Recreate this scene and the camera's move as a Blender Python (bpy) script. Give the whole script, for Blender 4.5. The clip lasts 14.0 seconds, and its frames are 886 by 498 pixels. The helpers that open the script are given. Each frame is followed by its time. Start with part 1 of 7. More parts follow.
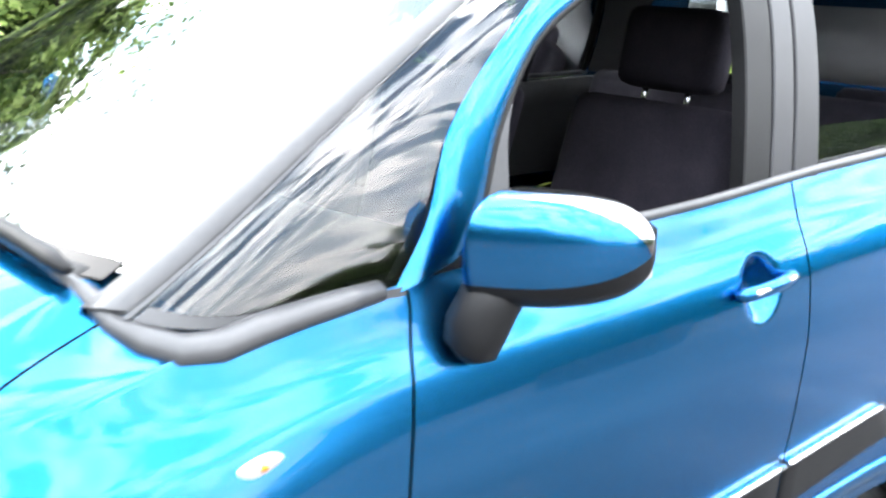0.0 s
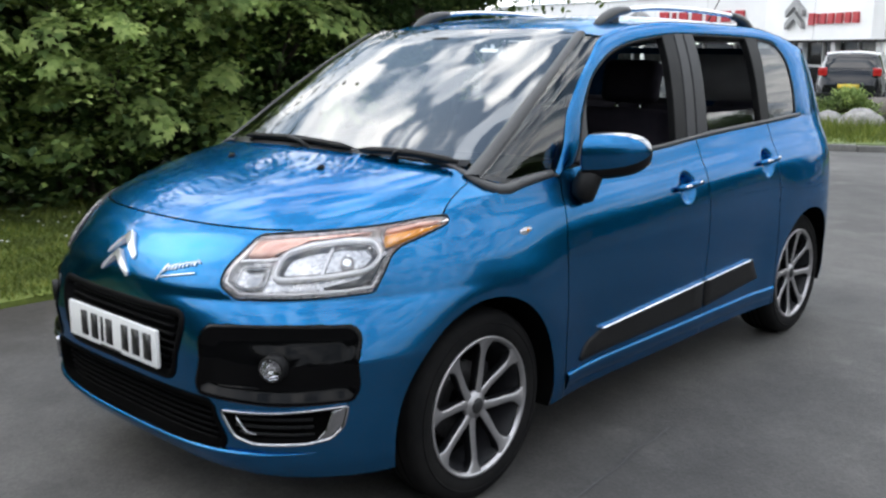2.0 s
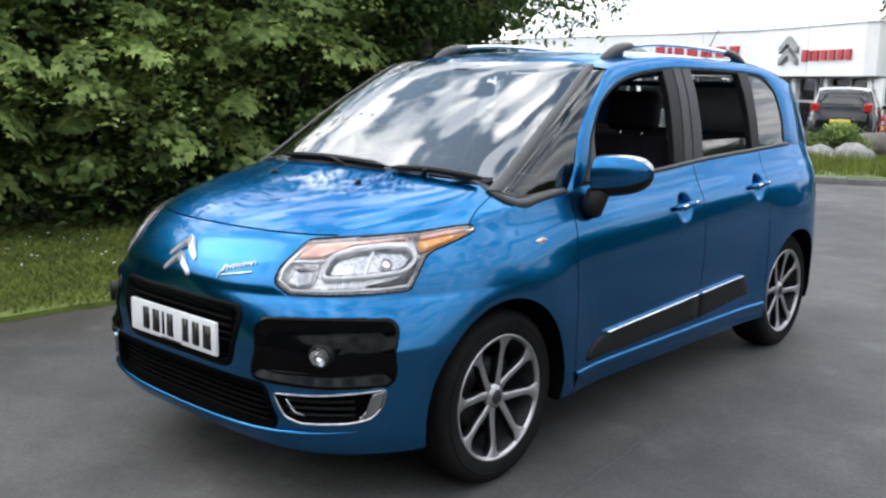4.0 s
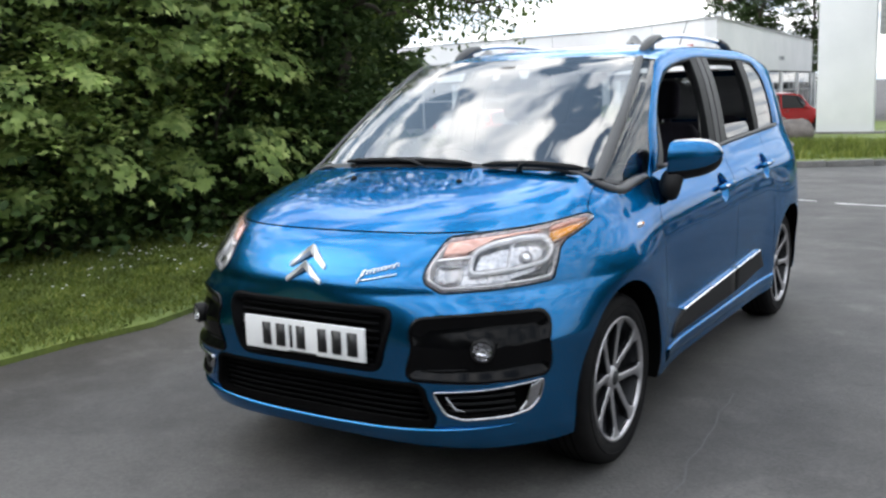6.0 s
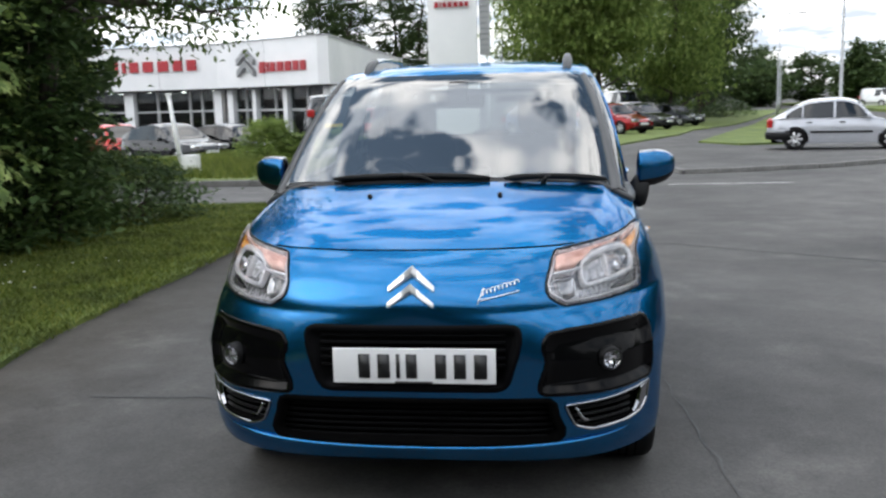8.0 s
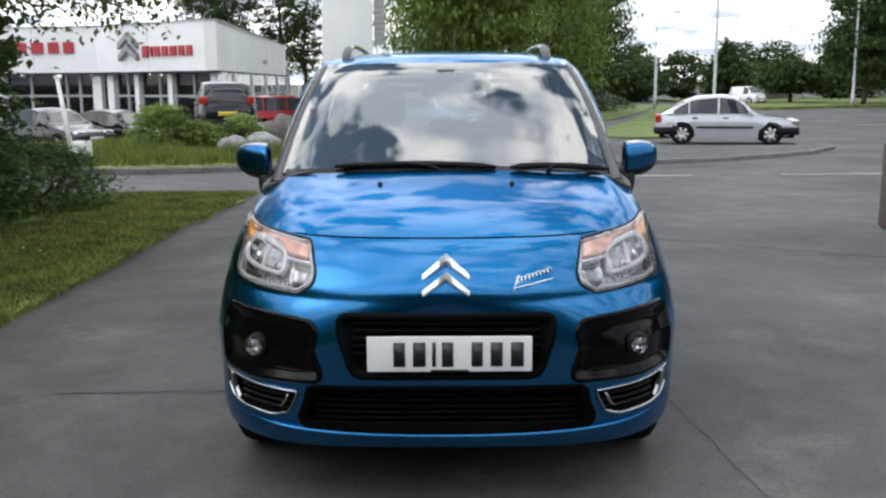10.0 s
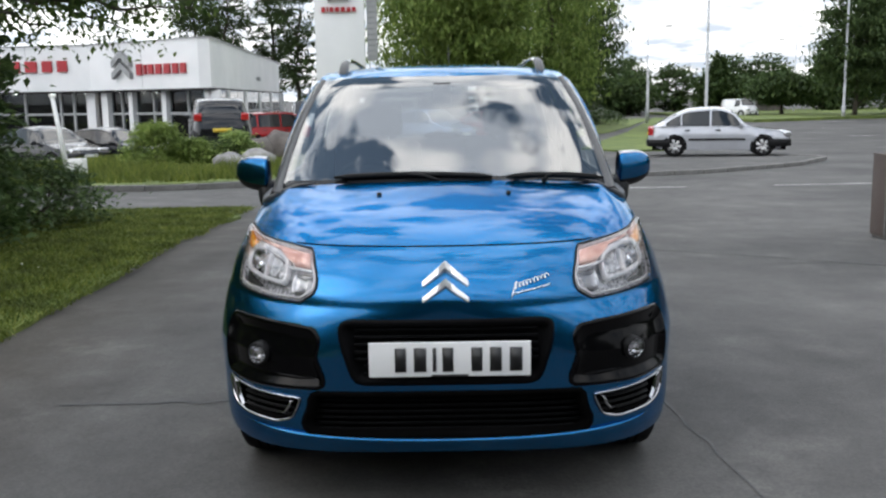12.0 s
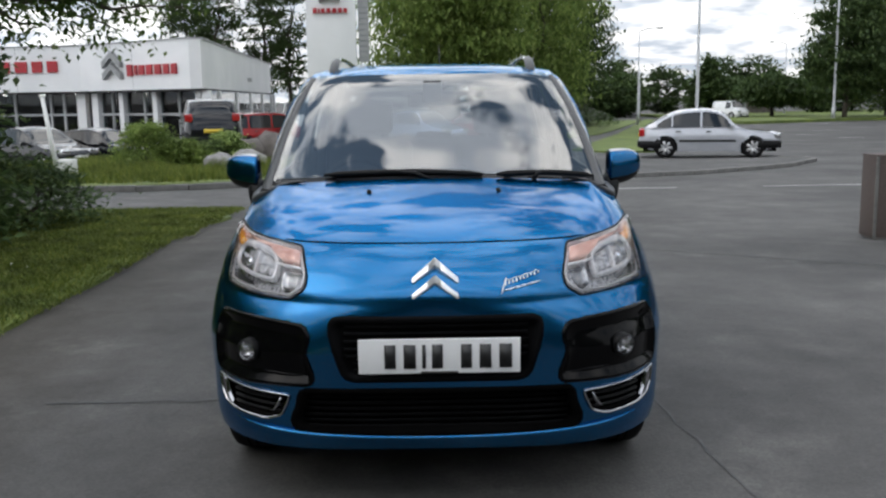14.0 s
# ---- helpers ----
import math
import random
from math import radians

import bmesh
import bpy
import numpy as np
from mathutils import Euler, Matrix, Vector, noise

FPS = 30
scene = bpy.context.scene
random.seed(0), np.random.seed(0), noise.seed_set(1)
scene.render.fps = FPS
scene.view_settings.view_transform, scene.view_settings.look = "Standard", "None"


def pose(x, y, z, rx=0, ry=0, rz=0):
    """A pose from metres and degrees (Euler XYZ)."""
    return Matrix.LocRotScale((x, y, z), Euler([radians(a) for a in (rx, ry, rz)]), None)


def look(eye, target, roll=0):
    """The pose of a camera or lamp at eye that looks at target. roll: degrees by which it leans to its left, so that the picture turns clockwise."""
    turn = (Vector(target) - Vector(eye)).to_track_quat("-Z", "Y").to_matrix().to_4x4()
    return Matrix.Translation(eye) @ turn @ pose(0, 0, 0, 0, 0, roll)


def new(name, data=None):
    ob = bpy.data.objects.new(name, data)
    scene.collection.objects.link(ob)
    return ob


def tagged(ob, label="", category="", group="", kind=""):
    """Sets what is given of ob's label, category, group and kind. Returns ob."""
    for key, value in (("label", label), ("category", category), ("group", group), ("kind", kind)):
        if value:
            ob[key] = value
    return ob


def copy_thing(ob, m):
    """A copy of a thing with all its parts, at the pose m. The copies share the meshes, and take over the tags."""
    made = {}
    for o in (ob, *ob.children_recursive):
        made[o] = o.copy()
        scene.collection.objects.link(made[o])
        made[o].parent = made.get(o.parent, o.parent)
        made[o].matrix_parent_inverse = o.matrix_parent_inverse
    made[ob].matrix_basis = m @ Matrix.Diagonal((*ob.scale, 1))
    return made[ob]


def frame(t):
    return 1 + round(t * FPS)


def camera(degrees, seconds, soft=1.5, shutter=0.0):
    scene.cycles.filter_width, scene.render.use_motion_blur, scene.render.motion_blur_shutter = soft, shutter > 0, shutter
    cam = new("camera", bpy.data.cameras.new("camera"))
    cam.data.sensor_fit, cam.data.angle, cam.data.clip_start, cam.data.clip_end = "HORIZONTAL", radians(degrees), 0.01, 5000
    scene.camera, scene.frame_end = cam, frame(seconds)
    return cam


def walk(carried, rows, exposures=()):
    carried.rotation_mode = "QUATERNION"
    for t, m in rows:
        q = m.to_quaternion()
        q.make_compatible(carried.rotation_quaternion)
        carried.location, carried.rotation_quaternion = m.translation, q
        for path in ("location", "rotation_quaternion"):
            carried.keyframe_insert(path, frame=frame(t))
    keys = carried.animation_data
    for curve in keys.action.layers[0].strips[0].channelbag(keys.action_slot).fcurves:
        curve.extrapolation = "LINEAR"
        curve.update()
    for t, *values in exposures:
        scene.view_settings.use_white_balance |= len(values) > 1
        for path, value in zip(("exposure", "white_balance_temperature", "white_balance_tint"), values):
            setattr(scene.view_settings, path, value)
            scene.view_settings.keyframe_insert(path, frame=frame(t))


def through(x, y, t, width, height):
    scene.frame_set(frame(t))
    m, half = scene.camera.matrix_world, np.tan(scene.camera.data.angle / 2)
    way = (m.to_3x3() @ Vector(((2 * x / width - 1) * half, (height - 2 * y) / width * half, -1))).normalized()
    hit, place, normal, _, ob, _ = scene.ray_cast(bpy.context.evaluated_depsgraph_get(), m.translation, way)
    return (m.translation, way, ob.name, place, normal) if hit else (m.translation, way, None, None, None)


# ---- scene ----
cam = camera(50.6, 14.0, 2.4, 0.3)
PATH = [
    (0, (1.661, -0.353, 1.408), (0.222, 0.929, 0.873), 3.1),
    (0.5, (1.812, -0.903, 1.345), (0.475, 0.515, 0.896), 2.0),
    (1, (2.087, -1.417, 1.364), (0.746, 0.001, 0.928), 2.3),
    (1.5, (2.385, -1.854, 1.417), (1.067, -0.402, 1.023), 0.5),
    (2, (2.594, -2.225, 1.426), (1.279, -0.776, 1.013), 0.4),
    (2.5, (2.766, -2.44, 1.408), (1.445, -0.985, 1.035), 0.9),
    (5, (2.755, -2.717, 1.422), (1.464, -1.226, 1.088), 1.3),
    (5.5, (2.449, -3.021, 1.398), (1.27, -1.437, 1.078), 0.8),
    (6, (2.063, -3.175, 1.371), (0.991, -1.518, 1.044), -2.0),
    (6.5, (1.61, -3.41, 1.379), (0.682, -1.668, 1.062), -1.7),
    (7, (1.211, -3.495, 1.419), (0.537, -1.645, 1.066), -0.5),
    (7.5, (0.86, -3.569, 1.399), (0.366, -1.658, 1.074), -1.3),
    (8, (0.489, -3.686, 1.424), (0.222, -1.731, 1.098), -1.6),
    (8.5, (0.209, -3.681, 1.407), (0.045, -1.718, 1.06), -0.7),
    (11, (-0.014, -3.757, 1.43), (0.007, -1.788, 1.081), -0.9),
    (11.5, (-0.016, -3.774, 1.415), (-0.013, -1.801, 1.087), -1.1),
    (12, (-0.013, -3.784, 1.409), (-0.015, -1.81, 1.091), -0.9),
    (12.5, (-0.014, -3.793, 1.406), (-0.008, -1.817, 1.093), -0.7),
    (13, (-0.011, -3.792, 1.4), (-0.005, -1.817, 1.091), -0.8),
    (13.5, (-0.01, -3.785, 1.395), (0.003, -1.81, 1.083), -0.8),
    (14, (-0.007, -3.785, 1.393), (0.009, -1.81, 1.078), -0.8),
]
EXPOSURES = [(0.0, 2.48), (0.5, 1.5), (1.0, 0.92), (1.5, 0.44), (2.0, 0.1), (5.0, 0.22), (6.0, 0.13), (6.5, -0.01), (7.5, -0.13), (8.5, -0.19), (11.0, -0.22), (12.0, -0.26), (13.0, -0.41), (14.0, -0.55)]
walk(cam, [(t, look(eye, target, roll)) for t, eye, target, roll in PATH], EXPOSURES)

# ---- world, sun, exposure ----
def make_world():
    w = bpy.data.worlds.new("sky")
    scene.world = w
    w.use_nodes = True
    nt = w.node_tree
    nt.nodes.clear()
    out = nt.nodes.new("ShaderNodeOutputWorld")
    bg = nt.nodes.new("ShaderNodeBackground")
    sky = nt.nodes.new("ShaderNodeTexSky")
    sky.sky_type, sky.sun_disc = "NISHITA", False
    sky.sun_elevation, sky.sun_rotation = radians(SUN_UP), radians(SUN_TURN)
    sky.dust_density = 0.7
    co = nt.nodes.new("ShaderNodeTexCoord")
    sep = nt.nodes.new("ShaderNodeSeparateXYZ")
    add = nt.nodes.new("ShaderNodeMath")
    add.operation, add.inputs[1].default_value = "ADD", 0.22
    big = nt.nodes.new("ShaderNodeMath")
    big.operation, big.inputs[1].default_value = "MAXIMUM", 0.12
    div = nt.nodes.new("ShaderNodeVectorMath")
    div.operation = "DIVIDE"
    comb = nt.nodes.new("ShaderNodeCombineXYZ")
    # broken cloud on a flat layer overhead
    n1 = nt.nodes.new("ShaderNodeTexNoise")
    n1.inputs["Scale"].default_value, n1.inputs["Detail"].default_value, n1.inputs["Roughness"].default_value = 6.0, 7.0, 0.5
    n1.inputs["Distortion"].default_value = 0.25
    ramp = nt.nodes.new("ShaderNodeValToRGB")
    ramp.color_ramp.elements[0].position, ramp.color_ramp.elements[1].position = 0.43, 0.50
    n2 = nt.nodes.new("ShaderNodeTexNoise")
    n2.inputs["Scale"].default_value, n2.inputs["Detail"].default_value = 6.0, 8.0
    tone = nt.nodes.new("ShaderNodeValToRGB")
    tone.color_ramp.elements[0].position, tone.color_ramp.elements[1].position = 0.40, 0.60
    tone.color_ramp.elements[0].color = (*CLOUD_DARK, 1)
    tone.color_ramp.elements[1].color = (*CLOUD_LIGHT, 1)
    gain = nt.nodes.new("ShaderNodeVectorMath")
    gain.operation, gain.inputs["Scale"].default_value = "SCALE", CLOUD_GAIN
    blue = nt.nodes.new("ShaderNodeVectorMath")
    blue.operation, blue.inputs[1].default_value = "MULTIPLY", (2.5, 2.4, 2.0)
    mix = nt.nodes.new("ShaderNodeMix")
    mix.data_type = "RGBA"
    ln = nt.links.new
    ln(co.outputs["Generated"], sep.inputs[0])
    ln(sep.outputs["Z"], add.inputs[0])
    ln(add.outputs[0], big.inputs[0])
    for s in ("X", "Y", "Z"):
        ln(big.outputs[0], comb.inputs[s])
    ln(co.outputs["Generated"], div.inputs[0])
    ln(comb.outputs[0], div.inputs[1])
    drift = nt.nodes.new("ShaderNodeVectorMath")
    drift.operation, drift.inputs[1].default_value = "ADD", CLOUD_DRIFT
    ln(div.outputs[0], drift.inputs[0])
    ln(drift.outputs[0], n1.inputs["Vector"])
    ln(div.outputs[0], n2.inputs["Vector"])
    ln(n1.outputs["Fac"], ramp.inputs[0])
    ln(n2.outputs["Fac"], tone.inputs[0])
    ln(tone.outputs[0], gain.inputs[0])
    ln(sky.outputs[0], blue.inputs[0])
    # the cloud closes up towards the horizon
    haze = nt.nodes.new("ShaderNodeMapRange")
    haze.inputs["From Min"].default_value, haze.inputs["From Max"].default_value = 0.38, 0.12
    cover = nt.nodes.new("ShaderNodeMath")
    cover.operation = "MAXIMUM"
    ln(sep.outputs["Z"], haze.inputs["Value"])
    ln(ramp.outputs[0], cover.inputs[0])
    ln(haze.outputs[0], cover.inputs[1])
    ln(cover.outputs[0], mix.inputs["Factor"])
    ln(blue.outputs[0], mix.inputs["A"])
    ln(gain.outputs[0], mix.inputs["B"])
    # cloudy sky: brightest overhead and on the sun's side, dimmer towards the horizon
    rise = nt.nodes.new("ShaderNodeMath")
    rise.operation, rise.inputs[1].default_value, rise.inputs[2].default_value = "MULTIPLY_ADD", 0.74, 0.55
    dome = nt.nodes.new("ShaderNodeVectorMath")
    dome.operation = "SCALE"
    near = nt.nodes.new("ShaderNodeMath")
    near.operation, near.inputs[1].default_value, near.inputs[2].default_value = "MULTIPLY_ADD", -0.20, 0.56
    ln(sep.outputs["X"], near.inputs[0])
    ln(near.outputs[0], rise.inputs[2])
    ln(sep.outputs["Z"], rise.inputs[0])
    ln(mix.outputs["Result"], dome.inputs[0])
    ln(rise.outputs[0], dome.inputs["Scale"])
    ln(dome.outputs[0], bg.inputs["Color"])
    bg.inputs["Strength"].default_value = 0.12
    ln(bg.outputs[0], out.inputs[0])


SUN_UP, SUN_TURN = 45.0, -118.0
CLOUD_DRIFT = (2.3, 0.4, 0.0)
CLOUD_DARK, CLOUD_LIGHT, CLOUD_GAIN = (0.44, 0.49, 0.56), (1.0, 1.0, 1.0), 31.0
make_world()
sun = new("sun", bpy.data.lights.new("sun", "SUN"))
sun.data.energy, sun.data.angle, sun.data.color = 0.5, radians(30), (1.0, 0.96, 0.9)
_d = Vector((math.sin(radians(SUN_TURN)) * math.cos(radians(SUN_UP)), math.cos(radians(SUN_TURN)) * math.cos(radians(SUN_UP)), math.sin(radians(SUN_UP))))
sun.matrix_world = look(_d * 50, (0, 0, 0))


# ---- materials ----
def nodes_of(name):
    m = bpy.data.materials.new(name)
    m.use_nodes = True
    nt = m.node_tree
    return m, nt, nt.nodes["Principled BSDF"], nt.nodes["Material Output"]


def noise_node(nt, co, scale, detail=4.0, rough=0.55):
    n = nt.nodes.new("ShaderNodeTexNoise")
    n.inputs["Scale"].default_value, n.inputs["Detail"].default_value, n.inputs["Roughness"].default_value = scale, detail, rough
    nt.links.new(co, n.inputs["Vector"])
    return n.outputs["Fac"]


def ramp_node(nt, fac, a, b, lo=0.35, hi=0.65):
    r = nt.nodes.new("ShaderNodeValToRGB")
    r.color_ramp.elements[0].position, r.color_ramp.elements[1].position = lo, hi
    r.color_ramp.elements[0].color, r.color_ramp.elements[1].color = (*a, 1), (*b, 1)
    nt.links.new(fac, r.inputs[0])
    return r.outputs[0]


def mix_node(nt, fac, a, b, how="MIX"):
    m = nt.nodes.new("ShaderNodeMix")
    m.data_type, m.blend_type = "RGBA", how
    for sock, v in (("Factor", fac), ("A", a), ("B", b)):
        if isinstance(v, (int, float)):
            m.inputs[sock].default_value = v
        elif isinstance(v, tuple):
            m.inputs[sock].default_value = (*v, 1)
        else:
            nt.links.new(v, m.inputs[sock])
    return m.outputs["Result"]


def surface(name, a, b, scale=6.0, fine=60.0, rough=(0.5, 0.7), metal=0.0, bump=0.0, coat=0.0, coat_rough=0.03, spec=0.5, grains=(0.82, 1.12)):
    """A surface of two tones: a broad stain and a fine grain, with roughness and relief that follow the grain."""
    m, nt, p, out = nodes_of(name)
    tc = nt.nodes.new("ShaderNodeTexCoord")
    co = tc.outputs["Object"]
    broad = noise_node(nt, co, scale, 5.0)
    grain = noise_node(nt, co, fine, 3.0)
    c = ramp_node(nt, broad, a, b)
    g = ramp_node(nt, grain, (grains[0],) * 3, (grains[1],) * 3)
    nt.links.new(mix_node(nt, 1.0, c, g, "MULTIPLY"), p.inputs["Base Color"])
    mr = nt.nodes.new("ShaderNodeMapRange")
    mr.inputs["To Min"].default_value, mr.inputs["To Max"].default_value = rough
    nt.links.new(grain, mr.inputs["Value"])
    nt.links.new(mr.outputs[0], p.inputs["Roughness"])
    p.inputs["Metallic"].default_value = metal
    p.inputs["Specular IOR Level"].default_value = spec
    p.inputs["Coat Weight"].default_value, p.inputs["Coat Roughness"].default_value = coat, coat_rough
    if bump:
        bp = nt.nodes.new("ShaderNodeBump")
        bp.inputs["Strength"].default_value, bp.inputs["Distance"].default_value = bump, 0.01
        nt.links.new(grain, bp.inputs["Height"])
        nt.links.new(bp.outputs[0], p.inputs["Normal"])
    return m


def car_paint(name, col, dark, metal=0.55, rough=0.21, coat=1.0, edge=None):
    """Metallic paint: fine flake under a clear coat with slight waviness."""
    m, nt, p, out = nodes_of(name)
    tc = nt.nodes.new("ShaderNodeTexCoord")
    co = tc.outputs["Object"]
    flake = nt.nodes.new("ShaderNodeTexVoronoi")
    flake.inputs["Scale"].default_value = 900.0
    nt.links.new(co, flake.inputs["Vector"])
    broad = noise_node(nt, co, 1.7, 3.0)
    c = ramp_node(nt, broad, dark, col, 0.25, 0.6)
    nt.links.new(mix_node(nt, 0.25, c, ramp_node(nt, flake.outputs["Distance"], tuple(1.5 * v for v in col), dark, 0.0, 0.6)), p.inputs["Base Color"])
    p.inputs["Metallic"].default_value, p.inputs["Roughness"].default_value = metal, rough
    p.inputs["Coat Weight"].default_value, p.inputs["Coat Roughness"].default_value, p.inputs["Coat IOR"].default_value = coat, 0.03, 1.40
    p.inputs["Specular Tint"].default_value = (*(edge or (min(1.0, 0.12 + 2.0 * v) for v in col)), 1)
    wave = noise_node(nt, co, 9.0, 2.0)
    bp = nt.nodes.new("ShaderNodeBump")
    bp.inputs["Strength"].default_value, bp.inputs["Distance"].default_value = 0.02, 0.01
    nt.links.new(wave, bp.inputs["Height"])
    nt.links.new(bp.outputs[0], p.inputs["Coat Normal"])
    return m


def pane(name, tint, ior=1.9, rough=0.0, wave=0.0):
    """Thin glass: it lets light straight through, tinted, and mirrors by Fresnel."""
    m, nt, p, out = nodes_of(name)
    nt.nodes.remove(p)
    tr = nt.nodes.new("ShaderNodeBsdfTransparent")
    tr.inputs["Color"].default_value = (*tint, 1)
    gl = nt.nodes.new("ShaderNodeBsdfGlossy")
    gl.inputs["Roughness"].default_value = rough
    gl.inputs["Color"].default_value = (1, 1, 1, 1)
    fr = nt.nodes.new("ShaderNodeFresnel")
    fr.inputs["IOR"].default_value = ior
    mx = nt.nodes.new("ShaderNodeMixShader")
    if wave:
        tc = nt.nodes.new("ShaderNodeTexCoord")
        h = noise_node(nt, tc.outputs["Object"], 3.0, 2.0)
        bp = nt.nodes.new("ShaderNodeBump")
        bp.inputs["Strength"].default_value, bp.inputs["Distance"].default_value = wave, 0.02
        nt.links.new(h, bp.inputs["Height"])
        nt.links.new(bp.outputs[0], gl.inputs["Normal"])
    nt.links.new(fr.outputs[0], mx.inputs[0])
    nt.links.new(tr.outputs[0], mx.inputs[1])
    nt.links.new(gl.outputs[0], mx.inputs[2])
    nt.links.new(mx.outputs[0], out.inputs["Surface"])
    return m


def leaf_material(name, a, b, c, through=0.28):
    """Leaves: each of its own tone, part of the light shining through."""
    m, nt, p, out = nodes_of(name)
    ge = nt.nodes.new("ShaderNodeNewGeometry")
    r = nt.nodes.new("ShaderNodeValToRGB")
    r.color_ramp.elements[0].color, r.color_ramp.elements[1].color = (*a, 1), (*c, 1)
    e = r.color_ramp.elements.new(0.55)
    e.color = (*b, 1)
    nt.links.new(ge.outputs["Random Per Island"], r.inputs[0])
    tc = nt.nodes.new("ShaderNodeTexCoord")
    broad = noise_node(nt, tc.outputs["Object"], 2.2, 3.0)
    col = mix_node(nt, 1.0, r.outputs[0], ramp_node(nt, broad, (0.62, 0.66, 0.62), (1.3, 1.28, 1.2)), "MULTIPLY")
    nt.links.new(col, p.inputs["Base Color"])
    p.inputs["Roughness"].default_value, p.inputs["Specular IOR Level"].default_value = 0.6, 0.25
    tl = nt.nodes.new("ShaderNodeBsdfTranslucent")
    nt.links.new(col, tl.inputs["Color"])
    mx = nt.nodes.new("ShaderNodeMixShader")
    mx.inputs[0].default_value = through
    nt.links.new(p.outputs[0], mx.inputs[1])
    nt.links.new(tl.outputs[0], mx.inputs[2])
    nt.links.new(mx.outputs[0], out.inputs["Surface"])
    return m


def asphalt_material():
    m, nt, p, out = nodes_of("asphalt")
    tc = nt.nodes.new("ShaderNodeTexCoord")
    co = tc.outputs["Object"]
    broad = noise_node(nt, co, 0.35, 6.0, 0.6)
    mid = noise_node(nt, co, 2.2, 6.0, 0.65)
    stones = nt.nodes.new("ShaderNodeTexVoronoi")
    stones.inputs["Scale"].default_value = 95.0
    nt.links.new(co, stones.inputs["Vector"])
    c = ramp_node(nt, broad, (0.046, 0.0448, 0.0438), (0.104, 0.1000, 0.0962), 0.33, 0.67)
    c = mix_node(nt, 1.0, c, ramp_node(nt, mid, (0.72, 0.72, 0.73), (1.2, 1.2, 1.2), 0.3, 0.72), "MULTIPLY")
    c = mix_node(nt, 1.0, c, ramp_node(nt, stones.outputs["Color"], (0.85, 0.85, 0.85), (1.16, 1.15, 1.14), 0.1, 0.9), "MULTIPLY")
    # ragged strip along the verge: brownish tarmac, with the hedge's shade painted in
    sep = nt.nodes.new("ShaderNodeSeparateXYZ")
    nt.links.new(co, sep.inputs[0])
    edge = nt.nodes.new("ShaderNodeMath")
    edge.operation, edge.inputs[1].default_value = "MULTIPLY_ADD", 1.5
    nt.links.new(mid, edge.inputs[0])
    nt.links.new(sep.outputs["X"], edge.inputs[2])
    hedge_shade = nt.nodes.new("ShaderNodeMapRange")
    hedge_shade.inputs["From Min"].default_value, hedge_shade.inputs["From Max"].default_value = -0.75, -1.75
    nt.links.new(edge.outputs[0], hedge_shade.inputs["Value"])
    near = nt.nodes.new("ShaderNodeMapRange")
    near.inputs["From Min"].default_value, near.inputs["From Max"].default_value = 9.0, 7.0
    nt.links.new(sep.outputs["Y"], near.inputs["Value"])
    both = nt.nodes.new("ShaderNodeMath")
    both.operation = "MULTIPLY"
    nt.links.new(hedge_shade.outputs[0], both.inputs[0])
    nt.links.new(near.outputs[0], both.inputs[1])
    c = mix_node(nt, 1.0, c, ramp_node(nt, both.outputs[0], (1, 1, 1), (0.74, 0.69, 0.62), 0.0, 1.0), "MULTIPLY")
    # pale scuffs
    worn = noise_node(nt, co, 1.1, 8.0, 0.72)
    c = mix_node(nt, 1.0, c, ramp_node(nt, worn, (1, 1, 1), (1.35, 1.34, 1.32), 0.56, 0.70), "MULTIPLY")
    nt.links.new(c, p.inputs["Base Color"])
    p.inputs["Roughness"].default_value, p.inputs["Specular IOR Level"].default_value = 0.78, 0.35
    bp = nt.nodes.new("ShaderNodeBump")
    bp.inputs["Strength"].default_value, bp.inputs["Distance"].default_value = 0.3, 0.004
    nt.links.new(stones.outputs["Distance"], bp.inputs["Height"])
    nt.links.new(bp.outputs[0], p.inputs["Normal"])
    return m


def emitter(name, col, power):
    m, nt, p, out = nodes_of(name)
    p.inputs["Emission Color"].default_value, p.inputs["Emission Strength"].default_value = (*col, 1), power
    return m


BLUE = car_paint("blue_metallic_paint", (0.010, 0.122, 0.295), (0.008, 0.106, 0.255), 1.0, 0.27, 0.75, (0.18, 0.62, 1.0))
BLACK_GLOSS = surface("gloss_black", (0.004, 0.004, 0.005), (0.007, 0.007, 0.008), 3, 200, (0.2, 0.3), spec=0.2)
FOG_BLACK = surface("fog_panel_black", (0.0015, 0.0015, 0.0018), (0.003, 0.003, 0.0034), 3, 40, (0.10, 0.14), spec=0.12, grains=(0.95, 1.05))
DULL_CHROME = surface("satin_chrome", (0.34, 0.34, 0.36), (0.44, 0.44, 0.46), 4, 40, (0.12, 0.2), metal=1.0, grains=(0.94, 1.05))
GRILLE_BLACK = surface("grille_black", (0.002, 0.002, 0.0024), (0.004, 0.004, 0.0045), 5, 300, (0.45, 0.6), spec=0.05)
BLACK_PLASTIC = surface("black_plastic", (0.006, 0.006, 0.0066), (0.010, 0.010, 0.0106), 5, 400, (0.4, 0.55), bump=0.05, spec=0.18)
GREY_PLASTIC = surface("grey_plastic", (0.042, 0.042, 0.044), (0.056, 0.056, 0.058), 5, 60, (0.32, 0.42), bump=0.02, spec=0.4, grains=(0.95, 1.05))
# near-black: the shade of recesses, gaps and undersides is put into the colour
DARK_VOID = surface("void_shade", (0.002, 0.002, 0.002), (0.004, 0.004, 0.004), 4, 100, (0.9, 1.0), spec=0.02)
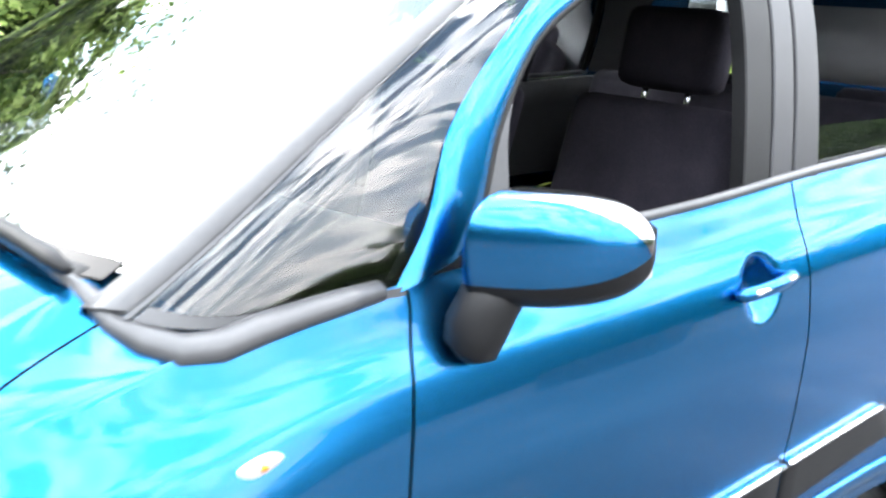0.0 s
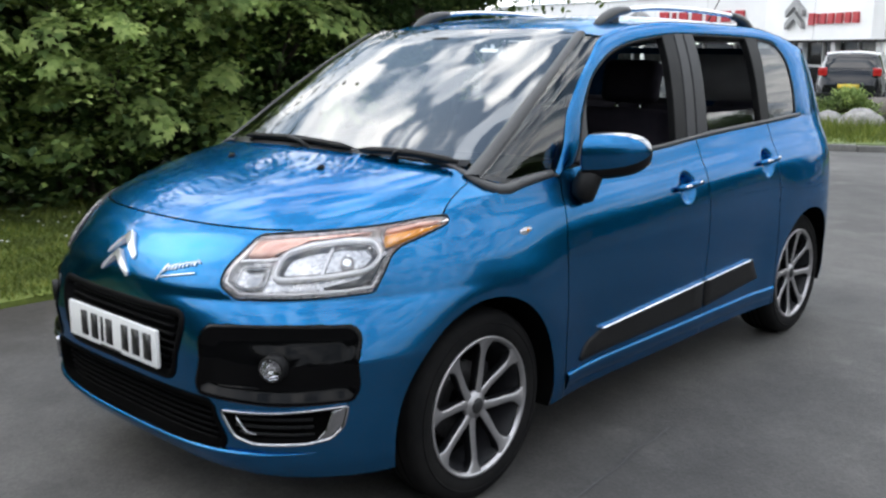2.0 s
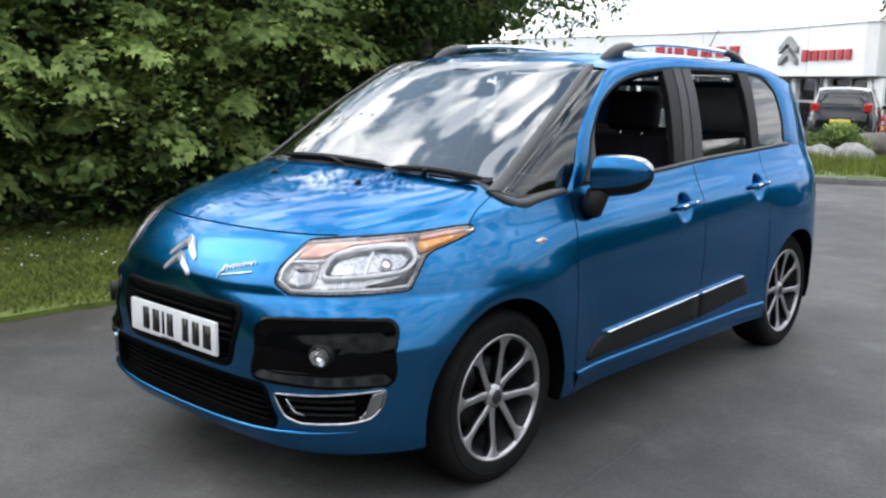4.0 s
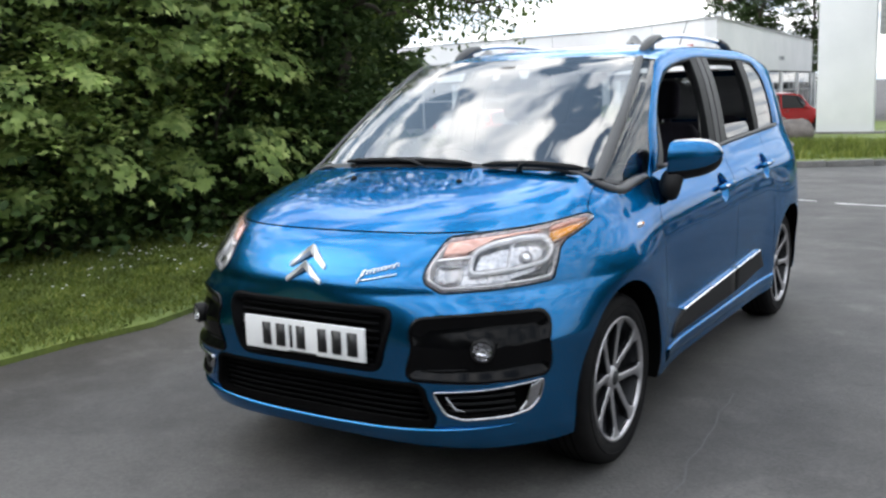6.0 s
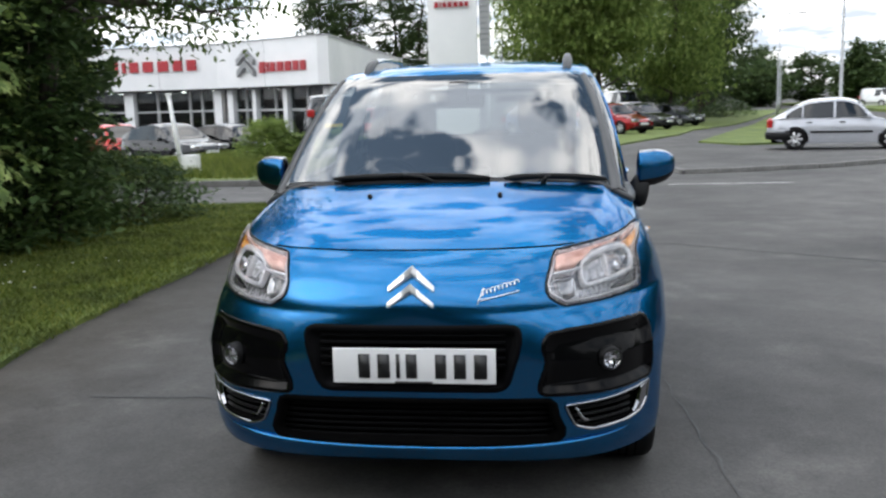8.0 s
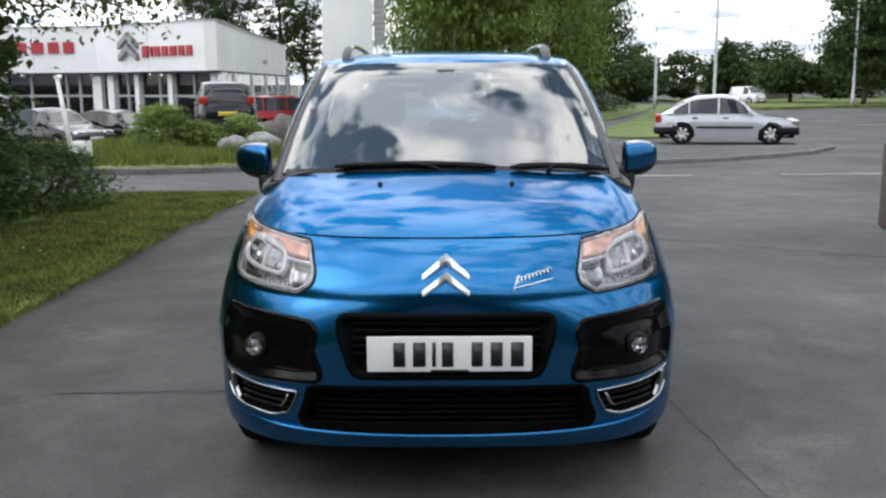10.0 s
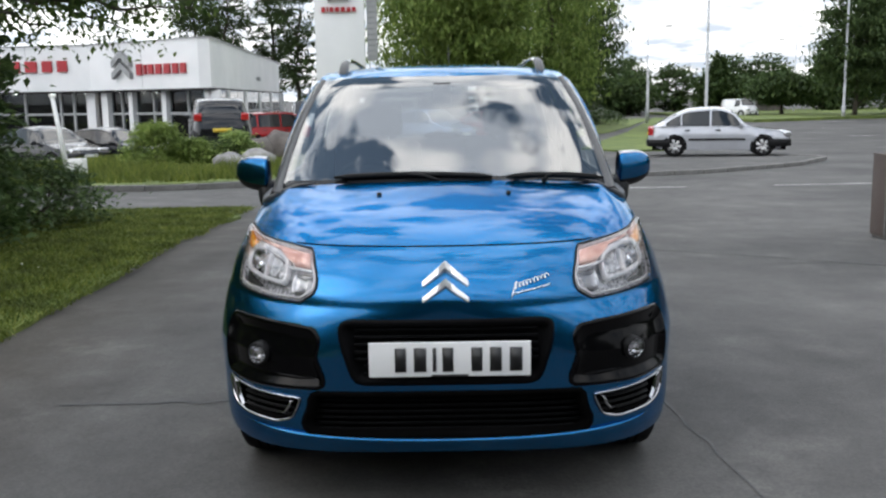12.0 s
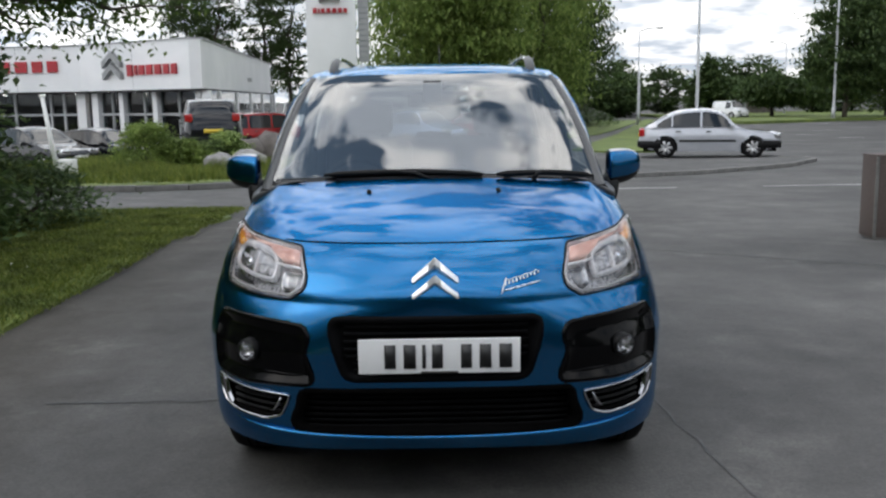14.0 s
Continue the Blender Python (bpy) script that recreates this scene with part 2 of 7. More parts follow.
CHROME = surface("chrome", (0.78, 0.78, 0.8), (0.86, 0.86, 0.88), 4, 40, (0.06, 0.14), metal=1.0, grains=(0.94, 1.05))
DISC = surface("brake_disc_steel", (0.05, 0.05, 0.052), (0.08, 0.078, 0.08), 9, 90, (0.4, 0.55), metal=0.8)
ALLOY = surface("machined_alloy", (0.40, 0.39, 0.40), (0.48, 0.47, 0.48), 9, 90, (0.25, 0.38), metal=0.85, grains=(0.94, 1.05))
ALLOY_DARK = surface("dark_alloy", (0.012, 0.012, 0.014), (0.02, 0.02, 0.023), 9, 90, (0.4, 0.55), spec=0.2)
RUBBER = surface("tyre_rubber", (0.006, 0.006, 0.0065), (0.012, 0.0115, 0.0115), 8, 150, (0.65, 0.85), bump=0.1, spec=0.10)
SILVER_LAMP = surface("lamp_reflector", (0.62, 0.62, 0.64), (0.8, 0.8, 0.82), 14, 60, (0.12, 0.3), metal=0.9)
LAMP_CUP = surface("lamp_cup", (0.19, 0.19, 0.20), (0.36, 0.36, 0.37), 22, 70, (0.10, 0.22), metal=0.9)
LAMP_GREY = surface("lamp_bezel", (0.48, 0.48, 0.50), (0.6, 0.6, 0.62), 16, 80, (0.2, 0.35), metal=0.6, grains=(0.94, 1.05))
LAMP_EDGE = surface("lamp_bright_edge", (0.7, 0.7, 0.72), (0.8, 0.8, 0.82), 16, 80, (0.15, 0.3), metal=0.3, grains=(0.94, 1.05))
PINK_LENS = surface("pink_reflector", (0.64, 0.36, 0.29), (0.74, 0.46, 0.38), 18, 120, (0.15, 0.3), metal=0.3)
AMBER = surface("amber_lens", (0.85, 0.30, 0.02), (0.95, 0.42, 0.04), 18, 120, (0.1, 0.2), coat=1.0)
BADGE = surface("bright_badge", (0.74, 0.74, 0.76), (0.82, 0.82, 0.84), 6, 60, (0.14, 0.22), metal=0.5, grains=(0.94, 1.05))
PILLAR = surface("pillar_black", (0.020, 0.020, 0.022), (0.03, 0.03, 0.033), 5, 200, (0.34, 0.44), spec=0.25, grains=(0.94, 1.05))
CLEAR = pane("clear_lens", (0.97, 0.97, 0.98), 1.5)
SCREEN = pane("windscreen_glass", (0.50, 0.54, 0.54), 2.35, 0.0, 0.004)
SIDE_GLASS = pane("side_glass", (0.74, 0.78, 0.78), 2.0, 0.0, 0.01)
QUARTER = pane("quarter_glass", (0.6, 0.64, 0.64), 1.72, 0.03, 0.002)
FABRIC = surface("dark_seat_fabric", (0.022, 0.020, 0.027), (0.034, 0.031, 0.041), 7, 300, (0.8, 0.95), bump=0.2, spec=0.1)
DASH = surface("dashboard_plastic", (0.014, 0.014, 0.015), (0.022, 0.022, 0.023), 6, 260, (0.55, 0.7), bump=0.1)
PLATE = surface("white_plate", (0.74, 0.74, 0.75), (0.8, 0.8, 0.8), 6, 3, (0.3, 0.4), grains=(0.98, 1.02))
PLATE_INK = surface("plate_ink", (0.012, 0.012, 0.013), (0.02, 0.02, 0.02), 6, 200, (0.35, 0.5))
MIRROR = surface("mirror_silver", (0.85, 0.85, 0.86), (0.9, 0.9, 0.9), 2, 20, (0.0, 0.01), metal=1.0)
ASPHALT = asphalt_material()
TAR = surface("tar_joint", (0.055, 0.055, 0.056), (0.072, 0.072, 0.073), 3, 60, (0.6, 0.8), bump=0.2)
ROAD_PAINT = surface("worn_white_line", (0.42, 0.42, 0.41), (0.62, 0.62, 0.6), 4, 30, (0.6, 0.8), bump=0.2)
GRASS = surface("grass_turf", (0.068, 0.102, 0.019), (0.138, 0.178, 0.032), 0.9, 24, (0.8, 1.0), bump=0.8)
BLADE = leaf_material("grass_blade", (0.068, 0.100, 0.018), (0.125, 0.158, 0.029), (0.20, 0.215, 0.055))
KERB = surface("kerb_concrete", (0.12, 0.118, 0.11), (0.2, 0.195, 0.185), 2, 40, (0.75, 0.9), bump=0.3)
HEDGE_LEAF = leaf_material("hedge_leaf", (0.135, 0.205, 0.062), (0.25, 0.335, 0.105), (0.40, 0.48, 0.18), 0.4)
# darker leaf: for dark evergreens, and as shade put into the hedge's inside
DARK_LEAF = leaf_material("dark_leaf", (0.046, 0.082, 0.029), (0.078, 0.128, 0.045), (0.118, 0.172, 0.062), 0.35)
TREE_LEAF = leaf_material("tree_leaf", (0.045, 0.085, 0.02), (0.09, 0.145, 0.035), (0.15, 0.2, 0.055), 0.4)
WILLOW_LEAF = leaf_material("willow_leaf", (0.11, 0.165, 0.040), (0.19, 0.26, 0.070), (0.28, 0.34, 0.11), 0.5)
FAR_LEAF = leaf_material("far_leaf", (0.035, 0.062, 0.022), (0.058, 0.094, 0.032), (0.092, 0.13, 0.046), 0.35)
BARK = surface("bark", (0.035, 0.028, 0.022), (0.085, 0.068, 0.052), 5, 50, (0.8, 0.95), bump=0.8)
WHITE_CLAD = surface("white_cladding", (0.68, 0.69, 0.70), (0.76, 0.76, 0.77), 0.5, 1.1, (0.4, 0.55), grains=(0.98, 1.02))
GREY_CLAD = surface("grey_cladding", (0.30, 0.31, 0.32), (0.38, 0.385, 0.39), 0.6, 12, (0.45, 0.6), grains=(0.94, 1.05))
ROOF_GREY = surface("roof_sheet", (0.16, 0.16, 0.165), (0.24, 0.24, 0.245), 0.6, 12, (0.5, 0.7))
SIGN_RED = surface("sign_red", (0.32, 0.012, 0.02), (0.42, 0.02, 0.03), 1.0, 30, (0.3, 0.45), grains=(0.94, 1.05))
SIGN_GREY = surface("sign_grey", (0.22, 0.225, 0.23), (0.34, 0.345, 0.35), 2.0, 30, (0.3, 0.45), metal=0.4)
SHOP_GLASS = pane("shop_glass", (0.42, 0.46, 0.47), 1.35)
# near-black: the dimness indoors and under the fascia is put into the colour
SHOP_DIM = surface("dim_interior", (0.02, 0.02, 0.022), (0.035, 0.035, 0.036), 0.8, 6, (0.7, 0.9))
SHOP_LAMP = emitter("showroom_lamp", (1.0, 0.95, 0.85), 14.0)
POLE = surface("galvanised_pole", (0.34, 0.35, 0.36), (0.46, 0.47, 0.48), 3, 40, (0.4, 0.6), metal=0.4)
WHITE_POST = surface("white_post", (0.66, 0.66, 0.65), (0.78, 0.78, 0.77), 3, 30, (0.4, 0.6), grains=(0.94, 1.05))
BROWN_BOX = surface("brown_panel", (0.075, 0.055, 0.048), (0.10, 0.075, 0.066), 2, 40, (0.6, 0.8), bump=0.2)
BROWN_STONE = surface("brown_stone", (0.07, 0.06, 0.054), (0.14, 0.122, 0.112), 2.5, 25, (0.85, 0.95), bump=0.6)
STONE = surface("grey_stone", (0.16, 0.155, 0.15), (0.3, 0.29, 0.28), 4, 30, (0.8, 0.95), bump=0.6)


# ---- mesh building ----
class Geo:
    """Vertices and faces that grow piece by piece into one mesh."""

    def __init__(self):
        self.v, self.f = [], []

    def grid(self, rows, close=False, skip=None):
        n, w = len(self.v), len(rows[0])
        for r in rows:
            self.v.extend(tuple(p) for p in r)
        for i in range(len(rows) - 1):
            for j in range(w if close else w - 1):
                k = (j + 1) % w
                if skip is None or not skip(i, j):
                    self.f.append((n + i * w + j, n + i * w + k, n + (i + 1) * w + k, n + (i + 1) * w + j))
        return self

    def tube(self, pts, r, sides=8, flat=1.0, up=(0, 0, 1), caps=True):
        """A tube along pts; r is one radius or a list; flat squeezes it along up."""
        pts = [Vector(p) for p in pts]
        rows = []
        for i, p in enumerate(pts):
            d = (pts[min(i + 1, len(pts) - 1)] - pts[max(i - 1, 0)]).normalized()
            a = d.cross(Vector(up))
            a = a.normalized() if a.length > 1e-4 else d.orthogonal().normalized()
            b = a.cross(d).normalized()
            q = r[i] if isinstance(r, (list, tuple)) else r
            rows.append([p + a * (q * math.cos(t)) + b * (q * flat * math.sin(t)) for t in (2 * math.pi * k / sides for k in range(sides))])
        n = len(self.v)
        self.grid(rows, True)
        if caps:
            self.f.append(tuple(range(n, n + sides))[::-1])
            m = n + sides * (len(rows) - 1)
            self.f.append(tuple(range(m, m + sides)))
        return self

    def box(self, c, s, turn=None, taper=1.0):
        """A box of centre c and size s; taper scales its top."""
        n = len(self.v)
        for z in (-1, 1):
            k = taper if z > 0 else 1.0
            for x, y in ((-1, -1), (1, -1), (1, 1), (-1, 1)):
                p = Vector((x * s[0] / 2 * k, y * s[1] / 2 * k, z * s[2] / 2))
                if turn:
                    p = turn @ p
                self.v.append(tuple(p + Vector(c)))
        self.f += [tuple(n + i for i in q) for q in ((3, 2, 1, 0), (4, 5, 6, 7), (0, 1, 5, 4), (1, 2, 6, 5), (2, 3, 7, 6), (3, 0, 4, 7))]
        return self

    def lathe(self, profile, centre, sides=48, closed=True):
        """Turns (radius, x) pairs about the x axis through centre."""
        c = Vector(centre)
        rows = []
        prof = profile + [profile[0]] if closed else profile
        for r, x in prof:
            rows.append([c + Vector((x, r * math.cos(t), r * math.sin(t))) for t in (2 * math.pi * k / sides for k in range(sides))])
        return self.grid(rows, True)

    def prism(self, outline, z0, z1):
        """An upright prism over a plan outline of (x, y)."""
        n, k = len(self.v), len(outline)
        self.v += [(x, y, z0) for x, y in outline] + [(x, y, z1) for x, y in outline]
        self.f += [(n + i, n + (i + 1) % k, n + k + (i + 1) % k, n + k + i) for i in range(k)]
        self.f += [tuple(range(n, n + k))[::-1], tuple(range(n + k, n + 2 * k))]
        return self


def put(name, geo, material, parent=None, label="", smooth=True, bevel=0.0, category="", group="", kind="", seg=2, tidy=True):
    """Links a Geo (or bmesh) as one mesh object."""
    me = bpy.data.meshes.new(name)
    if isinstance(geo, Geo):
        me.from_pydata(geo.v, [], geo.f)
        if tidy or bevel:
            bm = bmesh.new()
            bm.from_mesh(me)
            bmesh.ops.remove_doubles(bm, verts=bm.verts, dist=1e-5)
            bmesh.ops.recalc_face_normals(bm, faces=bm.faces)
            if bevel:
                sharp = [e for e in bm.edges if len(e.link_faces) == 2 and e.calc_face_angle(0) > 0.5]
                bmesh.ops.bevel(bm, geom=sharp, offset=bevel, segments=seg, affect="EDGES", profile=0.6)
            bm.to_mesh(me)
            bm.free()
    else:
        geo.to_mesh(me)
        geo.free()
    me.materials.append(material)
    if smooth:
        me.shade_smooth()
        if bevel or smooth == "auto":
            me.set_sharp_from_angle(angle=radians(40))
    ob = new(name, me)
    if parent:
        ob.parent = parent
    return tagged(ob, label, category, group, kind)


def thing(name, label, category, at=(0, 0, 0), turn=0.0, group="", kind=""):
    ob = new(name)
    ob.matrix_world = pose(*at, 0, 0, turn)
    ob.empty_display_size = 0.1
    return tagged(ob, label, category, group, kind)


def smooth_curve(pts):
    """A smooth line through (x, y) pairs, with no overshoot."""
    xs, ys = [p[0] for p in pts], [p[1] for p in pts]
    n = len(xs)
    d = [(ys[i + 1] - ys[i]) / (xs[i + 1] - xs[i]) for i in range(n - 1)]
    m = [d[0]] + [0 if d[i - 1] * d[i] <= 0 else 2 * d[i - 1] * d[i] / (d[i - 1] + d[i]) for i in range(1, n - 1)] + [d[-1]]

    def f(x):
        if x <= xs[0]:
            return ys[0] + m[0] * (x - xs[0])
        if x >= xs[-1]:
            return ys[-1] + m[-1] * (x - xs[-1])
        i = max(j for j in range(n - 1) if xs[j] <= x)
        h = xs[i + 1] - xs[i]
        t = (x - xs[i]) / h
        return (1 + 2 * t) * (1 - t) ** 2 * ys[i] + t * (1 - t) ** 2 * h * m[i] + t * t * (3 - 2 * t) * ys[i + 1] + t * t * (t - 1) * h * m[i + 1]

    return f


def rounded(poly, r, count):
    """A closed outline with its corners rounded, as count points at even steps."""
    k, pts = len(poly), []
    for i in range(k):
        a, b, c = (Vector(poly[j % k]) for j in (i - 1, i, i + 1))
        p = b + (a - b).normalized() * min(r, (a - b).length * 0.45)
        q = b + (c - b).normalized() * min(r, (c - b).length * 0.45)
        pts += [p * (1 - t) ** 2 + b * 2 * t * (1 - t) + q * t * t for t in (0, 0.2, 0.4, 0.6, 0.8, 1)]
    pts.append(pts[0])
    lens = [0.0]
    for i in range(len(pts) - 1):
        lens.append(lens[-1] + (pts[i + 1] - pts[i]).length)
    out, j = [], 0
    for i in range(count):
        s = lens[-1] * i / count
        while lens[j + 1] < s:
            j += 1
        t = (s - lens[j]) / max(1e-9, lens[j + 1] - lens[j])
        out.append(pts[j].lerp(pts[j + 1], t))
    return out


def inside(poly, x, y):
    hit, k = False, len(poly)
    for i in range(k):
        (x0, y0), (x1, y1) = poly[i], poly[(i + 1) % k]
        if (y0 > y) != (y1 > y) and x < (x1 - x0) * (y - y0) / (y1 - y0) + x0:
            hit = not hit
    return hit


def inset(outline, d):
    """Moves an outline inward by d."""
    k = len(outline)
    area = sum(outline[i].x * outline[(i + 1) % k].y - outline[(i + 1) % k].x * outline[i].y for i in range(k))
    s = 1 if area > 0 else -1
    out = []
    for i in range(k):
        t = (outline[(i + 1) % k] - outline[i - 1]).normalized()
        out.append(outline[i] + Vector((-t.y, t.x)) * (d * s))
    return out


def lifted(surf, a, b, off):
    """The point of a surface at (a, b), moved off metres outward."""
    e = 0.004
    p = surf(a, b)
    n = (surf(a + e, b) - surf(a - e, b)).cross(surf(a, b + e) - surf(a, b - e))
    n = n.normalized() if n.length > 1e-12 else Vector((1, 0, 0))
    if n.dot(p - Vector((0, 1.1, 0.55))) < 0:
        n = -n
    return p + n * off


def panel(surf, poly, r, steps, count=72, fill=True, rings=(0.72, 0.45, 0.2), floor=None):
    """A shaped piece that follows a surface: rings of the outline, each (inset, height), then a floor."""
    g = Geo()
    base = rounded(poly, r, count)
    rows = []
    for d, h in steps:
        rows.append([lifted(surf, p.x, p.y, h) for p in inset(base, d)])
    if fill:
        d, h = steps[-1]
        last = inset(base, d)
        c = sum(last, Vector((0, 0))) / count
        h = h if floor is None else floor
        for s in rings:
            rows.append([lifted(surf, *(c + (p - c) * s), h) for p in last])
        rows.append([lifted(surf, c.x, c.y, h)] * count)
    g.grid(rows, True)
    return g


def flip(geo, s):
    """The same on the other side of the car when s is -1."""
    if s > 0:
        return geo
    g = Geo()
    g.v = [(-x, y, z) for x, y, z in geo.v]
    g.f = [f[::-1] for f in geo.f]
    return g


# ---- ground ----
def level(y):
    """The forecourt is flat; the land falls gently away beyond it."""
    return 0.0 if y < 5 else -0.02 * (min(y, 60.0) - 5)


def ground_sheet():
    xs = sorted({-2500, -800, -300, -150, 150, 300, 800, 2500} | set(range(-90, 91, 6)))
    ys = sorted({-2500, -800, -300, -120, -60, 800, 2500} | set(range(-30, 5, 5)) | set(range(5, 61, 5)) | set(range(70, 301, 30)))
    g = Geo().grid([[(x, y, level(y)) for x in xs] for y in ys])
    return put("ground", g, ASPHALT, kind="structure", label="worn grey tarmac forecourt and road", category="ground")


ground_sheet()


def raised_area(name, outline, h, m, label, step=0.8, wobble=0.0, crown=0.0, category="grass"):
    """A slab over a plan outline that stands h above the ground; crown lifts its middle."""
    pts = []
    k = len(outline)
    for i in range(k):
        a, b = Vector(outline[i]), Vector(outline[(i + 1) % k])
        n = max(1, int((b - a).length / step))
        for j in range(n):
            p = a.lerp(b, j / n)
            q = Vector((-(b - a).y, (b - a).x)).normalized()
            pts.append(p + q * wobble * noise.noise(Vector((p.x * 1.7, p.y * 1.7, 3.0))))
    bm = bmesh.new()
    top = [bm.verts.new((p.x, p.y, level(p.y) + h)) for p in pts]
    bm.faces.new(top)
    bmesh.ops.triangulate(bm, faces=bm.faces[:])
    bot = [bm.verts.new((p.x, p.y, level(p.y) - 0.05)) for p in pts]
    for i in range(len(pts)):
        bm.faces.new((top[i], top[(i + 1) % len(pts)], bot[(i + 1) % len(pts)], bot[i]))
    bmesh.ops.recalc_face_normals(bm, faces=bm.faces)
    return put(name, bm, m, kind="structure", label=label, category=category, smooth=False)


def kerb_line(pts, h=0.11, w=0.14, unit=0.9):
    """A row of kerb stones along a plan line, each a stone of its own."""
    k = thing("kerb", "weathered concrete kerb stones along the verge", "kerb", kind="structure")
    line = [Vector(p) for p in pts]
    run = [0.0]
    for a, b in zip(line, line[1:]):
        run.append(run[-1] + (b - a).length)

    def at(s):
        for i in range(len(line) - 1):
            if s <= run[i + 1] or i == len(line) - 2:
                return line[i].lerp(line[i + 1], (s - run[i]) / (run[i + 1] - run[i]))

    n = int(run[-1] / unit)
    base = None
    for i in range(n):
        a, b = at(run[-1] * i / n), at(run[-1] * (i + 1) / n)
        c, d = (a + b) / 2, b - a
        if base is None:
            base = put("kerb_stone", Geo().box((0, 0, 0), (run[-1] / n - 0.012, w, h + 0.06)), KERB, k, bevel=0.015)
            ob = base
        else:
            ob = base.copy()
            scene.collection.objects.link(ob)
        ob.matrix_basis = pose(c.x, c.y, level(c.y) + (h - 0.06) / 2 + 0.004 * math.sin(i * 2.3), 0, 0, math.degrees(math.atan2(d.y, d.x)))
    return k


NEAR_VERGE = [(-2.62, -14), (-2.62, -4), (-2.66, -0.4), (-2.60, 0.6), (-2.70, 1.6), (-2.66, 2.6), (-2.70, 4.4), (-2.74, 6.5), (-2.62, 8.0), (-2.9, 8.75), (-3.6, 9.15), (-6.0, 9.4), (-26, 9.6), (-26, -14)]
raised_area("grass_verge", NEAR_VERGE, 0.035, GRASS, "mown green grass verge with daisies", 0.35, 0.10)
raised_area("grass_verge", [(-40, 12.8), (-10, 12.9), (-6.3, 13.05), (-4.9, 13.1), (-3.4, 13.9), (-2.1, 14.85), (-0.9, 15.6), (-0.1, 16.6), (0.25, 18.5), (0.1, 24), (-1.9, 32), (-3.4, 50), (-7.5, 50), (-8.0, 30), (-9.5, 25), (-40, 24)], 0.12, GRASS, "rough grass bank in front of the showroom", 1.0, 0.0)
kerb_line([(-22, 12.78), (-10, 12.82), (-6.3, 12.97), (-4.9, 13.02), (-3.36, 13.83), (-2.05, 14.77), (-0.85, 15.52), (-0.03, 16.55), (0.33, 18.5), (0.48, 22)])
raised_area("pavement", [(2.6, 14.35), (3.84, 14.9), (5.53, 15.65), (8.06, 17.72), (9.6, 20.0), (9.9, 20.7), (9.3, 21.4), (5.0, 20.2), (3.2, 17.6), (2.5, 15.2)], 0.07, ASPHALT, "low tarmac traffic island", 0.6, category="pavement")
kerb_line([(2.52, 15.1), (2.5, 14.6), (2.75, 14.35), (3.84, 14.85), (5.53, 15.6), (8.06, 17.67), (9.65, 20.0), (9.95, 20.75), (9.3, 21.45)], 0.09, 0.12, 0.7)
raised_area("grass_verge", [(0.28, 18.6), (0.75, 24), (2.5, 30), (5.5, 40), (7.0, 47.5), (11.4, 60.5), (14.8, 71), (22, 96), (12, 96), (5, 60), (-3.0, 49), (-2.2, 36), (-0.6, 26)], 0.06, GRASS, "mown lawn in front of parked cars", 2.0)
raised_area("grass_verge", [(5.0, 30.2), (5.9, 27.3), (7.6, 27.6), (12.5, 44), (27, 92), (23, 99), (13, 62)], 0.06, GRASS, "narrow mown grass strip beside the drive", 1.5)
raised_area("grass_verge", [(27, 78), (38, 84), (110, 92), (110, 150), (27, 120)], 0.25, GRASS, "distant mown grass bank", 4.0)
raised_area("stone_terrace", [(-8.3, 22.9), (-5.0, 22.9), (-4.9, 28.4), (-8.4, 28.4)], 0.34, BROWN_STONE, "low brown stone terrace for display cars", 0.5, category="terrace")
raised_area("pavement", [(-60, 24.2), (-9.6, 25.2), (-8.2, 30), (-7.7, 50), (-7.7, 70), (-60, 70)], 0.02, ASPHALT, "tarmac display forecourt of the showroom", 3.0, category="pavement")


def strip(name, pts, w, m, label, category, h=0.004):
    """A flat ribbon painted or poured on the ground."""
    line = [Vector(p) for p in pts]
    rows = []
    for i, p in enumerate(line):
        d = (line[min(i + 1, len(line) - 1)] - line[max(i - 1, 0)]).normalized()
        q = Vector((-d.y, d.x)) * w / 2 * (0.75 + 0.5 * abs(noise.noise(Vector((p.x * 3, p.y * 3, 0)))))
        rows.append([(p.x + q.x, p.y + q.y, level(p.y + q.y) + h), (p.x - q.x, p.y - q.y, level(p.y - q.y) + h)])
    return put(name, Geo().grid(rows), m, kind="structure", label=label, category=category, smooth=False)


def wavy(a, b, n, amp, seed):
    a, b = Vector(a), Vector(b)
    q = Vector((-(b - a).y, (b - a).x)).normalized()
    return [a.lerp(b, i / n) + q * amp * noise.noise(Vector((i * 0.37, seed, 0))) for i in range(n + 1)]


for a, b in (((0.0, 8.6), (1.4, 8.25)), ((2.1, 12.0), (4.1, 12.05)), ((5.6, 12.1), (7.6, 12.2)), ((-0.6, 8.9), (-0.25, 8.8))):
    strip("road_marking", wavy(a, b, 12, 0.02, 2), 0.09, ROAD_PAINT, "worn white painted road line", "road marking")
for a, b in (((21.5, 52), (23.1, 52.2)), ((20.1, 43), (21.6, 43.2)), ((32.8, 77), (35.6, 77.3)), ((26.5, 62), (28.6, 62.3))):
    strip("road_marking", wavy(a, b, 10, 0.02, 5), 0.22, ROAD_PAINT, "worn white painted road line", "road marking")
strip("tarmac_joint", wavy((0.6, 5.6), (5.5, 2.6), 40, 0.08, 1), 0.035, TAR, "dark sealed joint across the tarmac", "joint")
strip("tarmac_joint", wavy((0.95, 0.9), (1.12, -0.9), 26, 0.03, 4), 0.009, TAR, "dark crack running along the tarmac", "joint")
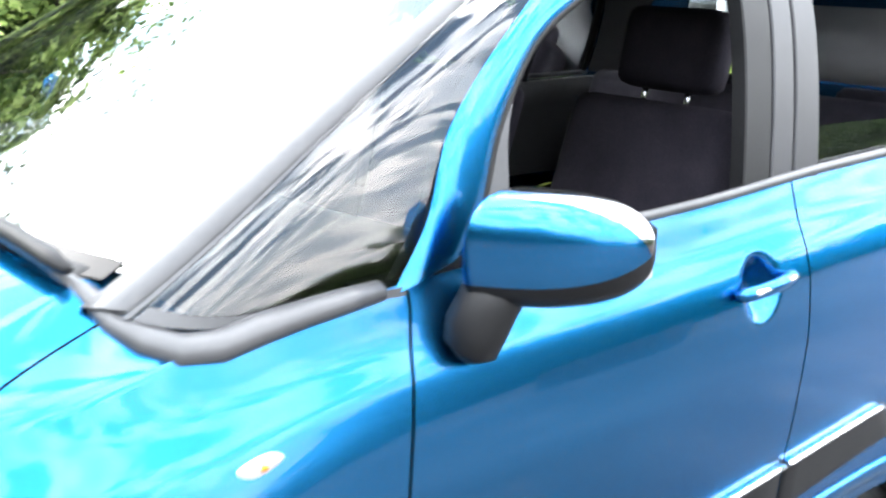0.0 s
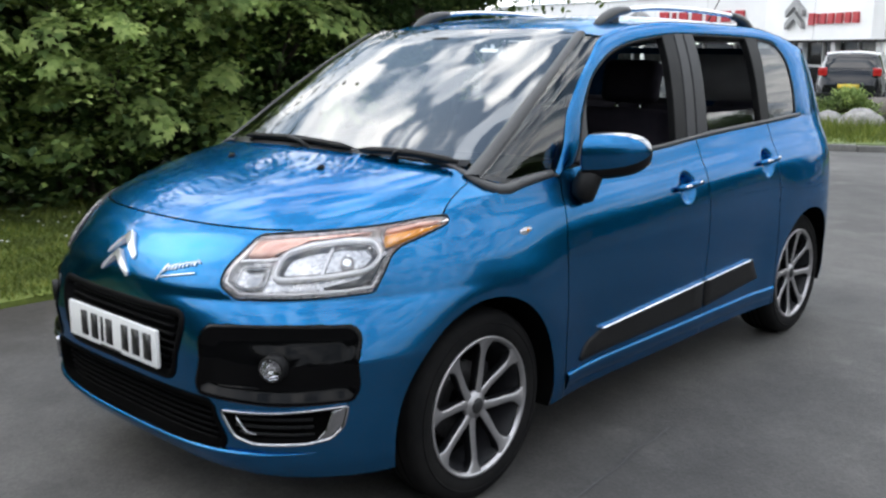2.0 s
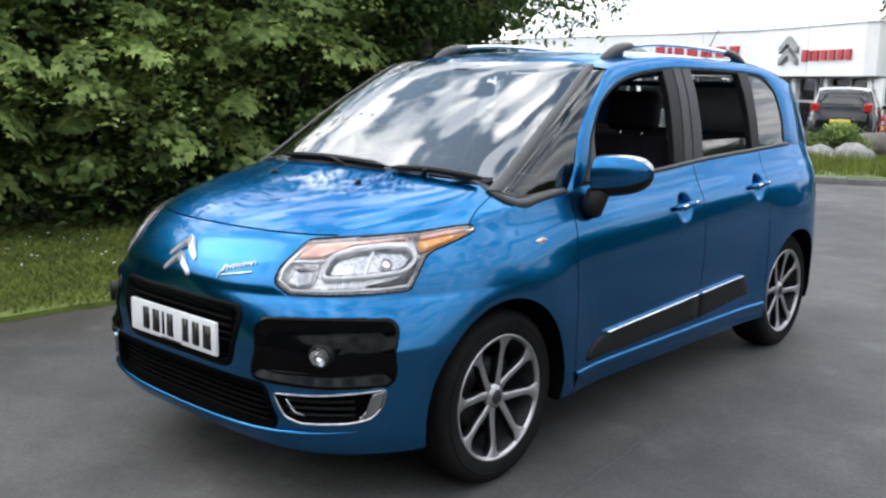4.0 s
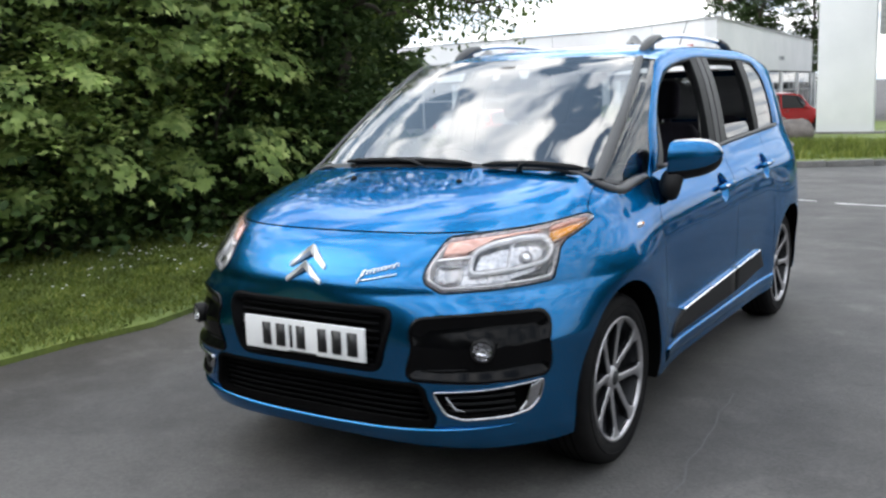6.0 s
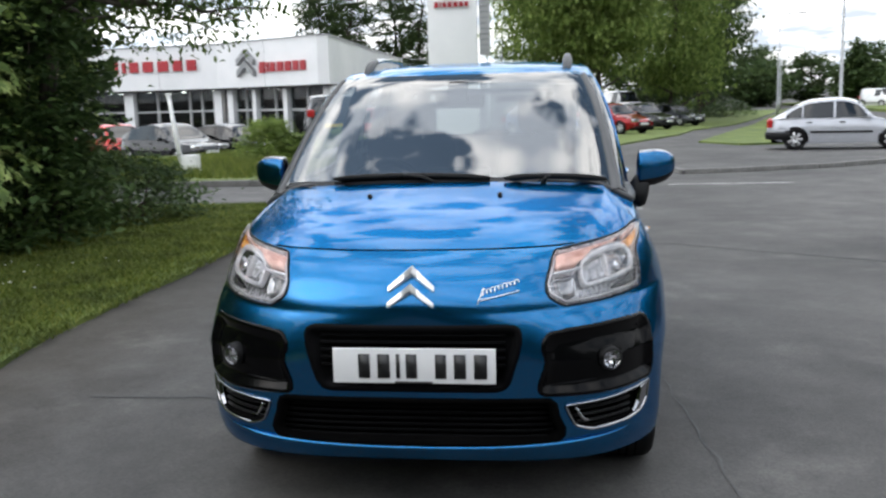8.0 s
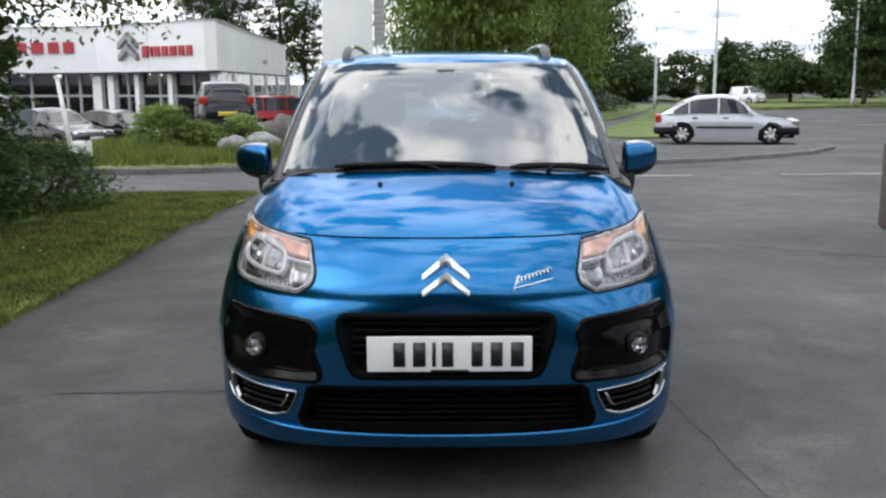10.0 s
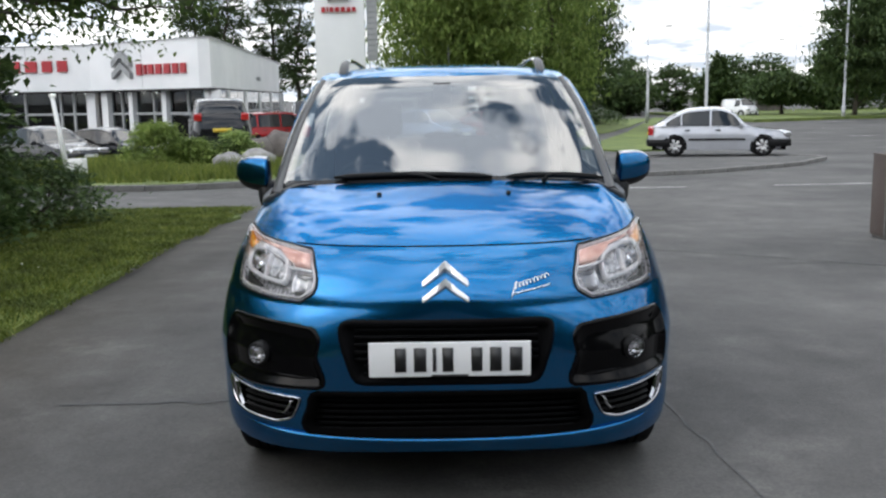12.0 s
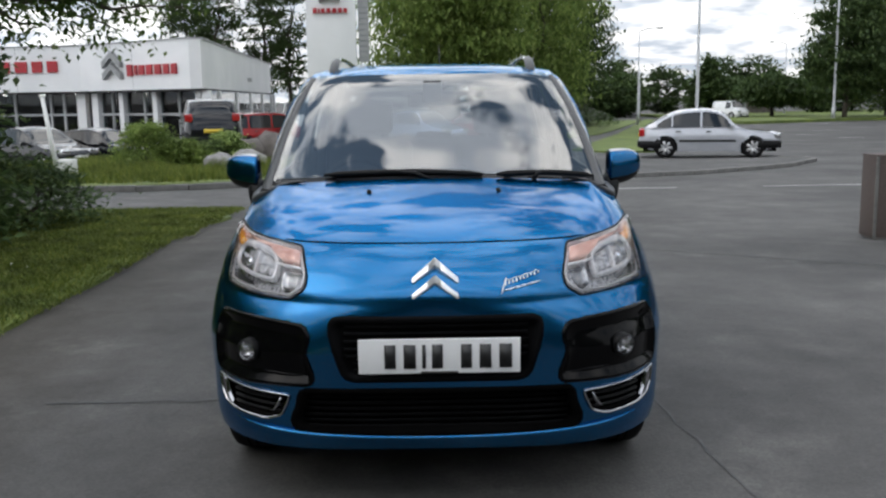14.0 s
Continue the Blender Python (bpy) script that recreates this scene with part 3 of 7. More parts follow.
strip("tarmac_joint", wavy((-1.85, 0.48), (-0.95, 0.50), 20, 0.04, 7), 0.020, TAR, "dark broken crack across the tarmac", "joint")
strip("tarmac_joint", wavy((0.95, 4.4), (4.4, 3.6), 30, 0.06, 9), 0.016, TAR, "dark crack across the tarmac", "joint")


# ---- showroom ----
def facade(b, p0, p1, posts, base):
    """One glazed front under a deep fascia: columns, mullions, a transom and single panes."""
    a, c = Vector(p0), Vector(p1)
    d = (c - a).normalized()
    inn = Vector((-d.y, d.x)) if (Vector((-d.y, d.x))).y > 0 else Vector((d.y, -d.x))
    ln = (c - a).length
    turn = Matrix.Rotation(math.atan2(d.y, d.x), 3, "Z")
    mid = (a + c) / 2

    def slab(name, s0, s1, z0, z1, depth, back, m, bev=0.0):
        q = a + d * (s0 + s1) / 2 + inn * (back + depth / 2)
        return put(name, Geo().box((q.x, q.y, (z0 + z1) / 2), (s1 - s0, depth, z1 - z0), turn), m, b, smooth=False, bevel=bev)

    slab("fascia", 0, ln, 2.0, 4.08, 0.5, 0.0, WHITE_CLAD)
    n = max(2, int(ln / 3.2))
    for i in range(1, n):
        slab("fascia_seam", ln * i / n - 0.012, ln * i / n + 0.012, 2.01, 4.07, 0.02, -0.006, GREY_CLAD)
    slab("coping", -0.03, ln + 0.03, 4.08, 4.15, 0.6, -0.04, GREY_CLAD)
    # underside strip, its shade put into the near-black colour
    slab("soffit_band", 0, ln, 1.90, 2.0, 0.5, 0.12, SHOP_DIM)
    last = 0.0
    for s, w in posts:
        slab("column" if w > 0.25 else "mullion", s - w / 2, s + w / 2, base, 1.92, 0.35 if w > 0.25 else 0.10, 0.45 if w > 0.25 else 0.62, WHITE_CLAD if w > 0.25 else GREY_CLAD)
        if s - w / 2 - last > 0.3:
            for z0, z1 in ((base + 0.12, 0.86), (0.96, 1.90)):
                slab("pane", last + 0.03, s - w / 2 - 0.03, z0, z1, 0.02, 0.70, SHOP_GLASS)
            slab("transom", last, s - w / 2, 0.86, 0.96, 0.08, 0.64, GREY_CLAD)
            slab("plinth", last, s - w / 2, base - 0.1, base + 0.12, 0.15, 0.6, GREY_CLAD)
        last = s + w / 2


def chevrons(name, b, p, d, w, h, z, m):
    """Two stacked chevrons standing off a wall."""
    n = Vector((d.y, -d.x))
    if n.y > 0:
        n = -n
    for k in range(2):
        g = Geo()
        z0 = z + h * (1 - 0.42 * k)
        for s in (1, -1):
            outline = [(0, z0), (s * w / 2, z0 - h * 0.38), (s * w / 2, z0 - h * 0.60), (0, z0 - h * 0.24)]
            i = len(g.v)
            for off in (0.22, 0.0):
                for a, zz in outline:
                    q = p + d * a + n * off
                    g.v.append((q.x, q.y, zz))
            g.f += [(i, i + 1, i + 2, i + 3), (i + 7, i + 6, i + 5, i + 4)] + [(i + j, i + (j + 1) % 4, i + 4 + (j + 1) % 4, i + 4 + j) for j in range(4)]
        put(name, g, m, b, smooth=False)


def word_blocks(b, p0, p1, z0, z1, widths, m):
    """A word on a wall as a row of plain blocks of its letters' sizes."""
    a, c = Vector(p0), Vector(p1)
    d = (c - a).normalized()
    n = Vector((d.y, -d.x))
    n = -n if n.y > 0 else n
    turn = Matrix.Rotation(math.atan2(d.y, d.x), 3, "Z")
    total = sum(widths) + 0.22 * (len(widths) - 1)
    s, ln = 0.0, (c - a).length
    for i, w in enumerate(widths):
        q = a + d * ((s + w / 2) / total * ln) + n * 0.05
        put("letter_block", Geo().box((q.x, q.y, (z0 + z1) / 2), (w / total * ln * 0.80, 0.1, (z1 - z0) * (0.86 if i else 1.0)), turn), m, b, smooth=False)
        s += w + 0.22


def showroom():
    b = thing("showroom_building", "low white car showroom with glazed front and red lettering", "building")
    L2, A, B, C = (-36.0, 44.7), (-16.5, 41.0), (-10.35, 36.9), (-12.4, 66.0)
    base = -0.95
    facade(b, L2, A, [(0.4, 0.5), (3.4, 0.1), (6.4, 0.1), (9.2, 0.5), (11.2, 0.1), (14.3, 0.55), (15.9, 0.1), (17.8, 0.1), (18.5, 0.1), (19.5, 0.45)], base)
    facade(b, A, B, [(0.3, 0.45), (1.35, 0.08), (2.2, 0.28), (3.6, 0.08), (4.5, 0.28), (5.9, 0.08), (7.3, 0.26)], base)
    facade(b, B, C, [(0.3, 0.4), (3, 0.4), (6, 0.1), (9, 0.4), (12, 0.1), (15, 0.4), (18, 0.1), (21, 0.4), (24, 0.1), (27, 0.4), (29, 0.4)], base)
    # roof, then inner walls, floor and lit ceiling, their indoor dimness put into the colour
    roof = Geo().prism([(-36.0, 45.0), (-16.6, 41.3), (-10.8, 37.5), (-12.0, 66.0), (-36, 66)], 3.85, 3.97)
    put("roof", roof, ROOF_GREY, b, smooth=False)
    put("inner_wall", Geo().prism([(-36, 52), (-18, 50), (-15.6, 60), (-36, 62)], base, 3.9), SHOP_DIM, b, smooth=False)
    put("inner_floor", Geo().prism([(-36.0, 45.6), (-16.6, 42), (-11.2, 38.2), (-12.4, 65.5), (-36, 65.5)], base - 0.1, base), SHOP_DIM, b, smooth=False)
    put("inner_ceiling", Geo().prism([(-36.0, 45.6), (-16.6, 42), (-11.2, 38.2), (-12.4, 65.5), (-36, 65.5)], 1.93, 1.99), SHOP_DIM, b, smooth=False)
    for x, y in ((-26, 44.4), (-23.6, 44), (-21.2, 43.5), (-19.2, 43.1), (-17.4, 42.8), (-15.6, 42), (-14, 41), (-12.6, 40), (-24.5, 47), (-20.5, 46.4), (-17, 45.5), (-14.5, 44.5)):
        put("ceiling_lamp", Geo().tube([(x, y, 1.925), (x, y, 1.88)], 0.11, 12), SHOP_LAMP, b)
    # signs
    dl = (Vector(A) - Vector(L2)).normalized()
    dc = (Vector(B) - Vector(A)).normalized()
    pl = lambda x: Vector(L2) + dl * ((x - L2[0]) / dl.x)
    pc = lambda x: Vector(A) + dc * ((x - A[0]) / dc.x)
    chevrons("sign_chevron", b, pl(-23.95), dl, 1.55, 1.15, 2.48, SIGN_GREY)
    word_blocks(b, pl(-22.7), pl(-17.55), 2.86, 3.46, (1, 0.35, 0.9, 1, 1.05, 0.9, 0.9), SIGN_RED)
    chevrons("sign_chevron", b, pc(-14.45), dc, 1.25, 1.25, 2.5, SIGN_GREY)
    word_blocks(b, pc(-13.7), pc(-10.95), 2.62, 3.12, (1, 0.35, 0.9, 1, 1.05, 0.9, 0.9), SIGN_RED)
    g = Geo()
    for k in range(4):
        g.box((-11.0 + 0.02 * k, 52 + 0.5 * k, 2.7), (0.06, 0.3, 0.22))
    put("wall_vent", g, GREY_CLAD, b, smooth=False)
    g = Geo()
    for k in range(5):
        g.tube([(-17.9 + 0.22 * k, 46, 4.1), (-17.95 + 0.26 * k, 46, 4.75 + 0.2 * math.sin(k * 2.1))], 0.03, 5)
    put("roof_aerial", g, POLE, b)


showroom()


def totem():
    t = thing("totem_sign", "tall white dealer totem sign with grey ribbed edge", "sign", (-3.55, 30.0, level(30) + 0.1))
    put("face_panel", Geo().box((0, 0, 4.2), (1.75, 0.28, 8.4)), WHITE_CLAD, t, bevel=0.03)
    put("back_panel", Geo().box((1.12, 0.12, 5.75), (0.36, 0.3, 5.2)), GREY_CLAD, t, bevel=0.02)
    for k in range(26):
        put("rib", Geo().box((1.12, -0.04, 3.3 + 0.19 * k), (0.34, 0.03, 0.05)), SIGN_GREY, t, smooth=False)
    chevrons("sign_chevron", t, Vector((-0.02, -0.14)), Vector((1, 0)), 0.72, 0.5, 5.2, SIGN_GREY)
    word_blocks(t, (-0.62, -0.14), (0.6, -0.14), 4.82, 5.0, (1, 0.35, 0.9, 1, 1.05, 0.9, 0.9), SIGN_RED)
    put("foot", Geo().box((0.1, 0, 0.05), (2.2, 0.6, 0.1)), KERB, t, bevel=0.02)


totem()


def street_lamp(x, y, h, arm, label, thick=0.07):
    z = level(y)
    t = thing("street_lamp", label, "street lamp", (x, y, z))
    put("pole", Geo().tube([(0, 0, -0.1), (0, 0, 1.2), (0, 0, 1.25), (0, 0, h)], [thick * 1.5, thick * 1.5, thick, thick * 0.6], 12), POLE, t)
    if arm:
        put("arm", Geo().tube([(0, 0, h - 0.05), (arm * 0.5, 0, h + 0.22), (arm, 0, h + 0.25)], 0.035, 8), POLE, t)
        put("lantern", Geo().box((arm * 1.12, 0, h + 0.24), (0.55, 0.22, 0.14)), GREY_CLAD, t, bevel=0.04)
    else:
        put("cap", Geo().tube([(0, 0, h), (0, 0, h + 0.06)], [thick * 0.7, thick * 0.2], 10), POLE, t)


street_lamp(17.9, 79.0, 8.1, 1.6, "grey street lamp with a short curved arm")
street_lamp(18.05, 61.0, 14.0, 0, "tall plain galvanised mast", 0.11)
street_lamp(43.0, 112.0, 8.6, -1.6, "grey street lamp with a short curved arm", 0.08)
street_lamp(37.65, 85.0, 15.0, 0, "tall plain galvanised mast", 0.12)
street_lamp(21.5, 95.0, 5.6, 0, "short grey lamp column", 0.06)
street_lamp(-3.9, 48.5, 5.2, 0, "slim white flag pole on the lawn", 0.06)


def leaning_post():
    t = thing("leaning_post", "slim white post leaning over a white box", "post", (-7.75, 15.6, level(15.6) + 0.11))
    t.matrix_world = t.matrix_world @ Matrix.Scale(0.77, 4)
    put("shaft", Geo().tube([(0, 0, 0), (-0.12, 0, 1.0), (-0.27, 0, 2.15)], [0.07, 0.06, 0.05], 12), WHITE_POST, t)
    put("lamp_head", Geo().box((-0.27, 0, 2.18), (0.16, 0.1, 0.06)), WHITE_POST, t, bevel=0.015)
    put("box", Geo().box((0.22, 0.1, 0.25), (0.42, 0.35, 0.5)), WHITE_POST, t, bevel=0.02)


leaning_post()


def brown_cabinet():
    t = thing("brown_cabinet", "plain dull brown metal cabinet at the edge of the tarmac", "cabinet", (4.2, 5.1, 0))
    put("body", Geo().box((0.75, 0.15, 0.41), (1.5, 0.3, 0.78)), BROWN_BOX, t, bevel=0.012)
    # pale strip puts the highlight of the left edge into colour
    put("edge_highlight", Geo().box((0.012, -0.004, 0.41), (0.03, 0.012, 0.78)), KERB, t, bevel=0.003)
    for x in (0.5, 1.0):
        put("door_seam", Geo().box((x, -0.001, 0.41), (0.006, 0.006, 0.74)), DARK_VOID, t, smooth=False)
    put("top_cap", Geo().box((0.75, 0.15, 0.808), (1.506, 0.306, 0.016)), BROWN_BOX, t, bevel=0.004)
    put("plinth", Geo().box((0.75, 0.15, 0.012), (1.46, 0.28, 0.03)), KERB, t, bevel=0.005)


brown_cabinet()


def far_shed():
    t = thing("low_shed", "long low brown shed with a shallow white roof", "building", (41, 121, -1.1))
    put("wall", Geo().box((0, 0, 1.5), (5.4, 5.0, 3.2)), BROWN_STONE, t, smooth=False)
    put("roof", Geo().prism([(-3.0, -2.8), (3.0, -2.8), (3.0, 2.8), (-3.0, 2.8)], 3.1, 3.45), WHITE_CLAD, t, smooth=False)
    put("roof_ridge", Geo().box((0, 0, 3.6), (4.2, 3.0, 0.3), taper=0.6), WHITE_CLAD, t, smooth=False)
    put("door", Geo().box((-1.0, -2.52, 1.1), (0.9, 0.06, 2.1)), GREY_CLAD, t, smooth=False)


far_shed()


def grey_house():
    t = thing("pavilion", "low grey gabled building with white verge boards", "building", (-1.8, 60, -1.1))
    g = Geo()
    g.v = [(x, y, z) for y in (0, 8) for x, z in ((-3.6, -0.1), (3.6, -0.1), (3.6, 3.35), (0, 4.15), (-3.6, 3.35))]
    g.f = [(0, 1, 2, 3, 4), (9, 8, 7, 6, 5)] + [(i, (i + 1) % 5, 5 + (i + 1) % 5, 5 + i) for i in range(5)]
    put("wall", g, GREY_CLAD, t, smooth=False)
    for s in (1, -1):
        g = Geo()
        g.v = [(x * s, y, z) for y in (-0.35, 8.3) for x, z in ((0, 4.18), (4.0, 3.28), (4.0, 3.42), (0, 4.34))]
        g.f = [(0, 1, 2, 3), (7, 6, 5, 4), (0, 4, 5, 1), (1, 5, 6, 2), (2, 6, 7, 3)]
        put("roof_slope", g, ROOF_GREY, t, smooth=False)
        g = Geo()
        g.v = [(x * s, y, z) for y in (-0.42, -0.36) for x, z in ((0, 4.12), (4.03, 3.2), (4.03, 3.46), (0, 4.38))]
        g.f = [(0, 1, 2, 3), (7, 6, 5, 4), (0, 4, 5, 1), (1, 5, 6, 2), (2, 6, 7, 3), (3, 7, 4, 0)]
        put("verge_board", g, WHITE_POST, t, smooth=False)
    w = put("window", Geo().box((-1.3, -0.01, 2.12), (2.3, 0.06, 0.42)), SHOP_DIM, t, smooth=False)
    put("window_frame", Geo().box((-1.3, -0.04, 1.88), (2.4, 0.1, 0.06)), GREY_CLAD, w, smooth=False)
    put("corner_post", Geo().tube([(-2.9, -1.2, -0.1), (-2.9, -1.2, 3.45)], 0.09, 10), WHITE_POST, t)
    put("wall_panel", Geo().box((1.5, -0.02, 1.2), (0.9, 0.06, 2.2)), WHITE_POST, t, smooth=False)


grey_house()


# ---- the blue car: surfaces (front axle at y = 0, nose towards -y, its left side at +x) ----
NOSE = smooth_curve([(0.16, -0.68), (0.20, -0.745), (0.24, -0.79), (0.30, -0.822), (0.38, -0.835), (0.48, -0.845), (0.6, -0.852), (0.70, -0.848), (0.76, -0.838), (0.82, -0.80), (0.87, -0.752), (0.90, -0.715), (0.925, -0.673), (0.95, -0.62)])
SIDE = smooth_curve([(0.16, 0.765), (0.22, 0.802), (0.32, 0.815), (0.45, 0.818), (0.6, 0.828), (0.7, 0.83), (0.8, 0.818), (0.87, 0.797), (0.93, 0.768), (1.0, 0.742), (1.05, 0.722)])
BELT = smooth_curve([(-0.6, 0.920), (-0.45, 0.926), (-0.3, 0.937), (-0.16, 0.947), (0.0, 0.968), (0.09, 0.995), (0.41, 1.027), (1.08, 1.05), (1.49, 1.076), (2.08, 1.10), (2.47, 1.116), (3.0, 1.13)])
LIFT = smooth_curve([(0.1, 0), (0.41, 0.027), (1.08, 0.05), (1.49, 0.076), (2.08, 0.10), (2.47, 0.116), (3.0, 0.13)])
GLASS_Y = smooth_curve([(0.95, -0.29), (1.0, -0.20), (1.095, -0.03), (1.2, 0.14), (1.3, 0.307), (1.4, 0.482), (1.5, 0.672), (1.55, 0.80), (1.58, 0.95)])
GLASS_W = smooth_curve([(1.0, 0.75), (1.05, 0.742), (1.15, 0.722), (1.25, 0.698), (1.35, 0.668), (1.42, 0.64), (1.5, 0.602), (1.55, 0.57), (1.6, 0.52)])
ROOF_MID = smooth_curve([(0.69, 1.510), (0.85, 1.543), (1.1, 1.568), (1.6, 1.588), (2.2, 1.58), (2.7, 1.548), (3.0, 1.50)])
ROOF_EDGE = smooth_curve([(0.72, 1.47), (0.84, 1.488), (1.12, 1.537), (1.5, 1.556), (2.13, 1.55), (2.45, 1.51), (2.63, 1.465), (3.0, 1.36)])
YC, YR, YB = 0.15, 2.45, 3.17
HUBS = ((-0.055, 0.810, 0.318), (2.49, 0.785, 0.316))
ARCHES = ((-0.08, 0.325, 0.365), (2.47, 0.318, 0.355))


def clamp(v, a=0.0, b=1.0):
    return max(a, min(b, v))


def corner(z):
    """How square the nose is in plan: fuller round the bumper than at the bonnet."""
    return 2.67 + 1.2 * clamp((0.74 - z) / 0.16)


def side_level(y, z):
    """The full half width at a height, with the flare round the wheels."""
    w = SIDE(z - (LIFT(y) * clamp((z - 0.5) / 0.4) if y > 0.1 else 0))
    for h, zh, rh in ARCHES:
        d = math.hypot(y - h, z - zh)
        if d < 0.9:
            w += (0.028 if h < 1 else 0.018) * math.exp(-((max(0.0, d - rh) / 0.17) ** 2))
    return w


def half_width(y, z):
    w = side_level(y, z)
    if y < YC:
        return w * (1 - clamp((YC - y) / (YC - NOSE(z))) ** corner(z)) ** (1 / corner(z))
    if y > YR:
        return w * (1 - clamp((y - YR) / (YB - YR - 0.1 * max(0, z - 0.8))) ** 3) ** (1 / 3)
    return w


def on_side(y, z):
    return Vector((half_width(y, z), y, z))


def ridge(x, z):
    """The nose comes to a soft ridge along its middle, under the badge."""
    k = clamp((z - 0.69) / 0.16)
    return 0.012 * math.exp(-((x / 0.15) ** 2)) * k * k * (3 - 2 * k) * clamp((0.935 - z) / 0.05)


def on_nose(x, z):
    w = SIDE(z)
    return Vector((x, YC - (YC - NOSE(z)) * (1 - clamp(abs(x) / w) ** corner(z)) ** (1 / corner(z)) - ridge(x, z), z))


def glass_len(z):
    return 0.31 - 0.12 * clamp((z - 1.05) / 0.45)


def upper_width(y, z):
    w, f, l = GLASS_W(z - LIFT(max(y, 0.1)) * 0.35), GLASS_Y(z), glass_len(z)
    if y < f + l:
        return w * (1 - clamp((f + l - y) / l) ** 2.5) ** 0.4
    if y > 2.5:
        return w * (1 - clamp((y - 2.5) / (0.66 - 0.45 * max(0, z - 1.1))) ** 3) ** (1 / 3)
    return w


def on_upper(y, z):
    return Vector((upper_width(y, z), y, z))


def on_screen(x, z):
    w, l = GLASS_W(z - 0.0), glass_len(z)
    return Vector((x, GLASS_Y(z) + l - l * (1 - clamp(abs(x) / w) ** 2.5) ** 0.4, z))


ARC_STEPS = 2000
ARC = [0.0]
for _i in range(ARC_STEPS):
    _a, _b = _i * math.pi / 2 / ARC_STEPS, (_i + 1) * math.pi / 2 / ARC_STEPS
    ARC.append(ARC[-1] + math.dist((math.sin(_a) ** 0.749 * 0.82, math.cos(_a) ** 0.749), (math.sin(_b) ** 0.749 * 0.82, math.cos(_b) ** 0.749)))


def arc_angle(u):
    """The plan angle of the nose at a run of u metres from its middle."""
    i = int(np.searchsorted(ARC, clamp(u, 0.0, ARC[-1])))
    i = max(1, min(i, ARC_STEPS))
    return (i - 1 + (u - ARC[i - 1]) / (ARC[i] - ARC[i - 1])) / ARC_STEPS * math.pi / 2


def on_wrap(u, z):
    """The front corner of the body by the run u round the nose and the height."""
    a, e = clamp(arc_angle(u), 0.0, math.pi / 2), 2 / corner(z)
    y = YC - (YC - NOSE(z)) * max(0.0, math.cos(a)) ** e
    return Vector((side_level(y, z) * math.sin(a) ** e, y, z))


HANDLES = ((1.225, 0.893), (1.985, 0.933))
# outlines round the front corner as (run round the nose, height)
LAMP = [(0.487, 0.907), (0.60, 0.916), (0.735, 0.923), (0.86, 0.930), (1.02, 0.943), (1.115, 0.943), (1.136, 0.924), (0.955, 0.879), (0.925, 0.860), (0.888, 0.760), (0.80, 0.755), (0.65, 0.750), (0.497, 0.747), (0.440, 0.782), (0.437, 0.822)]
FOG = [(0.385, 0.673), (0.50, 0.681), (0.66, 0.684), (0.848, 0.678), (0.888, 0.645), (0.902, 0.51), (0.877, 0.474), (0.60, 0.470), (0.305, 0.475), (0.288, 0.497), (0.335, 0.635)]
LOW_FOG = [(0.385, 0.441), (0.62, 0.450), (0.862, 0.463), (0.838, 0.40), (0.79, 0.366), (0.70, 0.352), (0.50, 0.346), (0.43, 0.363), (0.40, 0.41)]
# outlines across the nose as (x, height)
GRILLE = [(-0.340, 0.699), (0.340, 0.699), (0.347, 0.655), (0.30, 0.495), (-0.30, 0.495), (-0.347, 0.655)]
LOWER = [(-0.452, 0.460), (0.452, 0.460), (0.458, 0.40), (0.488, 0.345), (0.45, 0.303), (-0.45, 0.303), (-0.488, 0.345), (-0.458, 0.40)]


def body_columns():
    """Angles round the nose at even steps, then stations along the side with the door gaps, then angles round the tail."""
    cols = []
    for i in range(191):
        cols.append(("nose", arc_angle(ARC[-1] * i / 190)))
    ys = set(round(0.15 + 0.014 * i, 4) for i in range(1, 164))
    for gap in (0.36, 1.40, 2.10):
        ys = {y for y in ys if abs(y - gap) > 0.008} | {gap - 0.003, gap + 0.003}
    cols += [("side", y) for y in sorted(ys) if y < YR]
    cols += [("tail", i * math.pi / 2 / 40) for i in range(41)]
    return cols


def body_point(col, v):
    kind, a = col
    if kind == "side":
        z = 0.24 + (BELT(a) - 0.24) * v
        a = a + 0.050 * clamp((z - 0.74) / 0.25) ** 1.3 * math.exp(-(((a - 0.36) / 0.16) ** 2))
        return on_side(a, z)
    if kind == "nose":
        y = YC - (YC + 0.68) * max(0.0, math.cos(a)) ** 0.749
        z = 0.24 + (BELT(max(y, -0.6)) - 0.24) * v
        e = 2 / corner(z)
        y = YC - (YC - NOSE(z)) * max(0.0, math.cos(a)) ** e
        w = side_level(y, z)
        x = w * math.sin(a) ** e
        return Vector((x, y - ridge(x, z), z))
    y = YR + (YB - YR) * math.sin(a) ** 0.667
    z = 0.24 + (BELT(y) - 0.24) * v
    y = YR + (YB - YR - 0.1 * max(0, z - 0.8)) * math.sin(a) ** 0.667
    return Vector((side_level(y, z) * max(0.0, math.cos(a)) ** 0.667, y, z))


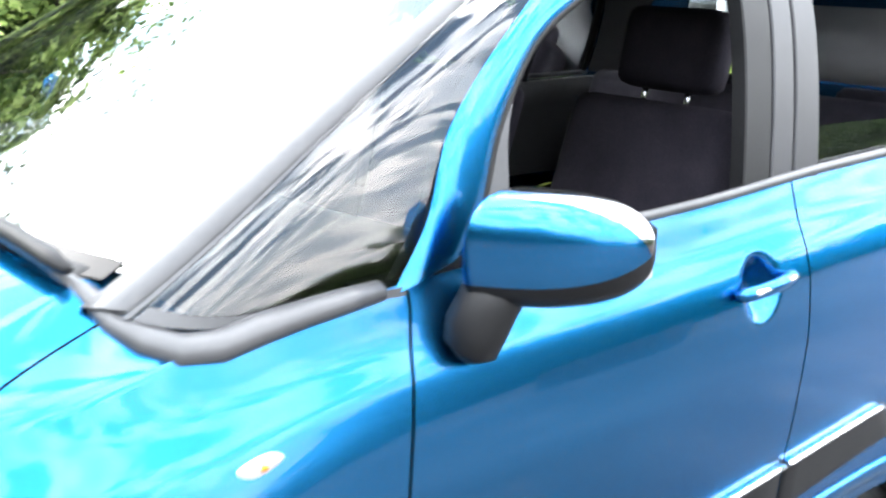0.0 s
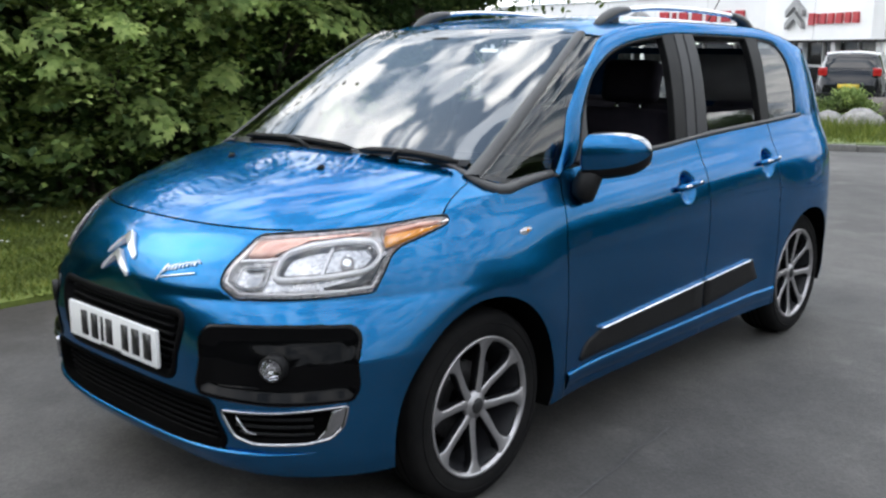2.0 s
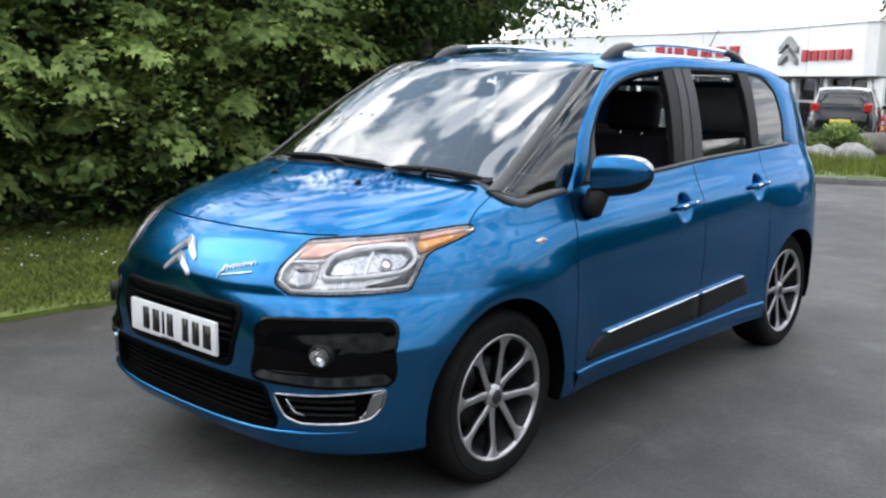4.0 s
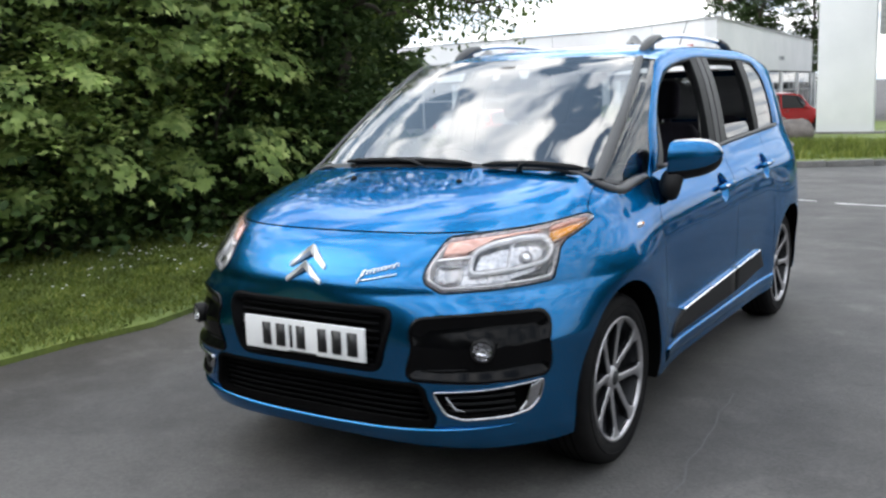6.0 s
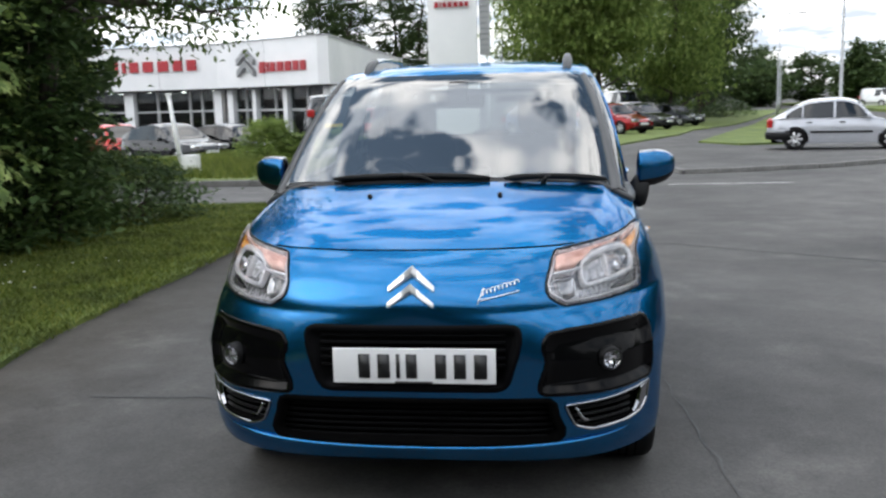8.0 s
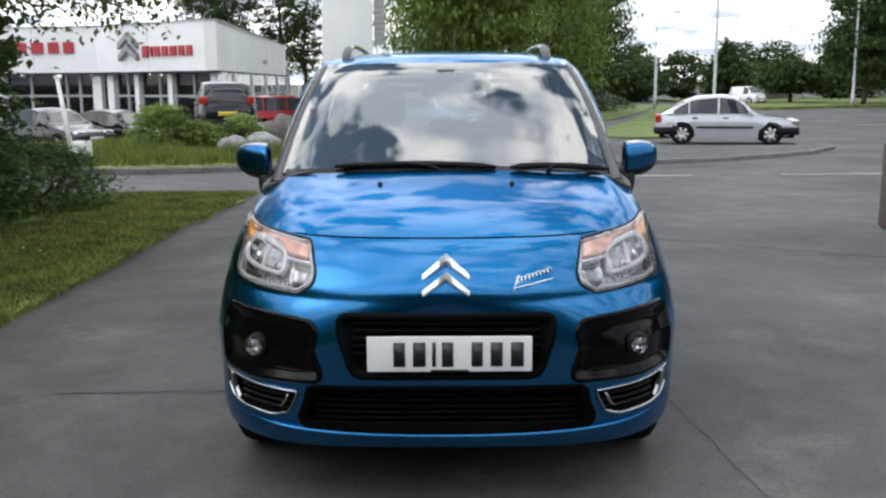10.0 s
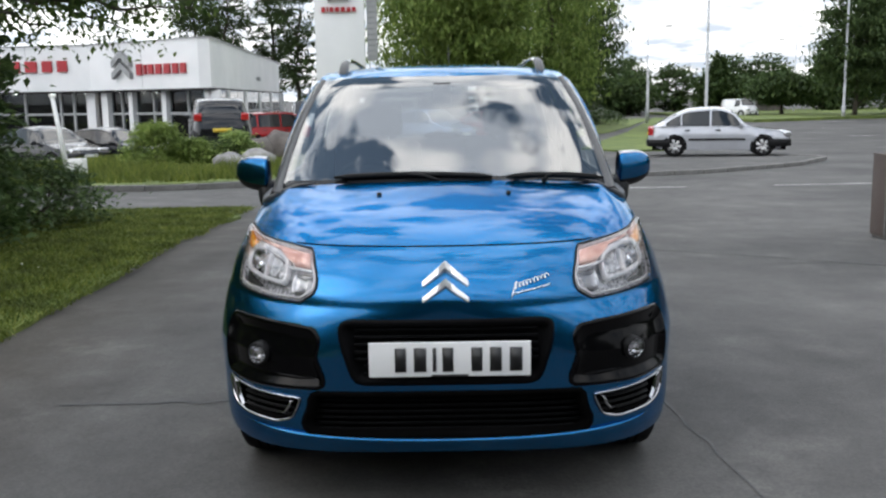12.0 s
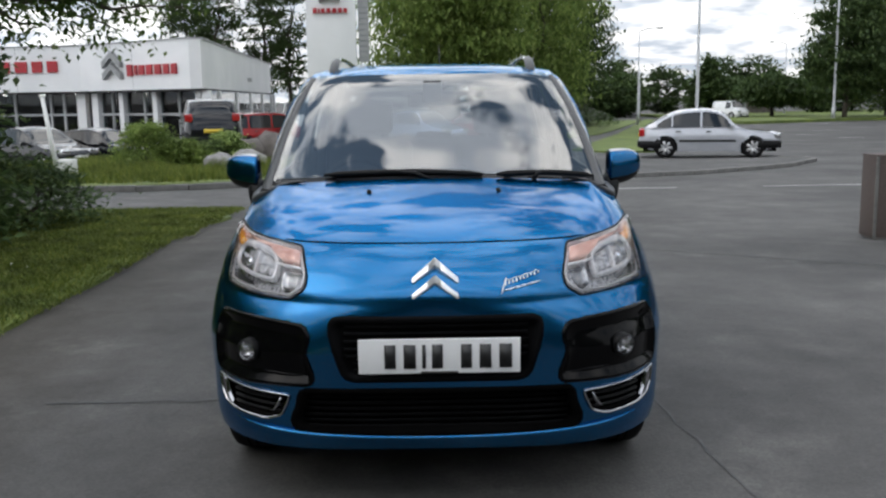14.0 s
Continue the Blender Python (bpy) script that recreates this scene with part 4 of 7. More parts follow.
def body_side(car, s):
    cols = body_columns()
    rows = 108
    shrunk = [([(p.x, p.y) for p in inset(rounded(poly, 0.02, 60), 0.003)], axis, depth) for poly, axis, depth in
              ((LAMP, 1, 0.05), (FOG, 1, 0.06), (LOW_FOG, 1, 0.03), (GRILLE, 0, 0.035), (LOWER, 0, 0.05))]
    grid = []
    for i, col in enumerate(cols):
        line, run = [], ARC[-1] * i / 190
        for k in range(rows + 1):
            p = body_point(col, k / rows)
            for h, zh, rh in ARCHES:
                d = math.hypot(p.y - h, p.z - zh)
                if rh - 0.03 < d < rh:
                    y, z = h + (p.y - h) * rh / d, zh + (p.z - zh) * rh / d
                    p = Vector((half_width(y, z), y, z))
            if col[0] == "nose":
                for poly, axis, depth in shrunk:
                    if inside(poly, run if axis else p.x, p.z):
                        p = p - (lifted(on_side, p.y, p.z, depth) - on_side(p.y, p.z) if axis else Vector((0, -depth, 0)))
            if col[0] == "side":
                for hy, hz in HANDLES:
                    q = math.hypot((p.y - hy) / 0.056, (p.z - hz) / 0.062)
                    if q < 1:
                        p = p - Vector((0.026 * (1 - q ** 3), 0, 0))
            line.append(p)
        grid.append(line)

    def gone(i, j):
        quad = (grid[i][j], grid[i + 1][j], grid[i + 1][j + 1], grid[i][j + 1])
        return any(all(math.hypot(p.y - h, p.z - zh) <= rh + 1e-4 for p in quad) for h, zh, rh in ARCHES)

    cut = [i for i, c in enumerate(cols[:-1]) if c[0] == "side" and cols[i + 1][0] == "side" and abs(cols[i + 1][1] - c[1] - 0.006) < 1e-4]
    spans = ((0, cut[0], "front_wing"), (cut[0] + 1, cut[1], "front_door"), (cut[1] + 1, cut[2], "rear_door"), (cut[2] + 1, len(cols) - 1, "rear_quarter"))
    made = {}
    for a, b, name in spans:
        g = Geo().grid(grid[a:b + 1], skip=lambda i, j, a=a: gone(a + i, j))
        made[name] = put(name, flip(g, s), BLUE, car, tidy=True)
    # inner skin behind the gaps and windows
    g = Geo()
    rows_in = []
    for y in [0.352 + 0.1 * i for i in range(26)]:
        z1 = BELT(y)
        rows_in.append([on_side(y, z1) - Vector((0.002, 0, 0.004))] + [Vector((half_width(y, z) - 0.06, y, z)) for z in ((z1 - 0.005, z1 - 0.1, z1 - 0.25, 0.6, 0.4, 0.26) if y < 2.0 else (z1 - 0.005, z1 - 0.1, z1 - 0.2, z1 - 0.28, 0.78, 0.74))])
    g.grid(rows_in)
    put("door_card", flip(g, s), DASH, car)
    for h, zh, rh in ARCHES:
        # wheel well: arch lip, barrel and back, near-black to carry their own shade
        g = Geo()
        ts = [math.pi * (-0.08 + 1.16 * k / 40) for k in range(41)]
        ring = [(h + rh * math.cos(t), zh + rh * math.sin(t)) for t in ts]
        g.grid([[Vector((half_width(y, z) - d, y, z)) for y, z in ring] for d in (0.004, 0.02, 0.10, 0.30)] + [[Vector((half_width(h, 0.66) - 0.31, h + (y - h) * 0.3, zh + (z - zh) * 0.3)) for y, z in ring]])
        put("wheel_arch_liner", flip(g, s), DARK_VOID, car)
    return made


def bonnet(car):
    """The deck between the nose and the windscreen, split into bonnet and wing tops by a shut line."""
    def edge(u):
        t = u * math.pi / 2
        a = math.asin(clamp(math.sin(t)))
        p = body_point(("nose", a), 1.0)
        return p

    FOOT = smooth_curve([(0, 0), (0.5, 0.46), (0.80, 0.66), (1.0, 1.0)])

    def base(u):
        # foot of the windscreen, running out to the lower corner of the quarter light
        u = FOOT(u)
        x = 0.742 * math.sin(u * math.pi / 2) ** 0.749
        z = 1.093 - 0.02 * (x / 0.62) ** 2 if x < 0.62 else 1.073 - 0.078 * ((x - 0.62) / 0.122) ** 1.1
        q = on_screen(min(x, 0.742), z)
        q.y = -0.03 + 0.08 * (x / 0.62) ** 2.2 if x < 0.62 else 0.05 + 0.10 * ((x - 0.62) / 0.122)
        return q

    def across(u, v):
        p, q = edge(u), base(u)
        span = (q - p).length
        t0 = (p - body_point(("nose", u * math.pi / 2), 0.94)).normalized() * span * 0.9
        t0 = t0.lerp((q - p), 0.35)
        t1 = (q - p) * 0.9 + Vector((0, 0, -0.03 * span))
        h = (2 * v ** 3 - 3 * v * v + 1, v ** 3 - 2 * v * v + v, -2 * v ** 3 + 3 * v * v, v ** 3 - v * v)
        return p * h[0] + t0 * h[1] + q * h[2] + t1 * h[3]

    us = 0.80
    g = Geo()
    n = 44
    g.grid([[across(abs(u) * us, v / 26) * 1.0 if u >= 0 else Vector((-1, 1, 1)) * across(abs(u) * us, v / 26) for v in range(27)] for u in (k / n for k in range(-n, n + 1))])
    b = put("bonnet", g, BLUE, car)
    for s in (1, -1):
        g = Geo().grid([[across(us + 0.0035 + (0.9965 - us) * k / 14, v / 26) for v in range(27)] for k in range(15)])
        put("wing_top", flip(g, s), BLUE, car)
        g = Geo().tube([across(us + 0.0018, v / 26) - Vector((0, 0, 0.003)) for v in range(27)], 0.003, 6)
        put("bonnet_gap", flip(g, s), DARK_VOID, car)
    # front shut line: a dark seam along the nose edge between the lamps
    g = Geo().tube([body_point(("nose", a), 1.0) * 1.0 if a >= 0 else Vector((-1, 1, 1)) * body_point(("nose", -a), 1.0) for a in (k / 30 * 0.62 for k in range(-30, 31))], 0.003, 6)
    put("bonnet_seam", g, DARK_VOID, car)
    for s in (1, -1):
        p = Vector((0.246 * s, -0.228, 1.052))
        g = Geo().tube([p - Vector((0, 0.012, 0.010)), p + Vector((0, 0, -0.001)), p + Vector((0, 0.014, 0.001))], [0.007, 0.010, 0.006], 10)
        put("washer_jet", g, BLACK_PLASTIC, b)
    # scuttle under the wipers
    g = Geo()
    g.grid([[(base(u) + Vector((0, dy, dz))) if k >= 0 else Vector((-1, 1, 1)) * (base(u) + Vector((0, dy, dz))) for dy, dz in ((-0.05, -0.016), (-0.02, 0.002), (0.01, -0.004), (0.05, 0.01))] for k, u in ((k, abs(k) / 20 * 0.72) for k in range(-20, 21))])
    put("scuttle", g, BLACK_PLASTIC, car)


def greenhouse(car):
    # windscreen
    g = Geo()
    rows = []
    for i in range(31):
        v = i / 30
        row = []
        for k in range(-24, 25):
            r = 0.895 + 0.025 * v
            x0 = k / 24
            z = (1.088 - 0.016 * x0 * x0) * (1 - v) + 1.512 * v
            row.append(on_screen(x0 * r * GLASS_W(z), z))
        rows.append(row)
    ws = put("windscreen", g.grid(rows), SCREEN, car)
    # black band at the foot of the glass
    g = Geo().grid([[lifted(on_screen, k / 24 * 0.88 * GLASS_W(z), z - 0.016 * (k / 24) ** 2, 0.002) for k in range(-24, 25)] for z in (1.080, 1.088, 1.097)])
    put("screen_foot_band", g, BLACK_GLOSS, ws)
    # tinted top band and mirror boot behind the glass
    g = Geo().grid([[on_screen(k / 20 * 0.5 * r, z) + Vector((0, 0.006, -0.004)) for k in range(-20, 21)] for z, r in ((1.5, 1.06), (1.49, 1.07), (1.478, 1.08))])
    put("screen_band", g, BLACK_PLASTIC, ws)
    g = Geo().box((0, 0.64, 1.43), (0.09, 0.05, 0.10))
    put("sensor_pod", g, BLACK_PLASTIC, ws, bevel=0.012)
    # inside mirror
    g = Geo().box((0, 0.70, 1.39), (0.23, 0.03, 0.065))
    put("inside_mirror", g, BLACK_PLASTIC, car, bevel=0.012)
    for s in (1, -1):
        # slim pillar between windscreen and quarter light
        rows = []
        for i in range(31):
            v = i / 30
            z = 1.040 * (1 - v) + 1.500 * v
            a, b = 0.888 + 0.03 * v, 0.945 + 0.02 * v
            w = GLASS_W(z)
            rows.append([lifted(on_screen, w * a, z, -0.012), lifted(on_screen, w * (a + 0.004), z, 0.004), lifted(on_screen, w * (a * 0.5 + b * 0.5), z, 0.006), lifted(on_screen, w * (b - 0.004), z, 0.004), lifted(on_screen, w * b, z, -0.014)])
        put("windscreen_pillar", flip(Geo().grid(rows), s), GREY_PLASTIC, car)
        # quarter light
        def front_y(z):
            w, l = GLASS_W(z), glass_len(z)
            r = 0.944 + 0.016 * clamp((z - 1.06) / 0.44)
            return GLASS_Y(z) + l - l * (1 - r ** 2.5) ** 0.4

        def foot_z(u):
            return 1.010 + 0.026 * max(0.0, 1 - u / 0.4) ** 1.4

        def pane_at(u, z):
            # the pane is flatter than the corner that it closes
            bent = on_upper(front_y(z) + (rear_y(z) - front_y(z)) * u, z)
            chord = on_upper(front_y(z), z).lerp(on_upper(rear_y(z), z), u)
            return bent.lerp(chord, 0.6) + Vector((0.001, 0, 0))
        rear_y = smooth_curve([(1.0, 0.40), (1.106, 0.448), (1.22, 0.505), (1.344, 0.645), (1.44, 0.76), (1.486, 0.835)])
        rows = []
        for i in range(29):
            v = i / 28
            rows.append([pane_at(k / 14, foot_z(k / 14) + (1.482 - foot_z(k / 14)) * v) - Vector((0.005, 0, 0)) for k in range(15)])
        put("quarter_light", flip(Geo().grid(rows), s), QUARTER, car)
        # grey border round the foot and front of the pane
        g = Geo().grid([[pane_at(u, foot_z(u) + (1.482 - foot_z(u)) * i / 24) for u in (0.0, 0.012, 0.024 - 0.01 * i / 24)] for i in range(25)])
        g.grid([[pane_at(0.04 + 0.96 * k / 14, foot_z(0.04 + 0.96 * k / 14) + z) for k in range(15)] for z in (0.0, 0.006, 0.012)])
        put("pane_border", flip(g, s), GREY_PLASTIC, car)
        # black fillet low in the rear corner and moulded trim along the foot of the quarter light
        line = [Vector((0.52, -0.022, 1.086)), Vector((0.575, -0.008, 1.080)), Vector((0.62, 0.004, 1.068)), Vector((0.655, 0.018, 1.052)), Vector((0.69, 0.030, 1.032)), Vector((0.717, 0.052, 1.014)), Vector((0.736, 0.085, 1.000)), Vector((0.745, 0.13, 0.999))]
        line += [on_upper(y, BELT(y) + 0.004) + Vector((0.002, 0, 0)) for y in (0.18, 0.24, 0.30, 0.36)]
        g = Geo()
        line = [p + Vector((-0.007, 0.006, -0.007)) for p in line]
        g.tube(line, [0.002, 0.006, 0.010, 0.015, 0.020, 0.024, 0.026, 0.025, 0.024, 0.022, 0.021, 0.018], 14, flat=0.8)
        put("quarter_trim", flip(g, s), GREY_PLASTIC, car)
        # blue door frame: ring between the pillar's front edge, the roof and the window openings
        outer = [(0.385, 1.012), (0.455, 1.106), (0.50, 1.21), (0.632, 1.344), (0.735, 1.42), (0.842, 1.487), (1.12, 1.538), (1.5, 1.556), (2.13, 1.55), (2.45, 1.512), (2.60, 1.474), (2.70, 1.445), (2.70, 1.25), (2.70, 1.118)]
        inner = [(0.515, 1.052), (0.555, 1.105), (0.60, 1.21), (0.705, 1.34), (0.79, 1.39), (0.897, 1.432), (1.12, 1.474), (1.5, 1.500), (2.06, 1.494), (2.30, 1.478), (2.40, 1.43), (2.445, 1.37), (2.46, 1.25), (2.45, 1.135)]
        def dense(pts, n):
            ys, out = [Vector(p) for p in pts], []
            fx = smooth_curve([(i, p.x) for i, p in enumerate(ys)])
            fz = smooth_curve([(i, p.y) for i, p in enumerate(ys)])
            return [(fx(i * (len(ys) - 1) / n), fz(i * (len(ys) - 1) / n)) for i in range(n + 1)]
        o, q = dense(outer, 110), dense(inner, 110)
        rows = []
        for k in range(7):
            t = k / 6
            h = 0.006 * math.sin(math.pi * t) ** 0.5 if 0 < k < 6 else -0.004
            rows.append([lifted(on_upper, a[0] + (b[0] - a[0]) * t, a[1] + (b[1] - a[1]) * t, h) for a, b in zip(o, q)])
        frame_ob = put("door_frame", flip(Geo().grid(rows), s), BLUE, car)
        g = Geo().grid([[on_upper(a[0] + (b[0] - a[0]) * t, a[1] + (b[1] - a[1]) * t) - Vector((0.03, 0, 0)) for a, b in zip(o, q)] for t in (0.0, 0.5, 1.0)])
        put("frame_lining", flip(g, s), DASH, frame_ob)
        # rear pillar foot below the last window
        g = Geo().grid([[on_upper(y, BELT(y) + (q_z - BELT(y)) * v) for v in (0, 0.5, 1)] for y, q_z in ((y, 1.136) for y in (2.42, 2.5, 2.58, 2.66, 2.70))])
        put("pillar_foot", flip(g, s), BLUE, frame_ob)
        # black inner frame of the openings
        g = Geo().tube([on_upper(y, z) - Vector((0.010, 0, 0)) for y, z in q], 0.010, 8)
        put("window_seal", flip(g, s), BLACK_PLASTIC, frame_ob)
        g = Geo().tube([on_upper(y, BELT(y) + 0.012) + Vector((0.001, 0, 0)) for y in (0.53 + 0.05 * k for k in range(40))], 0.010, 8)
        put("belt_seal", flip(g, s), GREY_PLASTIC, frame_ob)
        # triangular grey sail behind the pillar foot
        rows = []
        for i in range(9):
            z = 1.05 + 0.20 * i / 8
            fy = smooth_curve([(1.052, 0.515), (1.105, 0.555), (1.21, 0.60), (1.34, 0.705)])
            rows.append([on_upper(fy(z) + d * (1 - i / 9), z) - Vector((0.003, 0, 0)) for d in (-0.01, 0.03, 0.07)])
        put("mirror_sail", flip(Geo().grid(rows), s), GREY_PLASTIC, frame_ob)
        # centre and rear pillars
        for name, bottom, top, m in (("front_door_upright", (1.225, 1.315), (1.29, 1.385), BLACK_PLASTIC), ("centre_pillar", (1.322, 1.40), (1.392, 1.465), PILLAR), ("rear_door_upright", (1.408, 1.505), (1.473, 1.556), PILLAR), ("rear_pillar", (2.035, 2.125), (2.05, 2.17), BLACK_PLASTIC)):
            rows = []
            for i in range(17):
                v = i / 16
                z = 1.075 * (1 - v) + 1.505 * v
                y0, y1 = bottom[0] + (top[0] - bottom[0]) * v, bottom[1] + (top[1] - bottom[1]) * v
                z = max(z, BELT(y0))
                rows.append([lifted(on_upper, y0, z, -0.03), lifted(on_upper, y0 + 0.001, z, -0.002), lifted(on_upper, y0 + 0.004, z, 0.001), lifted(on_upper, y1 - 0.004, z, 0.001), lifted(on_upper, y1 - 0.001, z, -0.002), lifted(on_upper, y1, z, -0.03)])
            put(name, flip(Geo().grid(rows), s), m, frame_ob, smooth="auto")
        # rear door glass wound half down, and the fixed rear side glass
        rows = [[on_upper(y, BELT(y) + (1.178 + 0.004 * (y - 1.5) - BELT(y)) * v) - Vector((0.016, 0, 0)) for v in (0, 0.33, 0.66, 0.9)] + [on_upper(y, 1.172 - 0.02 * clamp((abs(y - 1.77) - 0.2) / 0.07) ** 2) - Vector((0.016, 0, 0))] for y in (1.49 + 0.056 * k for k in range(11))]
        put("rear_door_glass", flip(Geo().grid(rows), s), SIDE_GLASS, frame_ob, "half-lowered tinted glass")
        rows = []
        for i in range(15):
            v = i / 14
            z = 1.12 + (1.482 - 1.12) * v
            y1 = smooth_curve([(1.12, 2.455), (1.25, 2.46), (1.40, 2.43), (1.482, 2.30)])(z)
            rows.append([on_upper(2.11 + (y1 - 2.11) * k / 8, z) - Vector((0.006, 0, 0)) for k in range(9)])
        put("rear_side_glass", flip(Geo().grid(rows), s), QUARTER, frame_ob)
        # roof rail: two dark feet and a bright bar
        rail = new("roof_rail")
        rail.parent = car
        xr = 0.495
        for y0, y1, name in ((0.96, 1.22, "rail_foot"), (2.42, 2.16, "rail_foot")):
            sgn = 1 if y1 > y0 else -1
            pts = [Vector((xr * s, y0 + (y1 - y0) * k / 8, ROOF_EDGE(y0 + (y1 - y0) * k / 8) + 0.002 + 0.050 * math.sin(min(1, k / 7) * math.pi / 2))) for k in range(9)]
            put(name, Geo().tube(pts, [0.010, 0.018, 0.023, 0.024, 0.024, 0.022, 0.020, 0.018, 0.015], 10), GREY_PLASTIC, rail)
            g = Geo().grid([[p, Vector((p.x, p.y, min(p.z, ROOF_EDGE(p.y) + 0.004)))] for p in pts[:7]])
            put("rail_web", g, GREY_PLASTIC, rail)
        pts = [Vector((xr * s, 1.19 + (2.19 - 1.19) * k / 16, ROOF_EDGE(1.19 + k / 16) + 0.052 + 0.008 * math.sin(math.pi * k / 16))) for k in range(17)]
        put("rail_bar", Geo().tube(pts, 0.014, 10, flat=0.8), CHROME, rail)
    # roof
    rows = []
    for i in range(45):
        v = i / 44
        row = []
        for k in range(-16, 17):
            u = k / 16
            x = u * 0.6
            y = (0.697 + 0.135 * abs(u) ** 2.5) * (1 - v) + (2.98 - 0.2 * abs(u) ** 3) * v
            ze, zm = ROOF_EDGE(y), ROOF_MID(y)
            xr = upper_width(y, min(ze, 1.556)) + 0.001
            row.append(Vector((u * xr, y, zm - (zm - ze) * abs(u) ** 3.2)))
        rows.append(row)
    put("roof", Geo().grid(rows), BLUE, car)
    g = Geo().tube([Vector((0.05, 2.75, 1.55)), Vector((0.05, 2.84, 1.64)), Vector((0.05, 2.98, 1.78))], [0.006, 0.004, 0.0025], 6)
    put("aerial", g, BLACK_PLASTIC, car)
    # tailgate
    rows = []
    for i in range(21):
        z = 1.10 + (1.455 - 1.10) * i / 20
        yb = 2.5 + 0.66 - 0.45 * max(0, z - 1.1)
        row = []
        for k in range(-20, 21):
            a0 = math.asin((0.2 / (yb - 2.5)) ** 1.5)
            t = math.pi / 2 + (a0 - math.pi / 2) * abs(k) / 20
            y = 2.5 + (yb - 2.5) * math.sin(t) ** 0.667
            x = GLASS_W(z - LIFT(2.7) * 0.35) * max(0.0, math.cos(t)) ** 0.667 * (1 if k >= 0 else -1)
            row.append(Vector((x, y, z)))
        rows.append(row)
    def opening(i, j):
        p = (rows[i][j] + rows[i + 1][j + 1]) / 2
        return abs(p.x) < 0.57 and 1.135 < p.z < 1.425
    tg = put("tailgate", Geo().grid(rows, skip=opening), BLUE, car)
    rows = [[Vector((x, 3.155 - 0.45 * (z - 1.1) + 0.006 - 0.25 * abs(x / 0.66) ** 4, z)) for x in (k / 10 * 0.55 for k in range(-10, 11))] for z in (1.13, 1.25, 1.36, 1.44)]
    put("tailgate_glass", Geo().grid(rows), SIDE_GLASS, tg)


